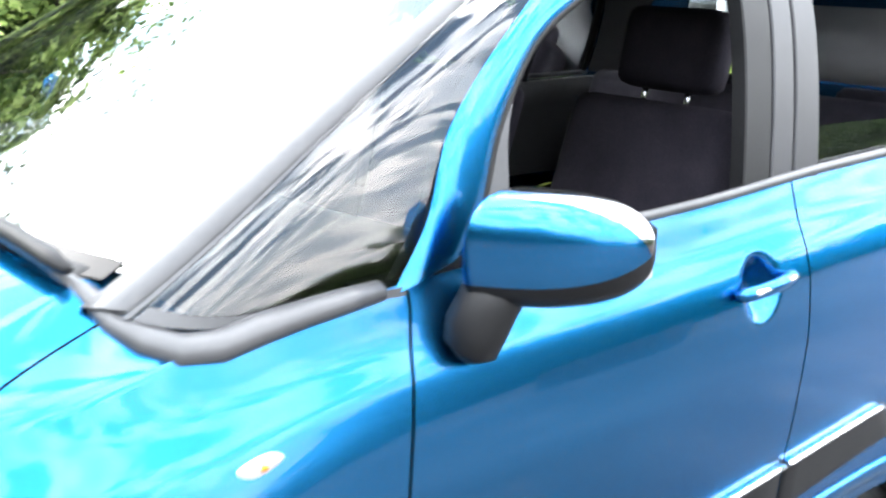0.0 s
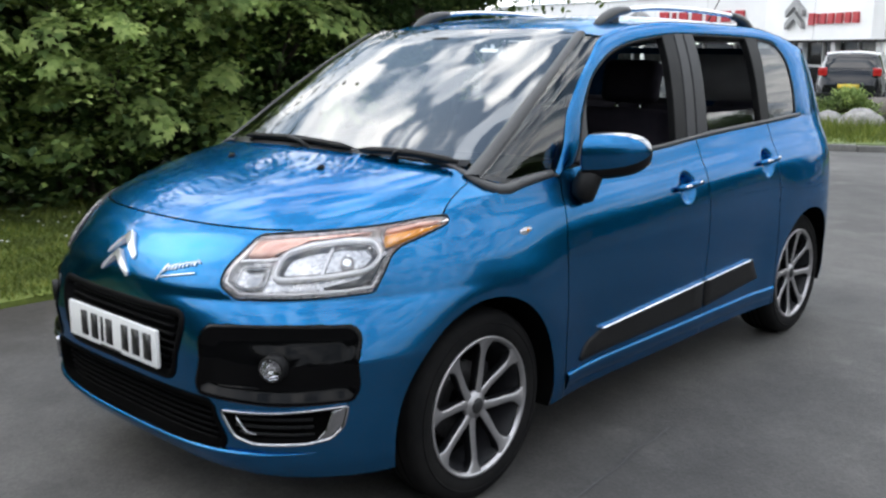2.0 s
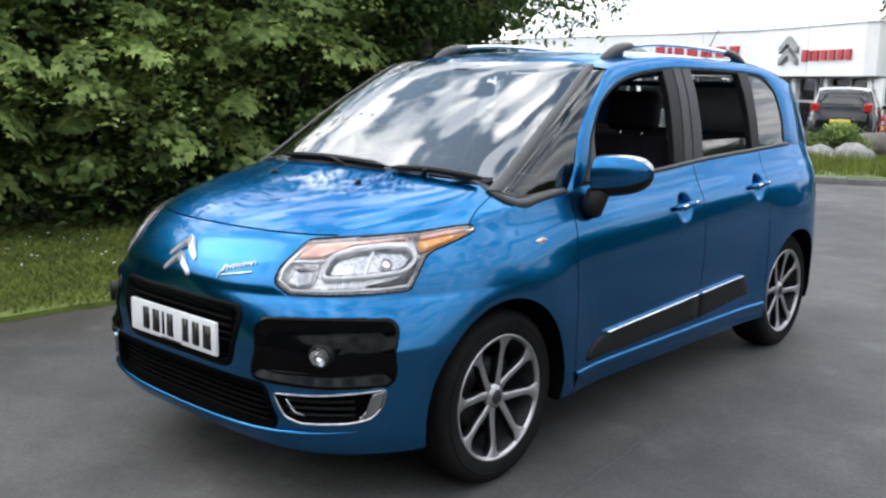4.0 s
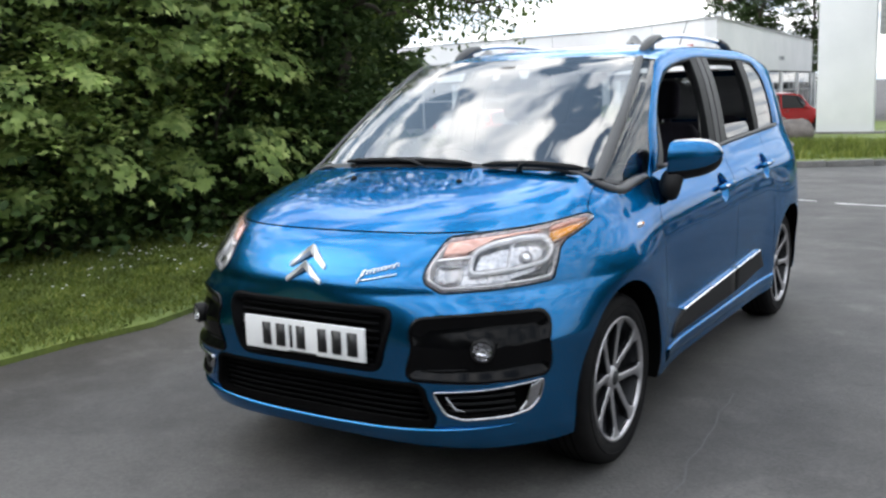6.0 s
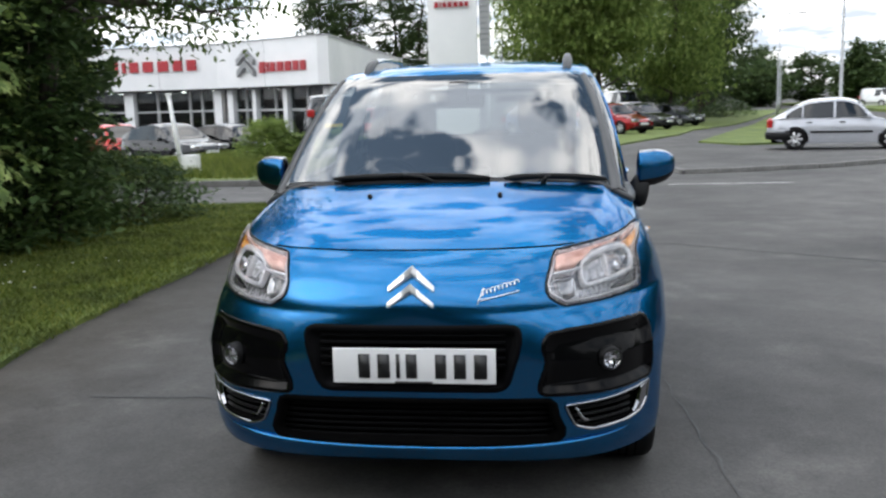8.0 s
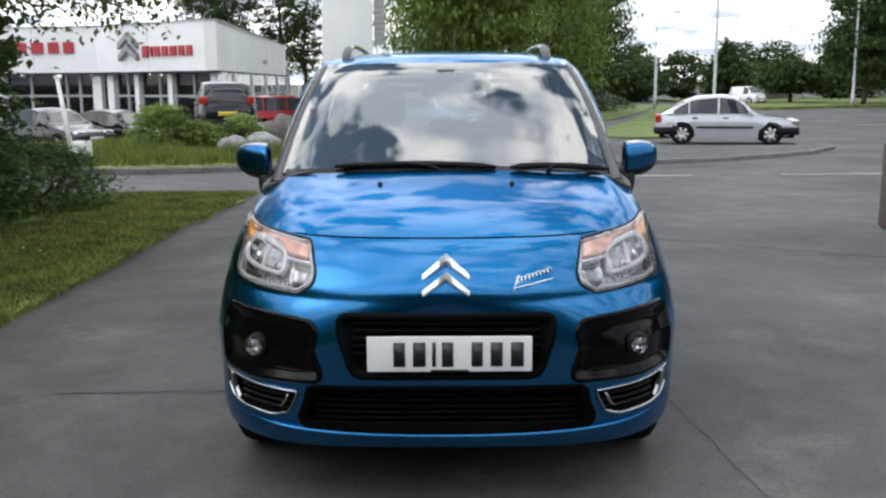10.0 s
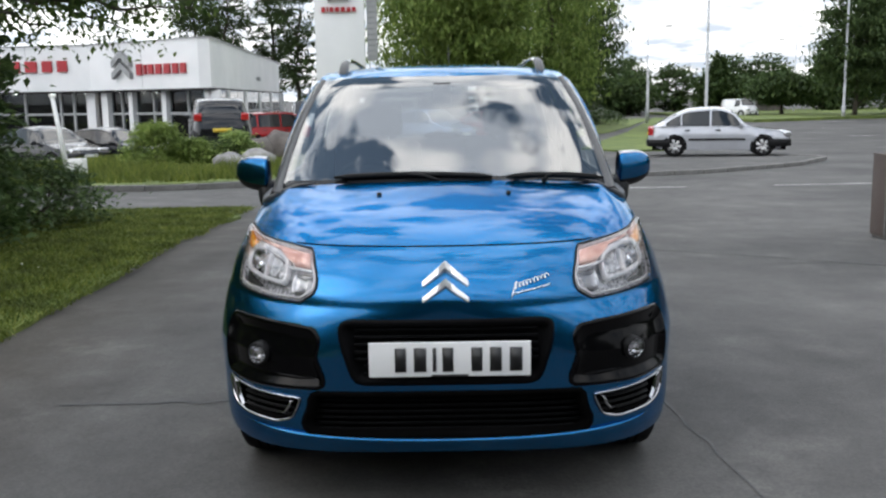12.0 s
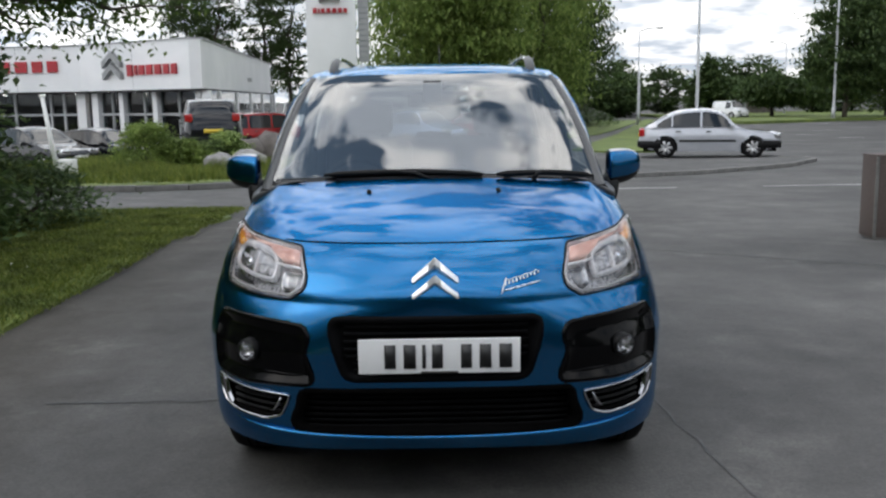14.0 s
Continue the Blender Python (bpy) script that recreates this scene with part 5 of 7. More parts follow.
def front_details(car):
    for s in (1, -1):
        lamp = put("headlamp", flip(panel(on_wrap, LAMP, 0.014, [(-0.003, -0.006), (0.002, -0.002), (0.005, -0.004), (0.008, -0.022)], fill=True, floor=-0.034, rings=(0.85, 0.7, 0.5, 0.25), count=140), s), LAMP_GREY, car)
        # black seal, then the parts behind the lens
        put("lamp_seal", flip(panel(on_wrap, LAMP, 0.014, [(-0.005, -0.003), (-0.003, 0.003), (0.001, 0.003), (0.002, -0.004)], fill=False, count=140), s), BLACK_PLASTIC, lamp)
        main = [(0.590, 0.868), (0.65, 0.889), (0.76, 0.900), (0.86, 0.895), (0.893, 0.860), (0.862, 0.824), (0.74, 0.812), (0.600, 0.806), (0.585, 0.815)]
        put("main_reflector", flip(panel(on_wrap, main, 0.02, [(0.003, -0.012), (0.012, -0.032)], floor=-0.040, rings=(0.75, 0.5, 0.25)), s), LAMP_CUP, lamp)
        put("reflector_ring", flip(panel(on_wrap, main, 0.02, [(-0.010, -0.026), (-0.009, -0.006), (0.002, -0.004), (0.006, -0.016)], fill=False), s), LAMP_EDGE, lamp)
        put("reflector_divider", flip(panel(on_wrap, [(0.715, 0.80), (0.73, 0.80), (0.735, 0.89), (0.72, 0.888)], 0.004, [(0.0, -0.034), (0.002, -0.016)], floor=-0.015, count=24), s), LAMP_EDGE, lamp)
        g = Geo()
        c = lifted(on_wrap, 0.79, 0.846, -0.030)
        n = (lifted(on_wrap, 0.79, 0.846, 1.0) - on_wrap(0.79, 0.846)).normalized()
        g.tube([c, c + n * 0.012, c + n * 0.016], [0.022, 0.020, 0.010], 14, up=(0, 0, 1))
        put("bulb_cap", flip(g, s), CHROME, lamp)
        top = [(0.492, 0.897), (0.60, 0.908), (0.735, 0.916), (0.84, 0.920), (0.84, 0.912), (0.735, 0.911), (0.64, 0.900), (0.572, 0.874), (0.566, 0.860), (0.480, 0.856)]
        put("pink_band", flip(panel(on_wrap, top, 0.008, [(0.0, -0.020), (0.002, -0.004)], floor=-0.003, count=90), s), PINK_LENS, lamp)
        tail = [(0.885, 0.924), (1.02, 0.936), (1.100, 0.936), (1.110, 0.928), (1.0, 0.922), (0.885, 0.910)]
        put("rear_pink_band", flip(panel(on_wrap, tail, 0.005, [(0.0, -0.020), (0.002, -0.004)], floor=-0.003, count=60), s), PINK_LENS, lamp)
        amb = [(0.885, 0.908), (1.0, 0.919), (1.105, 0.925), (1.10, 0.917), (0.965, 0.890), (0.905, 0.878)]
        put("indicator", flip(panel(on_wrap, amb, 0.008, [(0.0, -0.020), (0.003, -0.004)], floor=-0.002, count=60), s), AMBER, lamp)
        park = [(0.466, 0.840), (0.560, 0.844), (0.566, 0.80), (0.556, 0.774), (0.506, 0.768), (0.464, 0.790)]
        put("side_reflector", flip(panel(on_wrap, park, 0.015, [(0.0, -0.030), (0.006, -0.024), (0.010, -0.030)], floor=-0.034), s), LAMP_CUP, lamp)
        # dark wedge stands in for the shadow low at the lamp's outer end
        wedge = [(0.872, 0.772), (0.915, 0.868), (0.895, 0.848), (0.868, 0.800), (0.74, 0.784), (0.74, 0.775)]
        put("shadow_wedge", flip(panel(on_wrap, wedge, 0.006, [(0.0, -0.030), (0.002, -0.018)], floor=-0.016, rings=(0.6, 0.3)), s), GREY_PLASTIC, lamp)
        # bright edging along the foot and the inner end, and the bar under the pink band
        low = [(0.896, 0.812), (0.878, 0.774), (0.80, 0.767), (0.65, 0.762), (0.503, 0.760), (0.454, 0.790), (0.451, 0.824), (0.474, 0.868), (0.488, 0.890)]
        g = Geo().tube([lifted(on_wrap, u, z, -0.006) for u, z in low], [0.003] + [0.006] * 7 + [0.003], 8)
        put("bright_edging", flip(g, s), LAMP_EDGE, lamp)
        g = Geo().tube([lifted(on_wrap, u, z, -0.008) for u, z in ((0.462, 0.845), (0.50, 0.848), (0.54, 0.850), (0.59, 0.856))], [0.004, 0.006, 0.006, 0.005], 8)
        put("bright_bar", flip(g, s), LAMP_EDGE, lamp)
        lens = put("lens", flip(panel(on_wrap, LAMP, 0.014, [(0.001, 0.001), (0.003, 0.005), (0.010, 0.010)], rings=(0.9, 0.8, 0.7, 0.55, 0.4, 0.2), floor=0.011, count=140), s), CLEAR, lamp)
        lens.visible_shadow = False
        # fog lamp panel: a rolled rim, a sloped upper ledge and a flat black field
        fog = put("fog_panel", flip(panel(on_wrap, FOG, 0.022, [(-0.007, -0.005), (-0.004, 0.003), (0.003, 0.005), (0.010, 0.001), (0.026, -0.016)], count=110, rings=(0.9, 0.75, 0.55, 0.3), floor=-0.020), s), FOG_BLACK, car)
        c = lifted(on_wrap, 0.590, 0.575, -0.002)
        n = (lifted(on_wrap, 0.590, 0.575, 1.0) - on_wrap(0.590, 0.575)).normalized()
        n = (n + Vector((0, -0.5, 0))).normalized()
        g = Geo().tube([c - n * 0.03, c + n * 0.001, c + n * 0.004, c + n * 0.005], [0.038, 0.038, 0.035, 0.031], 24, caps=False)
        ring = put("fog_lamp", flip(g, s), BLACK_PLASTIC, fog)
        g = Geo().tube([c - n * 0.017, c - n * 0.015, c - n * 0.010, c - n * 0.002, c + n * 0.002], [0.001, 0.012, 0.022, 0.029, 0.032], 9, caps=False)
        put("fog_reflector", flip(g, s), CHROME, ring, smooth=False)
        g = Geo().tube([c - n * 0.015, c - n * 0.006, c - n * 0.003], [0.009, 0.008, 0.003], 12)
        put("fog_bulb_cap", flip(g, s), LAMP_GREY, ring)
        g = Geo().tube([c + n * 0.001, c + n * 0.004, c + n * 0.005], [0.032, 0.020, 0.002], 20, caps=False)
        put("fog_lens", flip(g, s), CLEAR, ring).visible_shadow = False
        g = Geo().tube([lifted(on_wrap, u, 0.505 + 0.04 * (u - 0.4), -0.016) for u in (0.34 + 0.025 * k for k in range(9))], [0.001, 0.003, 0.004, 0.005, 0.005, 0.005, 0.004, 0.003, 0.001], 8)
        put("fog_crease", flip(g, s), FOG_BLACK, fog)
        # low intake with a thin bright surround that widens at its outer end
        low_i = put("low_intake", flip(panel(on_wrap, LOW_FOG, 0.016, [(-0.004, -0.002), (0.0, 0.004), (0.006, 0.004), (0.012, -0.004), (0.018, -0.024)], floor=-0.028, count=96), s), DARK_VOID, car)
        put("bright_frame", flip(panel(on_wrap, LOW_FOG, 0.016, [(-0.003, -0.001), (-0.002, 0.006), (0.000, 0.009), (0.005, 0.007), (0.008, -0.003)], fill=False, count=110), s), DULL_CHROME, low_i)
        end = [(0.852, 0.458), (0.832, 0.405), (0.787, 0.373), (0.735, 0.362), (0.775, 0.395), (0.800, 0.448)]
        put("frame_end", flip(panel(on_wrap, end, 0.006, [(-0.002, -0.008), (0.0, 0.004), (0.003, 0.005)], floor=0.003, rings=(0.6, 0.3), count=48), s), DULL_CHROME, low_i)
        for dz in (0.372, 0.395, 0.418):
            g = Geo().tube([lifted(on_wrap, u, dz + 0.012 * (u - 0.4), -0.012) for u in (0.43, 0.50, 0.57, 0.65, 0.73)], 0.005, 6)
            put("intake_slat", flip(g, s), BLACK_PLASTIC, low_i)
        g = Geo().tube([lifted(on_wrap, u, z, -0.008) for u, z in ((0.435, 0.425), (0.45, 0.40), (0.47, 0.378), (0.51, 0.372))], [0.004, 0.007, 0.006, 0.003], 8)
        put("intake_fin", flip(g, s), DULL_CHROME, low_i)
    # upper grille with the plate
    gr = put("upper_grille", panel(on_nose, GRILLE, 0.04, [(-0.010, -0.004), (-0.006, 0.005), (0.006, 0.006), (0.016, -0.002), (0.022, -0.022)], count=96, rings=(0.9, 0.75, 0.5, 0.25), floor=-0.026), GRILLE_BLACK, car)
    for z in (0.523, 0.548, 0.573, 0.598, 0.623, 0.648, 0.673):
        hw = 0.30 if z > 0.55 else 0.27
        g = Geo().tube([lifted(on_nose, x, z, -0.014) for x in (hw * k / 10 for k in range(-10, 11))], 0.006, 6)
        put("grille_bar", g, GRILLE_BLACK, gr)
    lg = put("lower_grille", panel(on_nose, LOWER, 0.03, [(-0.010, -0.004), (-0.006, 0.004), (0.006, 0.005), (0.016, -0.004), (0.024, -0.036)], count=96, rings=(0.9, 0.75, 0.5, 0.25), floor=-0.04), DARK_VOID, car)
    for k in range(7):
        z = 0.322 + 0.021 * k
        hw = 0.455 - 0.012 * clamp(k / 3)
        g = Geo().tube([lifted(on_nose, x, z, -0.026) for x in (hw * j / 12 for j in range(-12, 13))], 0.0045, 6)
        put("grille_bar", g, GRILLE_BLACK, lg)
    # turned edge of the lower lip
    ends = [0.001, 0.003, 0.005, 0.007]
    g = Geo().tube([lifted(on_nose, 0.70 * k / 20, 0.291 + 0.035 * (k / 20) ** 2, 0.004) for k in range(-20, 21)], ends + [0.010] * 33 + ends[::-1], 8)
    put("lip_edge", g, BLUE, car)
    # number plate with its characters as plain bars
    g = Geo().box((0.01, -0.868, 0.581), (0.52, 0.012, 0.113))
    plate = put("number_plate", g, PLATE, car, "white number plate with black characters", bevel=0.003)
    widths = (0.05, 0.054, 0.016, 0.048, 0.048, 0.052, 0.056)
    x = -0.183
    for i, w in enumerate(widths):
        if i == 4:
            x += 0.034
        g = Geo().box((0.01 + x + w / 2, -0.8755, 0.581), (w * 0.72, 0.003, 0.078))
        put("plate_bar", g, PLATE_INK, plate)
        x += w + 0.011
    g = Geo().box((0.01, -0.8755, 0.5285), (0.12, 0.002, 0.006))
    put("plate_footer", g, PLATE_INK, plate)
    # two stacked chevrons
    for z0 in (0.872, 0.825):
        g = Geo()
        for s in (1, -1):
            outline = [(0.0, z0), (0.037 * s, z0 - 0.025), (0.075 * s, z0 - 0.050), (0.075 * s, z0 - 0.064), (0.069 * s, z0 - 0.064), (0.034 * s, z0 - 0.042), (0.0, z0 - 0.021)]
            top = [lifted(on_nose, a, b, 0.006 + 0.014 * (1 - abs(a) / 0.075)) for a, b in outline]
            bot = [lifted(on_nose, a, b, -0.004) for a, b in outline]
            n = len(g.v)
            g.v += [tuple(p) for p in top + bot]
            g.f += [(n, n + 1, n + 5, n + 6), (n + 1, n + 2, n + 3, n + 4, n + 5)] + [(n + i, n + (i + 1) % 7, n + 7 + (i + 1) % 7, n + 7 + i) for i in range(7)]
        put("chevron", g, BADGE, car, bevel=0.003)
    # bright script badge as a plain slanted stroke with an underline
    g = Geo().tube([lifted(on_nose, 0.222 + 0.0012 * k + 0.004 * math.sin(k * 0.62), 0.800 + 0.0003 * k + (0.0075 - 0.00003 * k + 0.0015 * math.sin(k * 0.23)) * math.cos(k * 0.62), 0.004) for k in range(96)], 0.0017, 5)
    script = put("script_badge", g, BADGE, car)
    g = Geo().tube([lifted(on_nose, 0.213 + 0.0035 * k, 0.770 + 0.009 * k, 0.004) for k in range(6)], 0.0022, 5)
    put("badge_upstroke", g, BADGE, script)
    g = Geo().tube([lifted(on_nose, 0.222 + 0.012 * k, 0.780 + 0.0022 * k, 0.004) for k in range(11)], 0.0022, 5)
    put("badge_underline", g, CHROME, script)
    # wipers
    for pts, pivot in (((Vector((0.645, 0.012, 1.070)), Vector((0.25, -0.044, 1.084))), Vector((0.40, -0.045, 1.072))), ((Vector((0.195, -0.036, 1.086)), Vector((-0.44, -0.002, 1.088))), Vector((0.0, -0.055, 1.075)))):
        a, b = pts
        wiper = new("wiper")
        wiper.parent = car
        line = [a.lerp(b, k / 10) + Vector((0, -0.012, 0.012 + 0.010 * math.sin(math.pi * k / 10))) for k in range(11)]
        put("wiper_blade", Geo().tube(line, [0.007] + [0.015] * 9 + [0.007], 6, flat=0.9), BLACK_PLASTIC, wiper)
        mid = a.lerp(b, 0.55) + Vector((0, -0.02, 0.026))
        put("wiper_arm", Geo().tube([pivot, pivot.lerp(mid, 0.5) + Vector((0, -0.005, 0.012)), mid], [0.016, 0.011, 0.009], 6, flat=0.7), BLACK_PLASTIC, wiper)


def side_details(car, skins, s):
    # repeater
    g = panel(on_side, [(0.115, 0.864), (0.165, 0.874), (0.188, 0.862), (0.14, 0.849)], 0.02, [(-0.002, -0.002), (0.0, 0.004), (0.006, 0.009)], floor=0.011, count=32)
    rep = put("side_repeater", flip(g, s), LAMP_EDGE, skins["front_wing"], "small clear side repeater")
    p = lifted(on_side, 0.150, 0.862, 0.010)
    put("repeater_bulb", flip(Geo().tube([p, p + Vector((0.004, 0, 0))], 0.006, 8), s), AMBER, rep)
    # handles: a round scoop with a bar across it
    for y, z, host in ((1.225, 0.897, "front_door"), (1.985, 0.937, "rear_door")):
        c = (y, z)
        line = [lifted(on_side, y - 0.095 + 0.19 * k / 12, z - 0.004 + 0.012 * k / 12, 0.006 + 0.026 * math.sin(math.pi * min(1, max(0, k / 12))) ** 0.6) for k in range(13)]
        put("door_handle", flip(Geo().tube(line, [0.008] + [0.013] * 11 + [0.009], 10, flat=1.1), s), BLUE, skins[host])
        line = [lifted(on_side, y - 0.07 + 0.14 * k / 8, z - 0.002 + 0.010 * k / 8, 0.034 + 0.004 * math.sin(math.pi * k / 8)) for k in range(9)]
        put("handle_trim", flip(Geo().tube(line, 0.006, 6), s), CHROME, skins[host])
    # black side moulding with a bright strip, in two pieces
    for y0, y1, host in ((0.47, 1.392, "front_door"), (1.408, 1.95, "rear_door")):
        zt = lambda y: 0.442 + 0.0475 * (y - 0.61)
        zb = lambda y: 0.345 + 0.013 * (y - 0.5)
        if host == "front_door":
            poly = [(y0 - 0.02, zb(y0)), (y1, zb(y1)), (y1, zt(y1)), (0.62, zt(0.62)), (0.50, zt(0.5) - 0.03)]
        else:
            poly = [(y0, zb(y0)), (y1 - 0.02, zb(y1) + 0.03), (1.86, zt(1.86)), (y0, zt(y0))]
        m = put("side_moulding", flip(panel(on_side, poly, 0.012, [(-0.001, -0.002), (0.001, 0.004), (0.008, 0.008)], floor=0.009, rings=(0.8, 0.5, 0.25)), s), BLACK_PLASTIC, skins[host])
        a, b = (max(y0, 0.60), min(y1, 1.83))
        line = [lifted(on_side, a + (b - a) * k / 20, zt(a + (b - a) * k / 20), 0.008) for k in range(21)]
        put("bright_strip", flip(Geo().tube(line, 0.010, 8, flat=0.5), s), CHROME, m)
    # sill below the doors
    g = Geo().grid([[lifted(on_side, y, z, h) for z, h in ((0.330, 0.0), (0.327, 0.008), (0.321, 0.011), (0.30, 0.009), (0.262, -0.002), (0.235, -0.03))] for y in (0.37 + 0.04 * k for k in range(44))])
    put("sill", flip(g, s), BLUE, car)
    # mirror on its foot
    mir = new("door_mirror")
    mir.parent = car
    n, m = 22, 30
    rows = []
    for i in range(n + 1):
        v = 0.5 - 0.5 * math.cos(math.pi * i / n)
        r = (1 - v ** 3.4) ** 0.45 * min(1.0, v / 0.05) ** 0.35
        yc, zc = 0.535 + 0.10 * v, 1.074 + 0.012 * v
        row = []
        for k in range(m):
            t = 2 * math.pi * k / m
            cy, cz = math.cos(t), math.sin(t)
            ey = 0.088 if cy < 0 else 0.050
            row.append(Vector((0.795 + 0.177 * v, yc + ey * r * abs(cy) ** 0.8 * (1 if cy >= 0 else -1), zc + 0.082 * r * abs(cz) ** 0.7 * (1 if cz >= 0 else -1))))
        rows.append(row)
    full = Geo().grid(rows, True)
    upper, under, back, ledge = Geo(), Geo(), Geo(), Geo()
    upper.v = under.v = back.v = ledge.v = full.v
    for q, f in enumerate(full.f):
        k = q % m
        (ledge if 5 <= k < 10 else upper if 10 <= k < 17 else under if 17 <= k < 27 else back).f.append(f)
    put("mirror_cap", flip(upper, s), BLUE, mir)
    put("mirror_base", flip(under, s), BLACK_PLASTIC, mir)
    put("mirror_shell", flip(back, s), BLACK_PLASTIC, mir)
    put("mirror_ledge", flip(ledge, s), DULL_CHROME, mir, "satin silver upper edge")
    g = Geo().grid([[Vector((0.812 + 0.140 * u, 0.589 + 0.080 * u, 1.080 + 0.056 * v * (1 - abs(2 * u - 1) ** 4 * 0.4))) for u in (k / 8 for k in range(9))] for v in (-1, -0.5, 0, 0.5, 1)])
    put("mirror_glass", flip(g, s), MIRROR, mir)
    g = Geo().tube([Vector((0.785, 0.487, 0.925)), Vector((0.792, 0.490, 0.935)), Vector((0.798, 0.495, 0.965)), Vector((0.806, 0.508, 1.0)), Vector((0.818, 0.53, 1.03))], [0.026, 0.042, 0.046, 0.045, 0.036], 16, up=(0, 1, 0))
    put("mirror_foot", flip(g, s), BLACK_PLASTIC, mir)


def wheel(car, y, x1, rad, s):
    """A tyre on an alloy rim of eight spokes in four pairs; x1 is its outer face."""
    w = new("wheel")
    w.parent = car
    c = (0.0, y, rad)
    e = rad - 0.311
    tyre = [(0.222, x1 - 0.014), (0.238, x1 - 0.004), (0.262, x1), (0.285 + e, x1 - 0.003), (0.300 + e, x1 - 0.014), (0.309 + e, x1 - 0.036), (0.311 + e, x1 - 0.1), (0.309 + e, x1 - 0.16), (0.301 + e, x1 - 0.182), (0.287 + e, x1 - 0.196), (0.25, x1 - 0.2), (0.216, x1 - 0.188), (0.210, x1 - 0.1)]
    t = put("tyre", flip(Geo().lathe(tyre, c, 72), s), RUBBER, w)
    put("tyre_bead", flip(Geo().lathe([(0.270, x1 - 0.001), (0.272, x1 + 0.0015), (0.275, x1 + 0.0015), (0.277, x1 - 0.001)], c, 72), s), RUBBER, t)
    for r, x in ((0.309, x1 - 0.07), (0.3105, x1 - 0.1), (0.309, x1 - 0.13)):
        put("tread_groove", flip(Geo().lathe([(r + e + 0.0012, x - 0.003), (r + e + 0.0012, x + 0.003)], c, 72, False), s), DARK_VOID, t)
    rim = put("rim", flip(Geo().lathe([(0.222, x1 - 0.018), (0.231, x1 - 0.010), (0.231, x1 - 0.004), (0.227, x1 - 0.001), (0.222, x1 - 0.004), (0.213, x1 - 0.012), (0.214, x1 - 0.020)], c, 72), s), ALLOY, w)
    put("rim_barrel", flip(Geo().lathe([(0.211, x1 - 0.018), (0.196, x1 - 0.05), (0.19, x1 - 0.16)], c, 60, False), s), ALLOY_DARK, rim)
    put("brake_disc", flip(Geo().lathe([(0.05, x1 - 0.10), (0.13, x1 - 0.10), (0.13, x1 - 0.12), (0.05, x1 - 0.12)], c, 40), s), DISC, w)
    put("wheel_back", flip(Geo().lathe([(0.001, x1 - 0.13), (0.198, x1 - 0.13)], c, 32, False), s), DARK_VOID, w)
    put("brake_caliper", flip(Geo().box((x1 - 0.10, y + 0.095, rad + 0.05), (0.05, 0.05, 0.12)), s), ALLOY_DARK, w, bevel=0.01)
    for k in range(4):
        for side in (1, -1):
            fr, br = [], []
            for i in range(15):
                v = i / 14
                r = 0.034 + 0.186 * v
                a = radians(60 + 90 * k) + side * radians(9 + 22 * v ** 0.6 - 8.5 * v ** 3)
                half = 0.0125 + 0.003 * (1 - v) ** 3 + 0.032 * clamp((v - 0.70) / 0.30) ** 2.4
                xo = x1 - 0.028 + 0.022 * v ** 1.4
                d, q = Vector((0, math.cos(a), math.sin(a))), Vector((0, -math.sin(a), math.cos(a)))
                o = Vector(c) + d * r
                fr.append([o + q * (half * h) + Vector((xo - dx, 0, 0)) for h, dx in ((-1, 0.003), (-0.8, 0), (0.8, 0), (1, 0.003))])
                br.append([o + q * (half * h) + Vector((xo - dx, 0, 0)) for h, dx in ((-1, 0.0035), (-1.15, 0.03), (1.15, 0.03), (1, 0.0035))])
            put("spoke", flip(Geo().grid(fr), s), ALLOY, rim)
            put("spoke_back", flip(Geo().grid(br), s), ALLOY_DARK, rim)
    put("hub", flip(Geo().lathe([(0.001, x1 - 0.020), (0.024, x1 - 0.020), (0.030, x1 - 0.024), (0.046, x1 - 0.029), (0.050, x1 - 0.036), (0.046, x1 - 0.05)], c, 32, False), s), ALLOY, rim)
    put("hub_cap", flip(Geo().lathe([(0.001, x1 - 0.015), (0.020, x1 - 0.016), (0.026, x1 - 0.020), (0.026, x1 - 0.026)], c, 24, False), s), DISC, rim)


def soft_box(name, c, size, r, m, parent, turn=None):
    return put(name, Geo().box(c, size, turn), m, parent, bevel=r, seg=3)


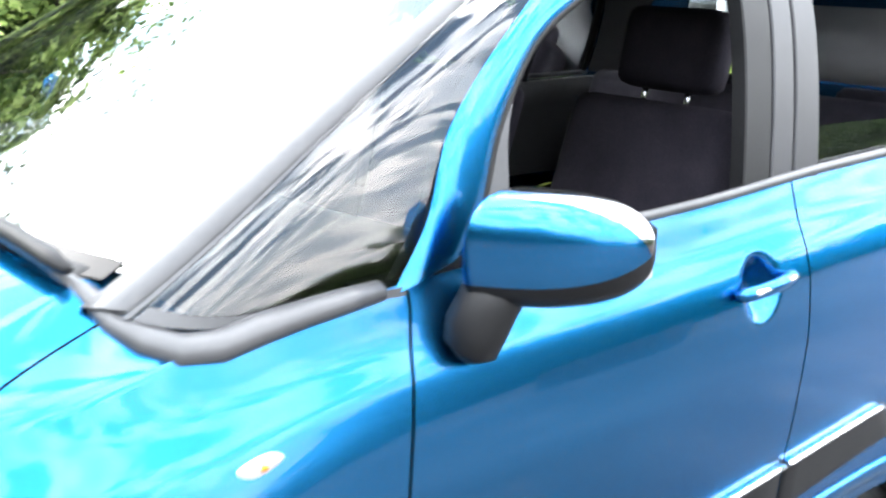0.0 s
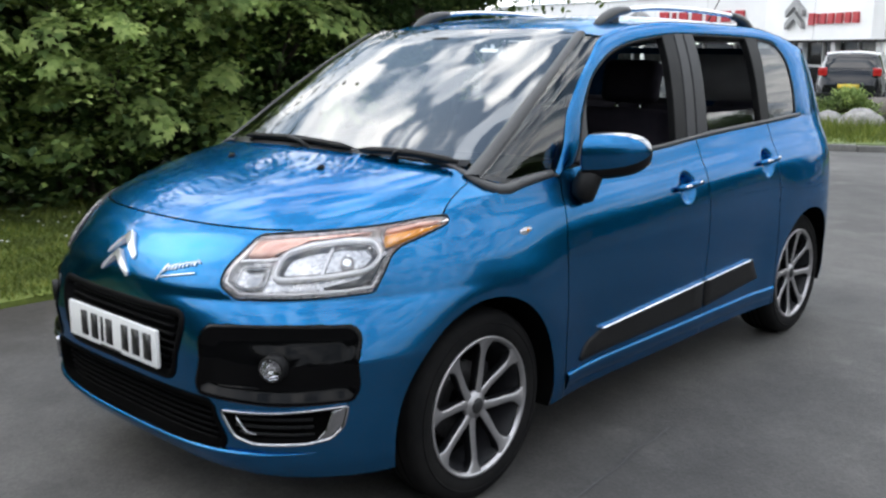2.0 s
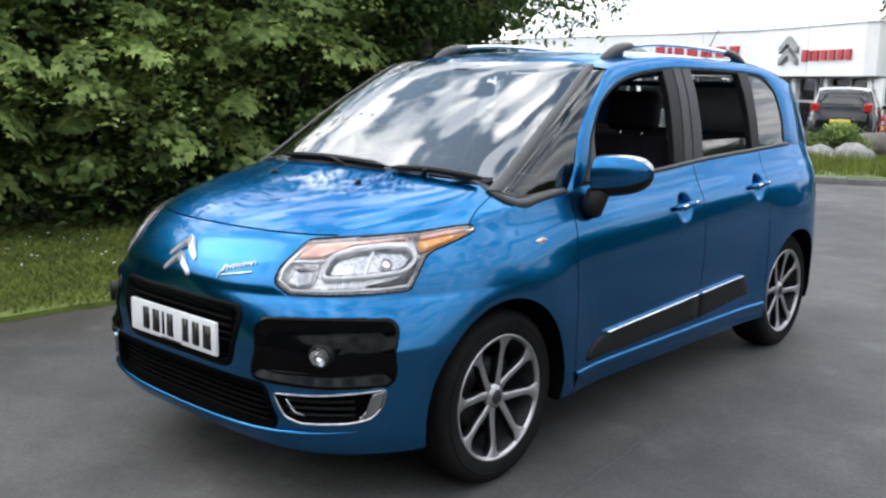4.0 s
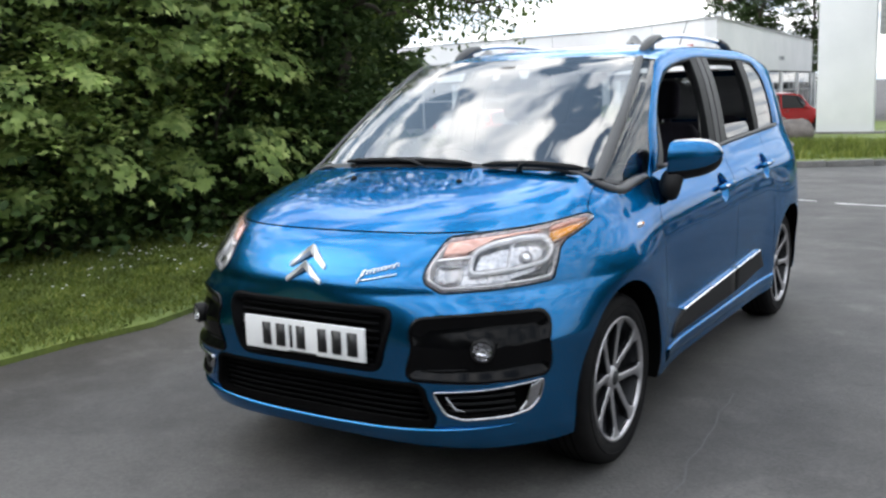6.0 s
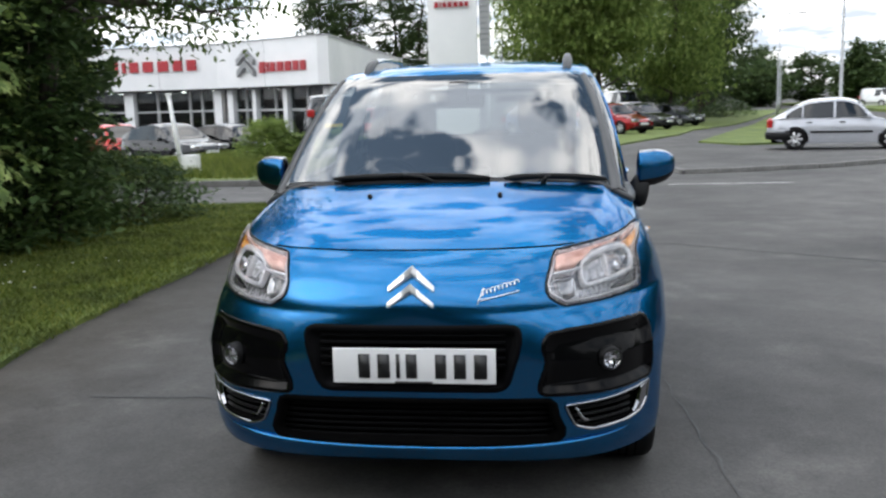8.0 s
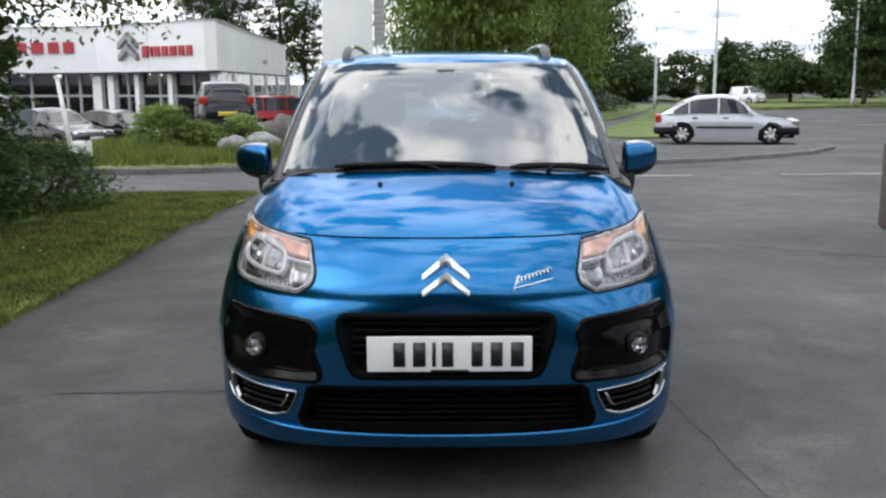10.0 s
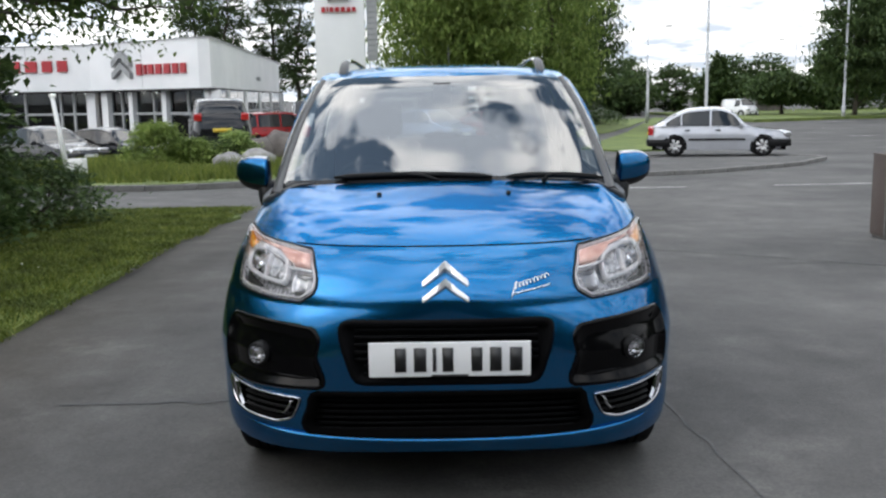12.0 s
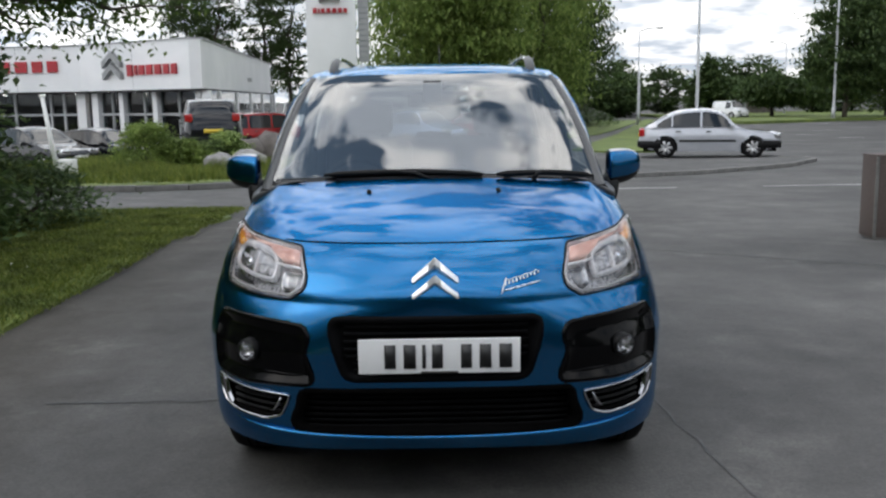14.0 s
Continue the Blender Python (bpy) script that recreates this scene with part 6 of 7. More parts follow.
def interior(car):
    put("floor_pan", Geo().box((0, 1.25, 0.27), (1.24, 3.1, 0.10)), DARK_VOID, car)
    put("engine_bay", Geo().box((0, -0.28, 0.55), (1.0, 0.62, 0.5)), DARK_VOID, car)
    # dashboard
    rows = []
    for k in range(-14, 15):
        x = k / 14 * 0.66
        dy = 0.10 * (abs(x) / 0.66) ** 2
        rows.append([Vector((x, y + dy, z)) for y, z in ((0.02, 1.03), (0.2, 1.05), (0.42, 1.055), (0.52, 1.03), (0.56, 0.96), (0.53, 0.80), (0.48, 0.60))])
    d = put("dashboard", Geo().grid(rows), DASH, car)
    soft_box("centre_display", (0, 0.47, 1.075), (0.30, 0.10, 0.05), 0.015, DASH, d)
    # steering wheel on the car's right
    ring = [Vector((-0.36, 0.66, 0.95)) + Vector((0.18 * math.cos(t), 0.18 * math.sin(t) * 0.42, 0.18 * math.sin(t) * 0.9)) for t in (2 * math.pi * k / 28 for k in range(29))]
    sw = put("steering_wheel", Geo().tube(ring, 0.015, 8, caps=False), BLACK_PLASTIC, car)
    soft_box("wheel_boss", (-0.36, 0.645, 0.95), (0.2, 0.05, 0.09), 0.02, BLACK_PLASTIC, sw)
    for x in (-0.36, 0.36):
        seat = new("front_seat")
        seat.parent = car
        soft_box("seat_cushion", (x, 1.05, 0.60), (0.5, 0.52, 0.16), 0.05, FABRIC, seat)
        soft_box("backrest", (x, 1.40, 0.88), (0.48, 0.14, 0.62), 0.06, FABRIC, seat, Euler((radians(-16), 0, 0)).to_matrix())
        soft_box("headrest", (x, 1.50, 1.30), (0.27, 0.10, 0.19), 0.045, FABRIC, seat, Euler((radians(-10), 0, 0)).to_matrix())
        for dx in (-0.06, 0.06):
            put("headrest_post", Geo().tube([(x + dx, 1.47, 1.14), (x + dx, 1.49, 1.24)], 0.007, 8), CHROME, seat)
    rear = new("rear_bench")
    rear.parent = car
    soft_box("seat_cushion", (0, 2.0, 0.62), (1.26, 0.5, 0.16), 0.05, FABRIC, rear)
    soft_box("backrest", (0, 2.36, 0.88), (1.26, 0.14, 0.56), 0.06, FABRIC, rear, Euler((radians(-18), 0, 0)).to_matrix())
    for x in (-0.42, 0.0, 0.42):
        soft_box("headrest", (x, 2.45, 1.135), (0.25, 0.09, 0.10), 0.04, FABRIC, rear)
    for s in (1, -1):
        # belt strap and inner trim of the centre pillar
        put("seat_belt", Geo().tube([(0.60 * s, 1.43, 1.42), (0.64 * s, 1.40, 1.1), (0.66 * s, 1.36, 0.8)], 0.02, 6, flat=0.15, up=(1, 0, 0)), GREY_PLASTIC, car)
        g = Geo().grid([[Vector(((GLASS_W(z) - 0.045) * s, y, z)) for y in (1.33, 1.40, 1.48)] for z in (0.9, 1.1, 1.3, 1.5)])
        put("pillar_trim", g, DASH, car)
    # headlining
    rows = [[Vector((u * 0.56, y, ROOF_MID(y) - 0.035 - 0.03 * abs(u) ** 3)) for u in (k / 6 for k in range(-6, 7))] for y in (0.80, 1.0, 1.5, 2.0, 2.5, 2.85)]
    put("headlining", Geo().grid(rows), GREY_PLASTIC, car)
    put("load_cover", Geo().box((0, 2.78, 1.02), (1.2, 0.55, 0.03)), DASH, car)


hero = thing("people_carrier", "metallic blue compact people carrier parked on grey tarmac", "car", (-0.01, 0, 0))
for s in (1, -1):
    skins = body_side(hero, s)
    side_details(hero, skins, s)
    for y, x1, r in HUBS:
        wheel(hero, y, x1, r, s)
bonnet(hero)
greenhouse(hero)
front_details(hero)
interior(hero)


# ---- parked cars in the distance ----
def paint_of(name, c):
    return car_paint(name, c, tuple(v * 0.8 for v in c), 0.35)


PAINTS = {
    "silver": paint_of("silver_paint", (0.50, 0.51, 0.55)), "pale_blue": paint_of("pale_blue_paint", (0.24, 0.29, 0.42)), "red": paint_of("red_paint", (0.28, 0.012, 0.014)),
    "bright_red": paint_of("bright_red_paint", (0.52, 0.03, 0.02)), "black": paint_of("black_paint", (0.016, 0.017, 0.02)), "white": paint_of("white_paint", (0.68, 0.68, 0.68)), "dark_grey": paint_of("dark_grey_paint", (0.07, 0.075, 0.085)),
}
CAR_GLASS = pane("car_glass", (0.03, 0.034, 0.036), 1.6)
TAIL_RED = surface("tail_lamp_red", (0.35, 0.01, 0.012), (0.5, 0.02, 0.02), 8, 60, (0.15, 0.3), coat=1.0)
PLATE_YELLOW = surface("yellow_plate", (0.6, 0.42, 0.03), (0.68, 0.5, 0.05), 6, 80, (0.4, 0.5))
HUBCAP = surface("wheel_trim", (0.5, 0.5, 0.51), (0.6, 0.6, 0.61), 8, 60, (0.3, 0.5), metal=0.4)
WHEEL_SET = {}


def small_wheel(car, x, y, r):
    """A wheel of a parked car; all share their meshes."""
    w = new("wheel")
    w.parent = car
    w.matrix_basis = pose(x, y, r, 0, 0, 0 if x > 0 else 180) @ Matrix.Scale(r / 0.31, 4)
    if not WHEEL_SET:
        WHEEL_SET["tyre"] = put("tyre", Geo().lathe([(0.20, 0.0), (0.24, 0.012), (0.29, 0.008), (0.31, -0.03), (0.31, -0.15), (0.28, -0.18), (0.20, -0.17)], (0, 0, 0), 28), RUBBER, w)
        WHEEL_SET["rim"] = put("rim", Geo().lathe([(0.205, 0.006), (0.19, -0.005), (0.17, -0.03), (0.001, -0.03)], (0, 0, 0), 28, False), ALLOY_DARK, w)
        g = Geo()
        for k in range(7):
            a = 2 * math.pi * k / 7
            g.tube([(0.0, 0.02 * math.cos(a), 0.02 * math.sin(a)), (-0.002, 0.195 * math.cos(a), 0.195 * math.sin(a))], [0.03, 0.042], 6, flat=0.4, up=(1, 0, 0))
        WHEEL_SET["trim"] = put("wheel_trim", g, HUBCAP, w)
    else:
        for k, o in WHEEL_SET.items():
            q = o.copy()
            scene.collection.objects.link(q)
            q.parent = w


def parked_car(name, label, paint, at, turn, ln=4.1, wd=1.7, ht=1.45, shape="hatch", black_ends=False):
    """A car along local y, its nose at -y, on the ground at z = 0."""
    car = thing(name, label, "car", at, turn)
    h = ln / 2
    belt = ht * 0.60
    tops = {
        "hatch": [(-h, 0.55), (-h + 0.08, 0.68), (-h + 0.9, belt - 0.04), (-h + 1.15, belt + 0.04), (-0.30, ht - 0.08), (0.1, ht), (0.8, ht - 0.04), (h - 0.80, ht - 0.17), (h - 0.28, belt + 0.12), (h - 0.07, belt - 0.05), (h, 0.60)],
        "saloon": [(-h, 0.52), (-h + 0.08, 0.64), (-h + 1.05, belt - 0.05), (-h + 1.25, belt + 0.02), (-0.40, ht - 0.10), (0.0, ht), (0.6, ht - 0.03), (h - 1.0, ht - 0.22), (h - 0.45, belt + 0.03), (h - 0.06, belt - 0.02), (h, 0.55)],
        "van": [(-h, 0.6), (-h + 0.06, 0.8), (-h + 0.6, belt), (-h + 0.75, belt + 0.1), (-h + 1.4, ht - 0.06), (-0.2, ht), (1.0, ht), (h - 0.3, ht - 0.02), (h - 0.05, ht - 0.12), (h, 0.6)],
        "suv": [(-h, 0.65), (-h + 0.08, 0.85), (-h + 0.95, belt - 0.02), (-h + 1.15, belt + 0.05), (-0.45, ht - 0.08), (0.0, ht), (1.1, ht - 0.01), (h - 0.45, ht - 0.08), (h - 0.10, belt + 0.1), (h, 0.7)],
    }[shape]
    top = smooth_curve(tops)
    hw = wd / 2

    def width(y):
        return hw * (1 - abs(y / h) ** 7 * 0.28)

    def point(y, k):
        """Round half a section: k from the sill (0) to the middle of the roof (1)."""
        zt, w = top(y), width(y)
        b = min(belt, zt - 0.02)
        low = 0.2 + 0.12 * clamp((abs(y) - h + 0.5) / 0.5)
        if k <= 0.5:
            v = k / 0.5
            z = low + (b - low) * v
            return Vector((w * (0.95 + 0.05 * math.sin(math.pi * clamp(v * 0.8 + 0.1)) - 0.03 * v ** 4), y, z))
        v = (k - 0.5) / 0.5
        lean = clamp((zt - b) / 0.5)
        e = 0.97 * w
        if v < 0.6:
            q = v / 0.6
            return Vector((e - (0.20 * lean + 0.02) * q * hw, y, b + (zt - 0.05 * lean - b) * q))
        q = (v - 0.6) / 0.4
        x0 = e - (0.20 * lean + 0.02) * hw
        return Vector((x0 * (1 - q), y, zt - 0.05 * lean * (1 - q) ** 2 + 0.0))

    ys = [-h + ln * i / 72 for i in range(73)]
    ks = [i / 20 for i in range(21)]
    wy = (-h * 0.62, h * 0.62)
    r = ht * 0.215
    R = r * 1.14

    def arch(i, j):
        quad = (rows[i][j], rows[i + 1][j], rows[i + 1][j + 1], rows[i][j + 1])
        return any(all(math.hypot(p.y - q, p.z - r) < R + 1e-3 for p in quad) for q in wy)

    rows = []
    for y in ys:
        half = [point(y, k) for k in ks]
        for p in half[:11]:
            for q in wy:
                d = math.hypot(p.y - q, p.z - r)
                if R - 0.07 < d < R:
                    p.y, p.z = q + (p.y - q) * R / d, r + (p.z - r) * R / d
        rows.append(half + [Vector((-p.x, p.y, p.z)) for p in reversed(half[:-1])])
    g = Geo().grid(rows, skip=arch)
    body = put("body", g, paint, car, smooth="auto")
    for end in (0, -1):
        row = rows[end]
        c = Vector((0, row[0].y, 0.45))
        put("bumper", Geo().grid([row, [c.lerp(p, 0.5) for p in row], [c] * len(row)]), paint, body)
    put("underside", Geo().box((0, 0, 0.27), (wd * 0.86, ln * 0.94, 0.14)), DARK_VOID, car, smooth=False)
    put("engine_block", Geo().box((0, 0, 0.45), (wd * 0.8, ln * 0.55, 0.34)), DARK_VOID, car, smooth=False)
    for y in wy:
        for s in (1, -1):
            small_wheel(car, s * (hw - 0.03), y, r)
    # side windows
    wins = {"hatch": ((-0.66, 0.20), (0.25, 1.02), (1.05, 1.46)), "saloon": ((-0.62, 0.16), (0.22, 1.0)), "van": ((-1.15, -0.35),), "suv": ((-0.65, 0.2), (0.26, 1.1), (1.16, 1.62))}[shape]
    for s in (1, -1):
        for y0, y1 in wins:
            rws = []
            for i in range(9):
                y = y0 + (y1 - y0) * i / 8
                zt = top(y) - 0.10
                b = belt + 0.03
                if zt < b + 0.02:
                    zt = b + 0.02
                line = []
                for j in range(5):
                    z = b + (zt - b) * j / 4
                    q = (z - belt) / max(0.05, top(y) - 0.05 - belt)
                    lean = clamp((top(y) - belt) / 0.5)
                    line.append(Vector((s * (0.97 * width(y) - (0.20 * lean + 0.02) * clamp(q) * hw + 0.006), y, z)))
                rws.append(line)
            put("side_window", Geo().grid(rws), CAR_GLASS, body)
    # windscreen and rear window
    spans = {"hatch": ((-h + 1.15, -0.36), (h - 0.78, h - 0.30)), "saloon": ((-h + 1.27, -0.46), (h - 0.98, h - 0.50)), "van": ((-h + 0.76, -h + 1.36), (h - 0.09, h - 0.04)), "suv": ((-h + 1.15, -0.5), (h - 0.42, h - 0.14))}[shape]
    for name_, (y0, y1) in zip(("windscreen", "rear_window"), spans):
        sg = -1 if name_ == "windscreen" else 1
        rws = []
        for i in range(9):
            y = y0 + (y1 - y0) * i / 8
            z = top(y)
            slope = Vector((0, top(y - 0.02) - top(y + 0.02), 0.04)).normalized()
            lean = clamp((z - belt) / 0.5)
            xw = 0.97 * width(y) - (0.20 * lean + 0.02) * hw - 0.04
            rws.append([Vector((u * xw, y, z - 0.05 * lean * abs(u) ** 8)) + slope * 0.008 for u in (j / 8 for j in range(-8, 9))])
        put(name_, Geo().grid(rws), CAR_GLASS, body)
    # lamps, grille, plates, mirrors, mouldings
    zl = 0.62 * belt / 0.87
    for s in (1, -1):
        put("headlamp", Geo().box((s * hw * 0.62, -h + 0.10, zl + 0.03), (0.36, 0.22, 0.15)), SILVER_LAMP, body, bevel=0.04)
        put("tail_lamp", Geo().box((s * hw * 0.74, h - 0.07, belt + (0.08 if shape == "suv" else -0.12)), (0.22, 0.16, 0.22)), TAIL_RED, body, bevel=0.03)
        m = put("door_mirror", Geo().box((s * (hw + 0.07), -0.62, belt + 0.06), (0.18, 0.10, 0.13)), paint if shape != "van" else BLACK_PLASTIC, body, bevel=0.03)
        put("side_moulding", Geo().box((s * (hw * 1.0 + 0.002), 0.05, 0.50), (0.03, ln * 0.40, 0.06)), BLACK_PLASTIC, body, bevel=0.01)
        for y in (0.02, 0.86):
            if shape != "van":
                put("door_handle", Geo().box((s * (hw * 0.99 + 0.006), y, belt - 0.09), (0.03, 0.15, 0.035)), BLACK_PLASTIC, body, bevel=0.008)
    put("front_grille", Geo().box((0, -h + 0.02, 0.50), (wd * 0.52, 0.08, 0.16)), BLACK_GLOSS, body, bevel=0.03)
    put("front_plate", Geo().box((0, -h - 0.02, 0.48), (0.52, 0.02, 0.11)), PLATE, body)
    put("rear_plate", Geo().box((0, h + 0.02, 0.66), (0.52, 0.02, 0.11)), PLATE_YELLOW, body)
    put("rear_bumper_trim", Geo().box((0, h - 0.02, 0.42), (wd * 0.86, 0.10, 0.14)), BLACK_PLASTIC, body, bevel=0.03)
    put("front_bumper_trim", Geo().box((0, -h + 0.02, 0.34), (wd * 0.8, 0.10, 0.10)), BLACK_PLASTIC, body, bevel=0.03)
    if black_ends:
        # unpainted bumpers that wrap round the corners
        for e in (1, -1):
            rws = []
            for z, off in ((0.29, 0.0), (0.31, 0.035), (0.40, 0.05), (0.47, 0.045), (0.50, 0.0)):
                line = [Vector((-width(h - 0.62) - off * 0.5, h - 0.62, z))]
                for j in range(13):
                    a = math.pi * j / 12
                    line.append(Vector((-(hw * 0.97 + off * 0.5) * abs(math.cos(a)) ** 0.45 * (1 if math.cos(a) > 0 else -1), h - 0.34 + (0.36 + off) * math.sin(a) ** 0.7, z)))
                line.append(Vector((width(h - 0.62) + off * 0.5, h - 0.62, z)))
                rws.append([Vector((p.x, e * p.y, p.z)) for p in line])
            put("black_bumper", Geo().grid(rws), BLACK_PLASTIC, body, "unpainted black bumper")
    return car


def on_ground(x, y, dz=0.0):
    return (x, y, level(y) + dz)


parked_car("hatchback", "silver five-door hatchback with black bumpers on the road", PAINTS["silver"], on_ground(8.05, 23.9), 77, 3.92, 1.68, 1.42, black_ends=True)
parked_car("off_roader", "glossy black off-roader seen from behind on the bank", PAINTS["black"], on_ground(-6.9, 25.5, 0.34), 195, 4.2, 1.8, 1.6, "suv")
parked_car("off_roader", "boxy red off-roader parked above brown boulders", PAINTS["red"], on_ground(-6.4, 34.0, 0.02), 112, 4.0, 1.75, 1.55, "suv")
parked_car("hatchback", "bright red hatchback on the showroom forecourt", PAINTS["bright_red"], (-16.5, 30.0, -0.80), 60, 3.9, 1.68, 1.48)
parked_car("saloon_car", "black car on the showroom forecourt", PAINTS["black"], (-13.2, 27.6, -0.75), 60, 4.3, 1.75, 1.45)
parked_car("hatchback", "black hatchback on the showroom forecourt", PAINTS["black"], (-11.6, 29.2, -0.85), 75, 4.0, 1.7, 1.45)
parked_car("saloon_car", "dark grey car on the showroom forecourt", PAINTS["dark_grey"], (-20.0, 33.5, -0.9), 60, 4.3, 1.75, 1.42)
parked_car("hatchback", "pale blue hatchback parked nose out under trees", PAINTS["pale_blue"], on_ground(-0.45, 37.4, 0.06), 45, 4.1, 1.76, 1.56)
parked_car("hatchback", "dark red hatchback parked under trees", PAINTS["red"], on_ground(2.6, 43.0, 0.06), 45, 4.0, 1.72, 1.48)
parked_car("hatchback", "black hatchback parked under trees", PAINTS["black"], on_ground(4.5, 50.5, 0.06), 45, 4.1, 1.72, 1.48)
parked_car("saloon_car", "dark grey saloon parked under trees", PAINTS["dark_grey"], on_ground(7.2, 60.0, 0.06), 45, 4.3, 1.75, 1.45, "saloon")
parked_car("delivery_van", "plain white van parked behind the cars", PAINTS["white"], on_ground(0.8, 69), 62, 5.0, 1.95, 2.4, "van")
parked_car("delivery_van", "plain white van parked behind the cars", PAINTS["white"], on_ground(4.4, 71), 25, 5.0, 1.95, 2.4, "van")
parked_car("delivery_van", "plain white van beyond the showroom", PAINTS["white"], on_ground(-9.5, 62), 10, 5.0, 2.0, 2.5, "van")
parked_car("delivery_van", "small white van standing on the far road", PAINTS["white"], on_ground(31.3, 96), 20, 4.6, 1.8, 1.95, "van")
parked_car("delivery_van", "plain white van beyond the far grass bank", PAINTS["white"], on_ground(52, 121, 0.25), 60, 5.2, 2.0, 2.5, "van")


# ---- plants ----
def leaf_cloud(name, centres, size, m, parent=None, seed=1, droop=0.35, slim=0.55, spread=0.35, label="", kind="", category=""):
    """Many single leaves, each two triangles folded along its rib, in one mesh."""
    rng = np.random.default_rng(seed)
    n = len(centres)
    c = np.asarray(centres, dtype=np.float64)
    az = rng.uniform(0, 2 * np.pi, n)
    tilt = rng.normal(-droop, spread, n)
    d = np.stack([np.cos(az) * np.cos(tilt), np.sin(az) * np.cos(tilt), np.sin(tilt)], 1)
    side = np.stack([-np.sin(az), np.cos(az), rng.normal(0, 0.35, n)], 1)
    side /= np.linalg.norm(side, axis=1, keepdims=True)
    up = np.cross(d, side)
    s = (size * rng.uniform(0.6, 1.35, n))[:, None]
    v = np.empty((n, 4, 3))
    v[:, 0] = c - d * s * 0.5
    v[:, 1] = c + side * s * slim * 0.5 + up * s * 0.10
    v[:, 2] = c + d * s * 0.5 - np.array([0, 0, 0.08]) * s
    v[:, 3] = c - side * s * slim * 0.5 + up * s * 0.10
    idx = np.arange(n)[:, None] * 4
    tri = np.concatenate([idx + np.array([[0, 1, 2]]), idx + np.array([[0, 2, 3]])], 1).reshape(-1)
    me = bpy.data.meshes.new(name)
    me.vertices.add(n * 4)
    me.vertices.foreach_set("co", v.reshape(-1))
    me.loops.add(n * 6)
    me.loops.foreach_set("vertex_index", tri.astype(np.int32))
    me.polygons.add(n * 2)
    me.polygons.foreach_set("loop_start", np.arange(0, n * 6, 3, dtype=np.int32))
    me.update(calc_edges=True)
    me.materials.append(m)
    ob = new(name, me)
    if parent:
        ob.parent = parent
    return tagged(ob, label, category, "", kind)


def lobed_leaves(name, c, d, up, size, m, parent, seed):
    """Broad leaves of five lobes, each at its place, along its own direction and facing its own way."""
    rng = np.random.default_rng(seed)
    n = len(c)
    d = d / np.linalg.norm(d, axis=1, keepdims=True)
    side = np.cross(up, d)
    side /= np.linalg.norm(side, axis=1, keepdims=True)
    up = np.cross(d, side)
    s = (size * rng.uniform(0.6, 1.3, n))[:, None]
    lobes = [(180, 0.10), (125, 0.40), (88, 0.24), (52, 0.52), (26, 0.30), (0, 0.64), (-26, 0.30), (-52, 0.52), (-88, 0.24), (-125, 0.40)]
    v = np.empty((n, 11, 3))
    v[:, 0] = c
    for k, (a, r) in enumerate(lobes):
        ca, sa = math.cos(radians(a)) * r, math.sin(radians(a)) * r
        v[:, k + 1] = c + (d * ca + side * sa) * s - up * s * (0.30 * r * r + 0.10 * abs(sa)) * rng.uniform(0.4, 1.6, (n, 1))
    idx = np.arange(n)[:, None] * 11
    fan = np.array([[0, k + 1, (k + 1) % 10 + 1] for k in range(10)]).reshape(1, -1)
    tri = (idx + fan).reshape(-1)
    me = bpy.data.meshes.new(name)
    me.vertices.add(n * 11)
    me.vertices.foreach_set("co", v.reshape(-1))
    me.loops.add(n * 30)
    me.loops.foreach_set("vertex_index", tri.astype(np.int32))
    me.polygons.add(n * 10)
    me.polygons.foreach_set("loop_start", np.arange(0, n * 30, 3, dtype=np.int32))
    me.update(calc_edges=True)
    me.materials.append(m)
    ob = new(name, me)
    ob.parent = parent
    return ob


def clumps(rng, count, per, radius, pick):
    """Leaf places in sprays: pick() gives a spray's middle and its size."""
    out = []
    for _ in range(count):
        c, r = pick()
        k = max(3, int(per * r / radius))
        p = rng.normal(0, 1, (k, 3)) * np.array([r, r, r * 0.42])
        out.append(np.asarray(c) + p)
    return np.concatenate(out)


def limb(g, a, b, r0, r1, bend, rng, n=6):
    a, b = Vector(a), Vector(b)
    pts = [a.lerp(b, i / n) + Vector(rng.normal(0, bend, 3)) * math.sin(math.pi * i / n) for i in range(n + 1)]
    g.tube(pts, [r0 + (r1 - r0) * i / n for i in range(n + 1)], 8)


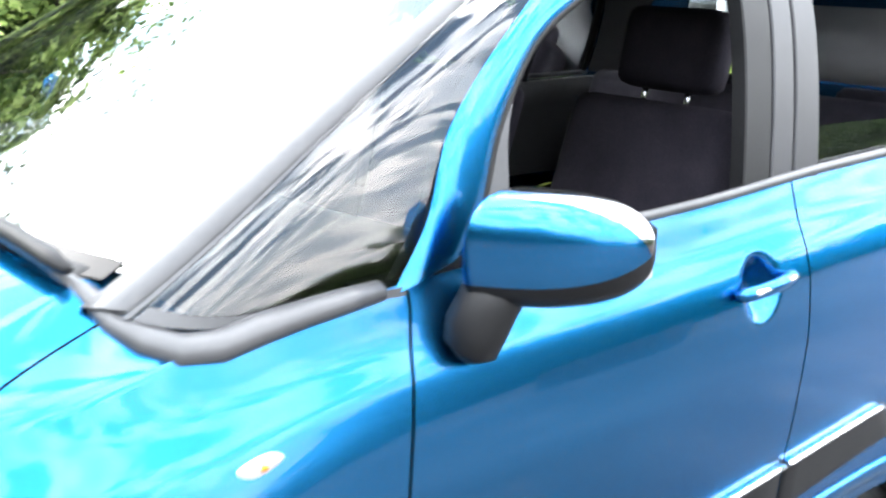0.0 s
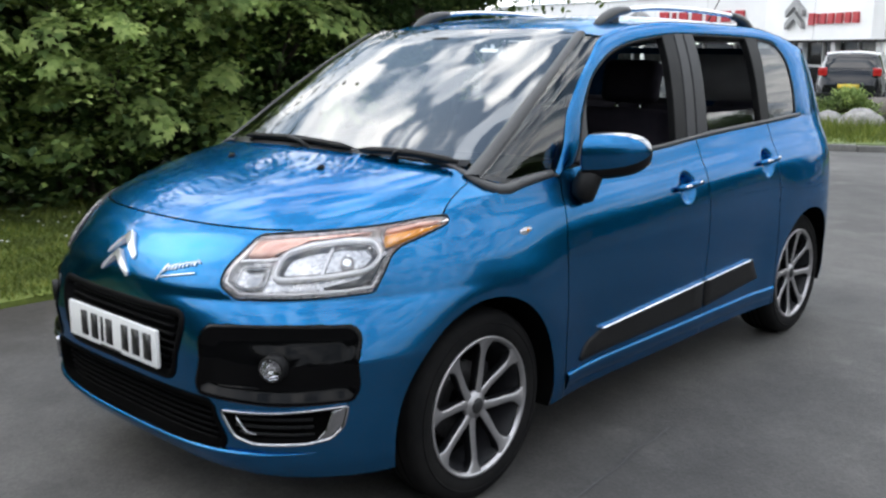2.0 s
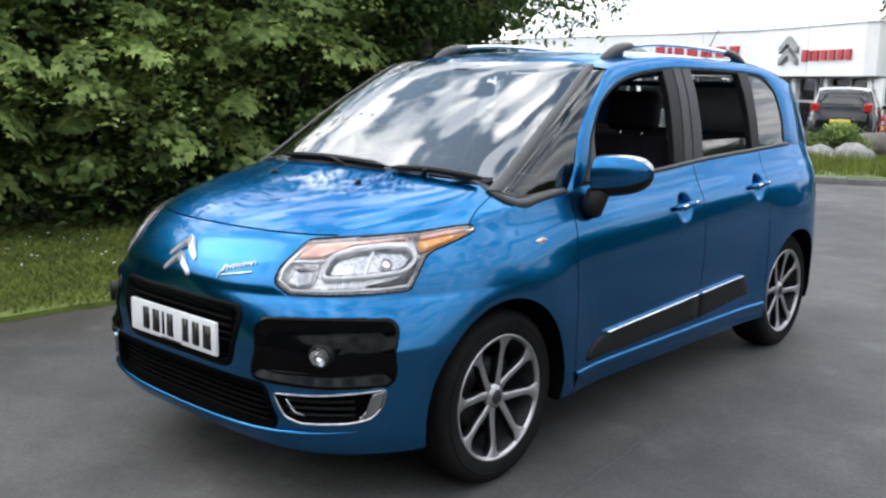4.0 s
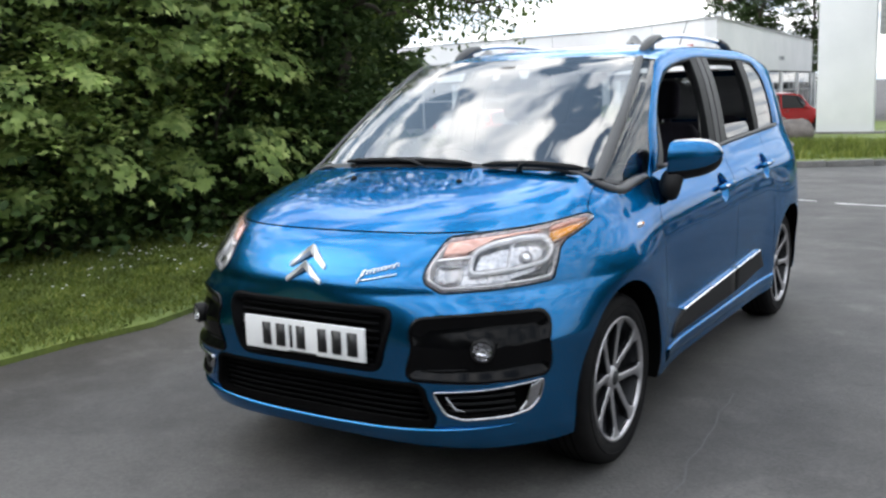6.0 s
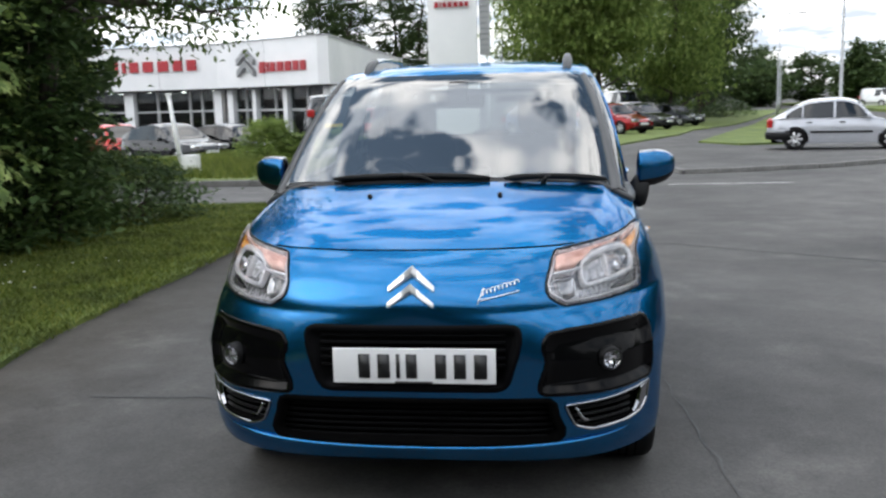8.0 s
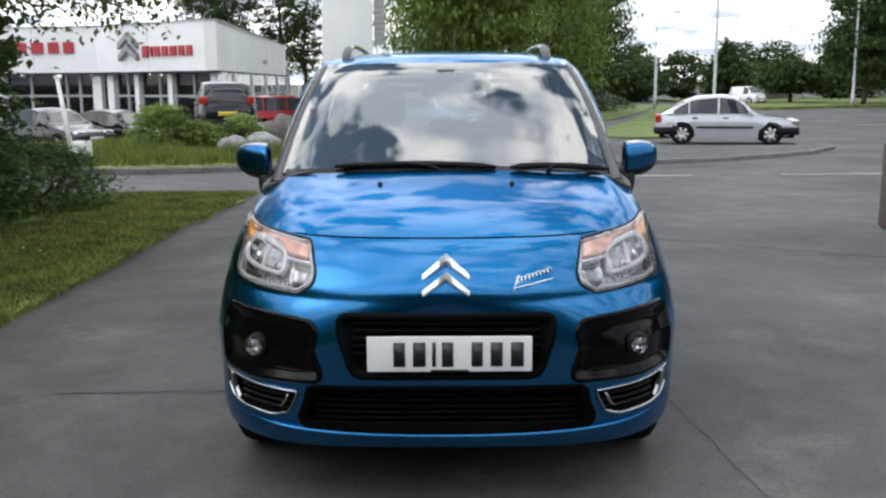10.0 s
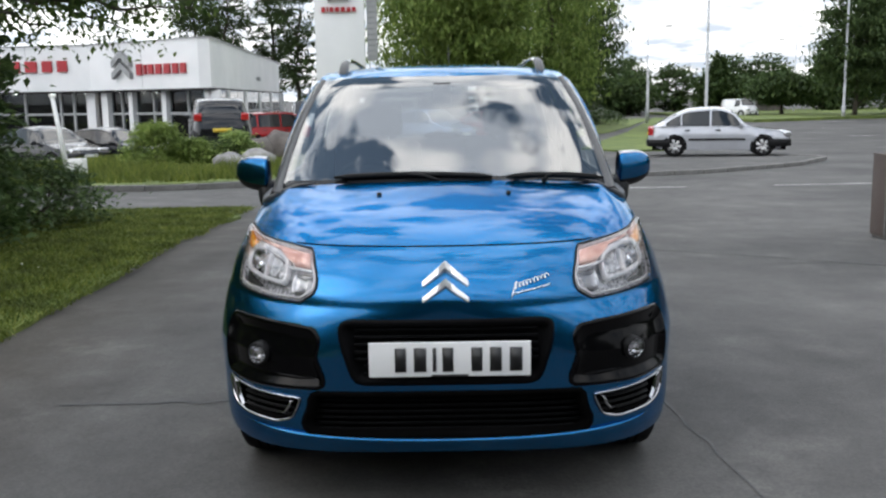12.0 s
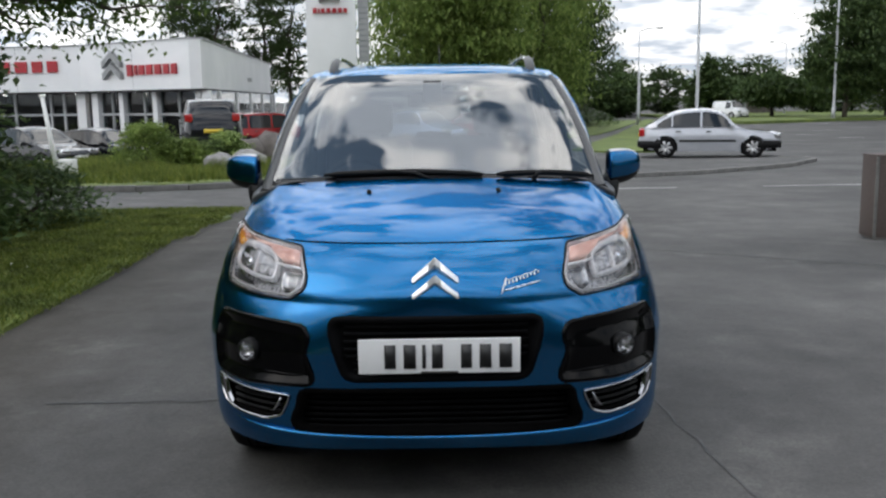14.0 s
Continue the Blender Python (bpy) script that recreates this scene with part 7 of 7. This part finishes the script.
def tree(label, at, height, crown, foot, leaves, size, m, seed, trunk=0.16, shape="round", name="tree", lean=(0, 0), per=60, group="", droop=0.35, slim=0.55):
    """A tapered trunk with limbs, and a crown of leaf sprays with gaps. crown: its half width; foot: where it starts."""
    rng = np.random.default_rng(seed)
    t = thing(name, label, "tree", at, group=group)
    g = Geo()
    top = Vector((lean[0], lean[1], height))
    limb(g, (0, 0, -0.1), top * 0.92, trunk, trunk * 0.15, height * 0.012, rng, 10)
    for k in range(9):
        z = foot * 0.8 + (height * 0.85 - foot * 0.8) * k / 9
        a = k * 2.4 + rng.uniform(0, 0.6)
        r = crown * 0.75 * (1 - 0.5 * k / 9)
        base = top * (z / height)
        limb(g, base, base + Vector((r * math.cos(a), r * math.sin(a), r * (0.5 if shape != "poplar" else 2.2))), trunk * 0.42 * (1 - 0.06 * k), trunk * 0.07, 0.05, rng)
    put("trunk", g, BARK, t)
    ch = (height - foot) / 2

    def pick():
        while True:
            u = rng.uniform(-1, 1, 3)
            q = np.linalg.norm(u)
            if q > 1 or q < 0.35:
                continue
            w = 1.0
            if shape == "poplar":
                w = 0.55 + 0.45 * (1 - abs(u[2])) - 0.25 * max(0, u[2])
            elif shape == "cone":
                w = 0.5 * (1 - u[2]) + 0.08
            elif shape == "willow":
                w = 1.0 + 0.15 * (-u[2])
            lump = 1 + 0.28 * noise.noise(Vector((u[0] * 2.3 + seed, u[1] * 2.3, u[2] * 2.3)))
            c = np.array([u[0] * crown * w * lump + lean[0] * (foot + ch) / height, u[1] * crown * w * lump + lean[1] * (foot + ch) / height, foot + ch + u[2] * ch * lump])
            return c, crown * rng.uniform(0.10, 0.20)

    n = max(8, int(leaves / per))
    leaf_cloud("crown", clumps(rng, n, per, crown * 0.15, pick), size, m, t, seed + 1, droop=droop, slim=slim)
    return t


def hedge_row():
    """A tall shrub hedge along the verge: each shrub has stems and layered sprays of leaves."""
    spots = [(-6.4, -4.2, 3.4), (-6.4, -2.0, 3.6), (-6.3, 0.2, 3.7), (-6.1, 2.1, 3.5), (-5.9, 3.8, 3.0), (-6.3, 5.7, 2.5)]
    for i, (x, y, h) in enumerate(spots):
        rng = np.random.default_rng(40 + i)
        t = thing("hedge_shrub", "dense green broad-leaved hedge shrub on the verge", "hedge", (x, y, 0.03), group="hedge along the verge")
        g = Geo()
        for k in range(12):
            a = k * 2.4
            limb(g, (0.25 * math.cos(a), 0.25 * math.sin(a), -0.05), (1.0 * math.cos(a), 0.9 * math.sin(a), h * (0.55 + 0.03 * k)), 0.04, 0.012, 0.08, rng)
        put("stem", g, BARK, t)

        def pick(h=h, rng=rng):
            a = rng.uniform(-np.pi, np.pi)
            v = rng.uniform(0.06, 1.0) ** 0.75
            prof = 0.62 + 0.58 * math.sin(math.pi * min(1, v * 0.80 + 0.10)) ** 1.2
            r = rng.uniform(0.66, 1.0) ** 0.7
            lump = 1 + 0.26 * noise.noise(Vector((math.cos(a) * 1.9 + x, math.sin(a) * 1.9 + y, v * 5.0)))
            return np.array([1.25 * r * prof * lump * math.cos(a), 1.40 * r * prof * lump * math.sin(a), v * h]), a, rng.uniform(0.16, 0.34)

        # flat sprays that reach outward and droop at the tip, one above another
        sprays = []
        for _ in range(150):
            c, a, r = pick()
            c[:2] *= 0.86
            k = int(130 * r / 0.25)
            sag = rng.uniform(0.15, 0.6)
            out = np.array([math.cos(a) * math.cos(sag), math.sin(a) * math.cos(sag), -math.sin(sag)])
            tang = np.array([-math.sin(a), math.cos(a), rng.normal(0, 0.2)])
            q = rng.normal(0, 1, (k, 3))
            sprays.append(c + q[:, :1] * out * r * 0.85 + q[:, 1:2] * tang * r * 0.75 + np.array([0, 0, 0.035]) * q[:, 2:])
        leaf_cloud("foliage", np.concatenate(sprays), 0.066, HEDGE_LEAF, t, 60 + i, droop=0.25, slim=0.9, spread=0.2)
        # layered boughs of broad leaves that reach out and hang at the tip
        places, ways, faces = [], [], []
        for _ in range(120):
            c, a, r = pick()
            a += rng.normal(0, 0.25)
            k = int(rng.uniform(45, 80))
            long, wide = rng.uniform(0.35, 0.75), rng.uniform(0.22, 0.42)
            o, tn, zz = np.array([math.cos(a), math.sin(a), 0]), np.array([-math.sin(a), math.cos(a), 0]), np.array([0, 0, 1.0])
            u, w = rng.uniform(0, 1, (k, 1)) ** 0.8, rng.normal(0, 0.5, (k, 1))
            w = w * (1.1 - 0.5 * u)
            sag = rng.uniform(0.35, 0.75)
            c = c * np.array([0.74, 0.74, 1.0]) + zz * 0.12
            places.append(c + o * long * u + tn * wide * w + zz * (long * (0.08 * u - sag * u * u) - 0.35 * wide * w * w + rng.normal(0, 0.018, (k, 1))))
            j = rng.normal(0, 0.22, (k, 3))
            ways.append(o + tn * 0.7 * w - zz * (2 * sag * u * 0.9 + 0.15) + j)
            faces.append(zz + o * (0.2 + 1.5 * sag * u) + tn * 0.5 * w + rng.normal(0, 0.2, (k, 3)))
        lobed_leaves("bough_foliage", np.concatenate(places), np.concatenate(ways), np.concatenate(faces), 0.135, HEDGE_LEAF, t, 70 + i)
        # inner leaves in a darker green, which puts the shrub's shade into colour
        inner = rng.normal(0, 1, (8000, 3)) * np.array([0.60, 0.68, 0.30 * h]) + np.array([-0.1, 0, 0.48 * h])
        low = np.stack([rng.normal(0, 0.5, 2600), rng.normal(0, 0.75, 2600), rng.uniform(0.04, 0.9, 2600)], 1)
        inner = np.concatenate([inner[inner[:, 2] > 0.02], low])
        leaf_cloud("shade_foliage", inner, 0.11, DARK_LEAF, t, 90 + i, slim=0.8)


def shrub(label, at, r, h, n, size, m, seed, name="bush"):
    rng = np.random.default_rng(seed)
    t = thing(name, label, "bush", at)
    g = Geo()
    for k in range(8):
        a = k * 2.4
        limb(g, (0.1 * math.cos(a), 0.1 * math.sin(a), -0.08), (r * 0.6 * math.cos(a), r * 0.6 * math.sin(a), h * 0.75), 0.02 + 0.01 * r, 0.006, 0.03, rng)
    put("stem", g, BARK, t)

    def pick():
        a, v = rng.uniform(-np.pi, np.pi), rng.uniform(0.05, 1)
        q = rng.uniform(0.3, 1) ** 0.5 * (1 - 0.75 * v ** 2.2)
        lump = 1 + 0.35 * noise.noise(Vector((math.cos(a) * 2 + seed, math.sin(a) * 2, v * 3)))
        return np.array([r * q * lump * math.cos(a), r * q * lump * math.sin(a), v * h * (0.8 + 0.3 * lump)]), r * rng.uniform(0.08, 0.18)

    leaf_cloud("foliage", clumps(rng, n // 24, 24, r * 0.13, pick), size, m, t, seed + 1, droop=0.2, slim=0.5)


hedge_row()
# the tree in the verge, whose low boughs hang over the road corner
tree("dark leafy tree with low boughs over the verge", (-4.75, 5.4, 0.03), 5.2, 1.8, 2.9, 7000, 0.10, DARK_LEAF, 11, 0.12, per=45)


def bough():
    """Low boughs that reach from the verge tree towards the tarmac."""
    rng = np.random.default_rng(77)
    t = thing("overhanging_bough", "thin leafy bough hanging out from the verge tree", "branch", (-4.15, 4.7, 0.03))
    ends = [((0.1, 0.1, 2.5), (1.75, 0.9, 2.28)), ((0.1, 0.1, 2.8), (1.3, 1.9, 2.45)), ((0, 0.1, 2.6), (0.7, 2.3, 2.15)), ((0, 0.2, 3.0), (1.6, 0.2, 2.9)), ((0, 0.2, 2.4), (-0.2, 2.6, 2.2)), ((0.1, 0.1, 2.7), (1.95, 0.6, 2.62)), ((0.1, 0.1, 2.9), (1.9, 1.4, 2.85)), ((0.1, 0.1, 2.6), (1.3, 1.3, 2.2)), ((0, 0.2, 3.1), (1.2, 2.4, 3.0))]
    cs = []
    for a, b in ends:
        a = (a[0] - 0.6, a[1] + 0.7, a[2])
        g = Geo()
        limb(g, a, b, 0.035, 0.006, 0.05, rng)
        put("twig", g, BARK, t)
        for k in range(26):
            v = 0.3 + 0.7 * k / 26
            c = np.array(a) * (1 - v) + np.array(b) * v + rng.normal(0, 0.16, 3) * np.array([1, 1, 0.8])
            cs.append(c + rng.normal(0, 1, (14, 3)) * np.array([0.10, 0.10, 0.09]))
    leaf_cloud("foliage", np.concatenate(cs), 0.075, TREE_LEAF, t, 78, droop=0.6, slim=0.6)


bough()
for i, (x, y, h, r) in enumerate([(-8.4, 1.0, 4.1, 1.9), (-8.8, -3.0, 4.2, 2.0), (-7.6, 4.6, 4.2, 1.8), (-6.3, 7.0, 3.8, 1.2), (-8.4, 8.2, 4.4, 1.8), (-11.5, 3.5, 5.2, 2.4)]):
    tree("tall dark evergreen tree behind the hedge", (x, y, 0.03), h, r, 0.5, 11000, 0.20, DARK_LEAF, 120 + 3 * i, 0.2, "round", name="evergreen_tree", per=50)
shrub("low dark rounded bush on the grass corner", (-5.0, 7.3, -0.02), 1.0, 0.72, 5200, 0.075, DARK_LEAF, 200)
shrub("low dark rounded bush on the grass corner", (-5.9, 6.1, 0.0), 1.0, 1.05, 5200, 0.08, DARK_LEAF, 203)
shrub("tall dense evergreen bush round the verge tree", (-5.15, 5.25, 0.0), 0.98, 2.7, 15000, 0.12, DARK_LEAF, 230)
shrub("low dark rounded bush under the hedge", (-5.4, 4.2, 0.0), 0.9, 1.2, 3600, 0.08, DARK_LEAF, 206)
shrub("feathery green shrub on the grass bank", (-7.1, 19.6, -0.2), 0.85, 1.0, 7500, 0.09, WILLOW_LEAF, 210)
shrub("feathery green shrub on the grass bank", (-6.3, 19.9, -0.2), 0.7, 0.6, 4500, 0.09, WILLOW_LEAF, 213)
shrub("bushy yellow-green shrub on the grass bank", (-5.45, 21.0, -0.25), 0.7, 0.75, 4500, 0.10, HEDGE_LEAF, 216)
shrub("low grey-green heather bush on the grass bank", (-5.9, 20.6, -0.25), 0.9, 0.6, 1800, 0.08, FAR_LEAF, 219)
shrub("low clipped hedge bush beside the lawn", (10.2, 76, -1.05), 2.6, 1.2, 2200, 0.22, FAR_LEAF, 222)
shrub("low clipped hedge bush beside the lawn", (13.4, 77, -1.05), 2.4, 1.1, 2000, 0.22, FAR_LEAF, 225)

for i, (x, y, h) in enumerate([(-21.5, 80, 15.5), (-18.2, 78, 17.0), (-15.0, 81, 16.5), (-12.2, 78, 17.5)]):
    tree("tall slender poplar behind the showroom", (x, y, -1.1), h, 2.2, 2.0, 6500, 0.34, FAR_LEAF, 300 + 3 * i, 0.22, "poplar", group="poplars behind the showroom", per=30)
for i, (x, y, h, r, m) in enumerate([(0.0, 57, 13.0, 4.0, WILLOW_LEAF), (2.5, 57.5, 13.0, 3.4, WILLOW_LEAF), (7.6, 64, 14.0, 3.8, WILLOW_LEAF), (10.6, 72, 14.5, 3.4, FAR_LEAF), (1.5, 76, 13.0, 4.2, TREE_LEAF)]):
    tree("tall broad-crowned tree with hanging foliage by the car park", (x, y, -1.1), h, r, (3.6, 3.2, 1.2, 1.2, 3.0)[i], 17000, 0.34, m, 340 + 3 * i, 0.24, "willow", per=34, droop=0.9, slim=0.4)
for i, (x, y, h, r) in enumerate([(40, 88, 13.0, 4.0), (46, 92, 14.0, 4.5), (52, 90, 13.0, 4.6), (36.5, 98, 4.4, 3.4), (58, 96, 14, 5.0)]):
    tree("large roadside tree beyond the grass bank", (x, y, -0.9), h, r, 1.2, 15000, 0.42, FAR_LEAF if i in (0, 3) else TREE_LEAF, 380 + 3 * i, 0.26, "willow", per=34, droop=0.7)
for i in range(24):
    x = 9 + 3.1 * i + 1.5 * math.sin(i * 1.9)
    y = 118 + 9 * math.sin(i * 1.3) + 0.6 * i
    tree("distant dark green tree in the far belt of woodland", (x, y, -1.1), 6.6 + 1.5 * math.sin(i * 2.7), 3.4, 0.0, 3600, 0.55, FAR_LEAF, 420 + 3 * i, 0.25, "cone" if i % 5 == 3 else "round", group="far belt of trees", per=26)


def unseen_belt():
    """Unseen trees round the forecourt: one line known from reflections, the others added to darken the low sky."""
    protos = [tree("leafy tree in an unseen belt that darkens the low sky", (55 + 2.0 * k, -30 + 6.0 * k, 0), 5.4 + 0.5 * k, 3.4, 0.0, 15000, 0.55, FAR_LEAF, 700 + 5 * k, 0.22, group="belt behind the forecourt", per=28) for k in range(3)]
    # east line, known by its reflection in the side glass
    spots = [(57 + 3.0 * math.sin(i * 2.2), -12 + 5.6 * i) for i in range(12)]
    # added out of view to darken the low sky that the bumper mirrors
    spots += [(44 - 6.0 * i, -27 + 2.0 * math.sin(i * 1.7)) for i in range(13)]
    # added out of view to darken the low sky that the doors mirror
    spots += [(29, 23), (32, 28.5), (31, 35), (32, 42), (36, 49), (39, 55)]
    for i, (x, y) in enumerate(spots):
        copy_thing(protos[i % 3], pose(x, y, level(y), 0, 0, 67 * i) @ Matrix.Scale(1.6 if x < 40 and y > 20 else 1.75 if y < -20 else 1.0 + 0.15 * math.sin(i * 1.1), 4))


unseen_belt()


def grass_blades():
    """Blades and ragged tufts along the near verge."""
    rng = np.random.default_rng(5)
    n = 90000
    x = -2.60 - rng.gamma(1.5, 1.1, n)
    y = rng.uniform(-2.5, 9.2, n)
    keep = (x > -6.4)
    x, y = x[keep], y[keep]
    n = len(x)
    x += 0.10 * np.array([noise.noise(Vector((0.0, float(v) * 1.7, 3.0))) for v in y])
    hgt = rng.uniform(0.018, 0.05, n)
    az = rng.uniform(0, 2 * np.pi, n)
    w = rng.uniform(0.005, 0.010, n)
    z = np.where(y < 5, 0.0, -0.02 * (y - 5)) + 0.03
    lean = rng.normal(0, 0.03, (n, 2))
    v = np.empty((n, 3, 3))
    v[:, 0] = np.stack([x - np.cos(az) * w, y - np.sin(az) * w, z], 1)
    v[:, 1] = np.stack([x + np.cos(az) * w, y + np.sin(az) * w, z], 1)
    v[:, 2] = np.stack([x + lean[:, 0], y + lean[:, 1], z + hgt], 1)
    me = bpy.data.meshes.new("grass_blades")
    me.vertices.add(n * 3)
    me.vertices.foreach_set("co", v.reshape(-1))
    me.loops.add(n * 3)
    me.loops.foreach_set("vertex_index", np.arange(n * 3, dtype=np.int32))
    me.polygons.add(n)
    me.polygons.foreach_set("loop_start", np.arange(0, n * 3, 3, dtype=np.int32))
    me.update(calc_edges=True)
    me.materials.append(BLADE)
    tagged(new("grass_blades", me), "short green grass blades on the verge", "grass", "", "stuff")


grass_blades()


def rough_grass():
    """Long ragged tufts over the bank in front of the showroom."""
    rng = np.random.default_rng(15)
    tufts = 5200
    tx, ty = rng.uniform(-19, 0.0, tufts), rng.uniform(13.2, 24, tufts)
    keep = (ty > 13.4 + np.clip(tx + 5, 0, 6) * 0.62) & (ty < 23.5)
    tx, ty = tx[keep], ty[keep]
    tall = np.array([0.10 + 0.30 * max(0.0, noise.noise(Vector((float(a) * 0.5, float(b) * 0.5, 1.0))) + 0.25) for a, b in zip(tx, ty)])
    per = 14
    n = len(tx) * per
    x = np.repeat(tx, per) + rng.normal(0, 0.10, n)
    y = np.repeat(ty, per) + rng.normal(0, 0.10, n)
    hgt = np.repeat(tall, per) * rng.uniform(0.5, 1.2, n)
    az = rng.uniform(0, 2 * np.pi, n)
    w = rng.uniform(0.008, 0.016, n)
    z = -0.02 * (y - 5) + 0.11
    lean = rng.normal(0, 0.35, (n, 2)) * hgt[:, None]
    v = np.empty((n, 3, 3))
    v[:, 0] = np.stack([x - np.cos(az) * w, y - np.sin(az) * w, z], 1)
    v[:, 1] = np.stack([x + np.cos(az) * w, y + np.sin(az) * w, z], 1)
    v[:, 2] = np.stack([x + lean[:, 0], y + lean[:, 1], z + hgt], 1)
    me = bpy.data.meshes.new("rough_grass")
    me.vertices.add(n * 3)
    me.vertices.foreach_set("co", v.reshape(-1))
    me.loops.add(n * 3)
    me.loops.foreach_set("vertex_index", np.arange(n * 3, dtype=np.int32))
    me.polygons.add(n)
    me.polygons.foreach_set("loop_start", np.arange(0, n * 3, 3, dtype=np.int32))
    me.update(calc_edges=True)
    me.materials.append(BLADE)
    tagged(new("rough_grass", me), "long ragged grass tufts on the bank", "grass", "", "stuff")


rough_grass()


def daisies():
    rng = np.random.default_rng(8)
    g = Geo()
    for _ in range(90):
        cx, cy = rng.choice([-4.3, -4.6, -4.7, -3.9], 1)[0], rng.choice([0.6, 1.6, 2.4, 3.4], 1)[0]
        x, y = cx + rng.normal(0, 0.25), cy + rng.normal(0, 0.4)
        if x > -2.8:
            continue
        z = 0.06 + rng.uniform(0, 0.03)
        r = rng.uniform(0.008, 0.015)
        g.tube([(x, y, z), (x, y, z + 0.004)], [r, r * 0.8], 6)
    put("daisies", g, WHITE_POST, kind="stuff", label="small white daisies scattered in the grass", category="flowers")


daisies()


def boulder(x, y, r, seed, m=None, label="rounded grey boulder on the grass bank", flat=0.6):
    g = Geo()
    rows = []
    for i in range(9):
        t = math.pi * i / 8
        rows.append([Vector((r * math.sin(t) * math.cos(a), r * math.sin(t) * math.sin(a), r * flat * math.cos(t))) * (1 + 0.3 * noise.noise(Vector((math.sin(t) * math.cos(a) * 1.5 + seed, math.sin(t) * math.sin(a) * 1.5, math.cos(t) * 1.5)))) for a in (2 * math.pi * k / 14 for k in range(14))])
    g.grid(rows, True)
    ob = put("boulder", g, m or STONE, label=label, category="rock")
    ob.matrix_world = pose(x, y, level(y) + 0.12 + r * 0.3)


boulder(-3.0, 18.6, 0.32, 1)
boulder(-4.6, 19.4, 0.45, 4)
boulder(-5.2, 19.0, 0.38, 7)
for i, (x, y, r) in enumerate(((-5.2, 22.6, 0.6), (-4.5, 22.9, 0.68), (-3.75, 23.4, 0.6), (-6.1, 22.5, 0.55), (-7.0, 22.4, 0.6), (-4.7, 24.4, 0.75))):
    boulder(x, y, r, 20 + 3 * i, BROWN_STONE, "large brown boulder below the display cars", 0.75)
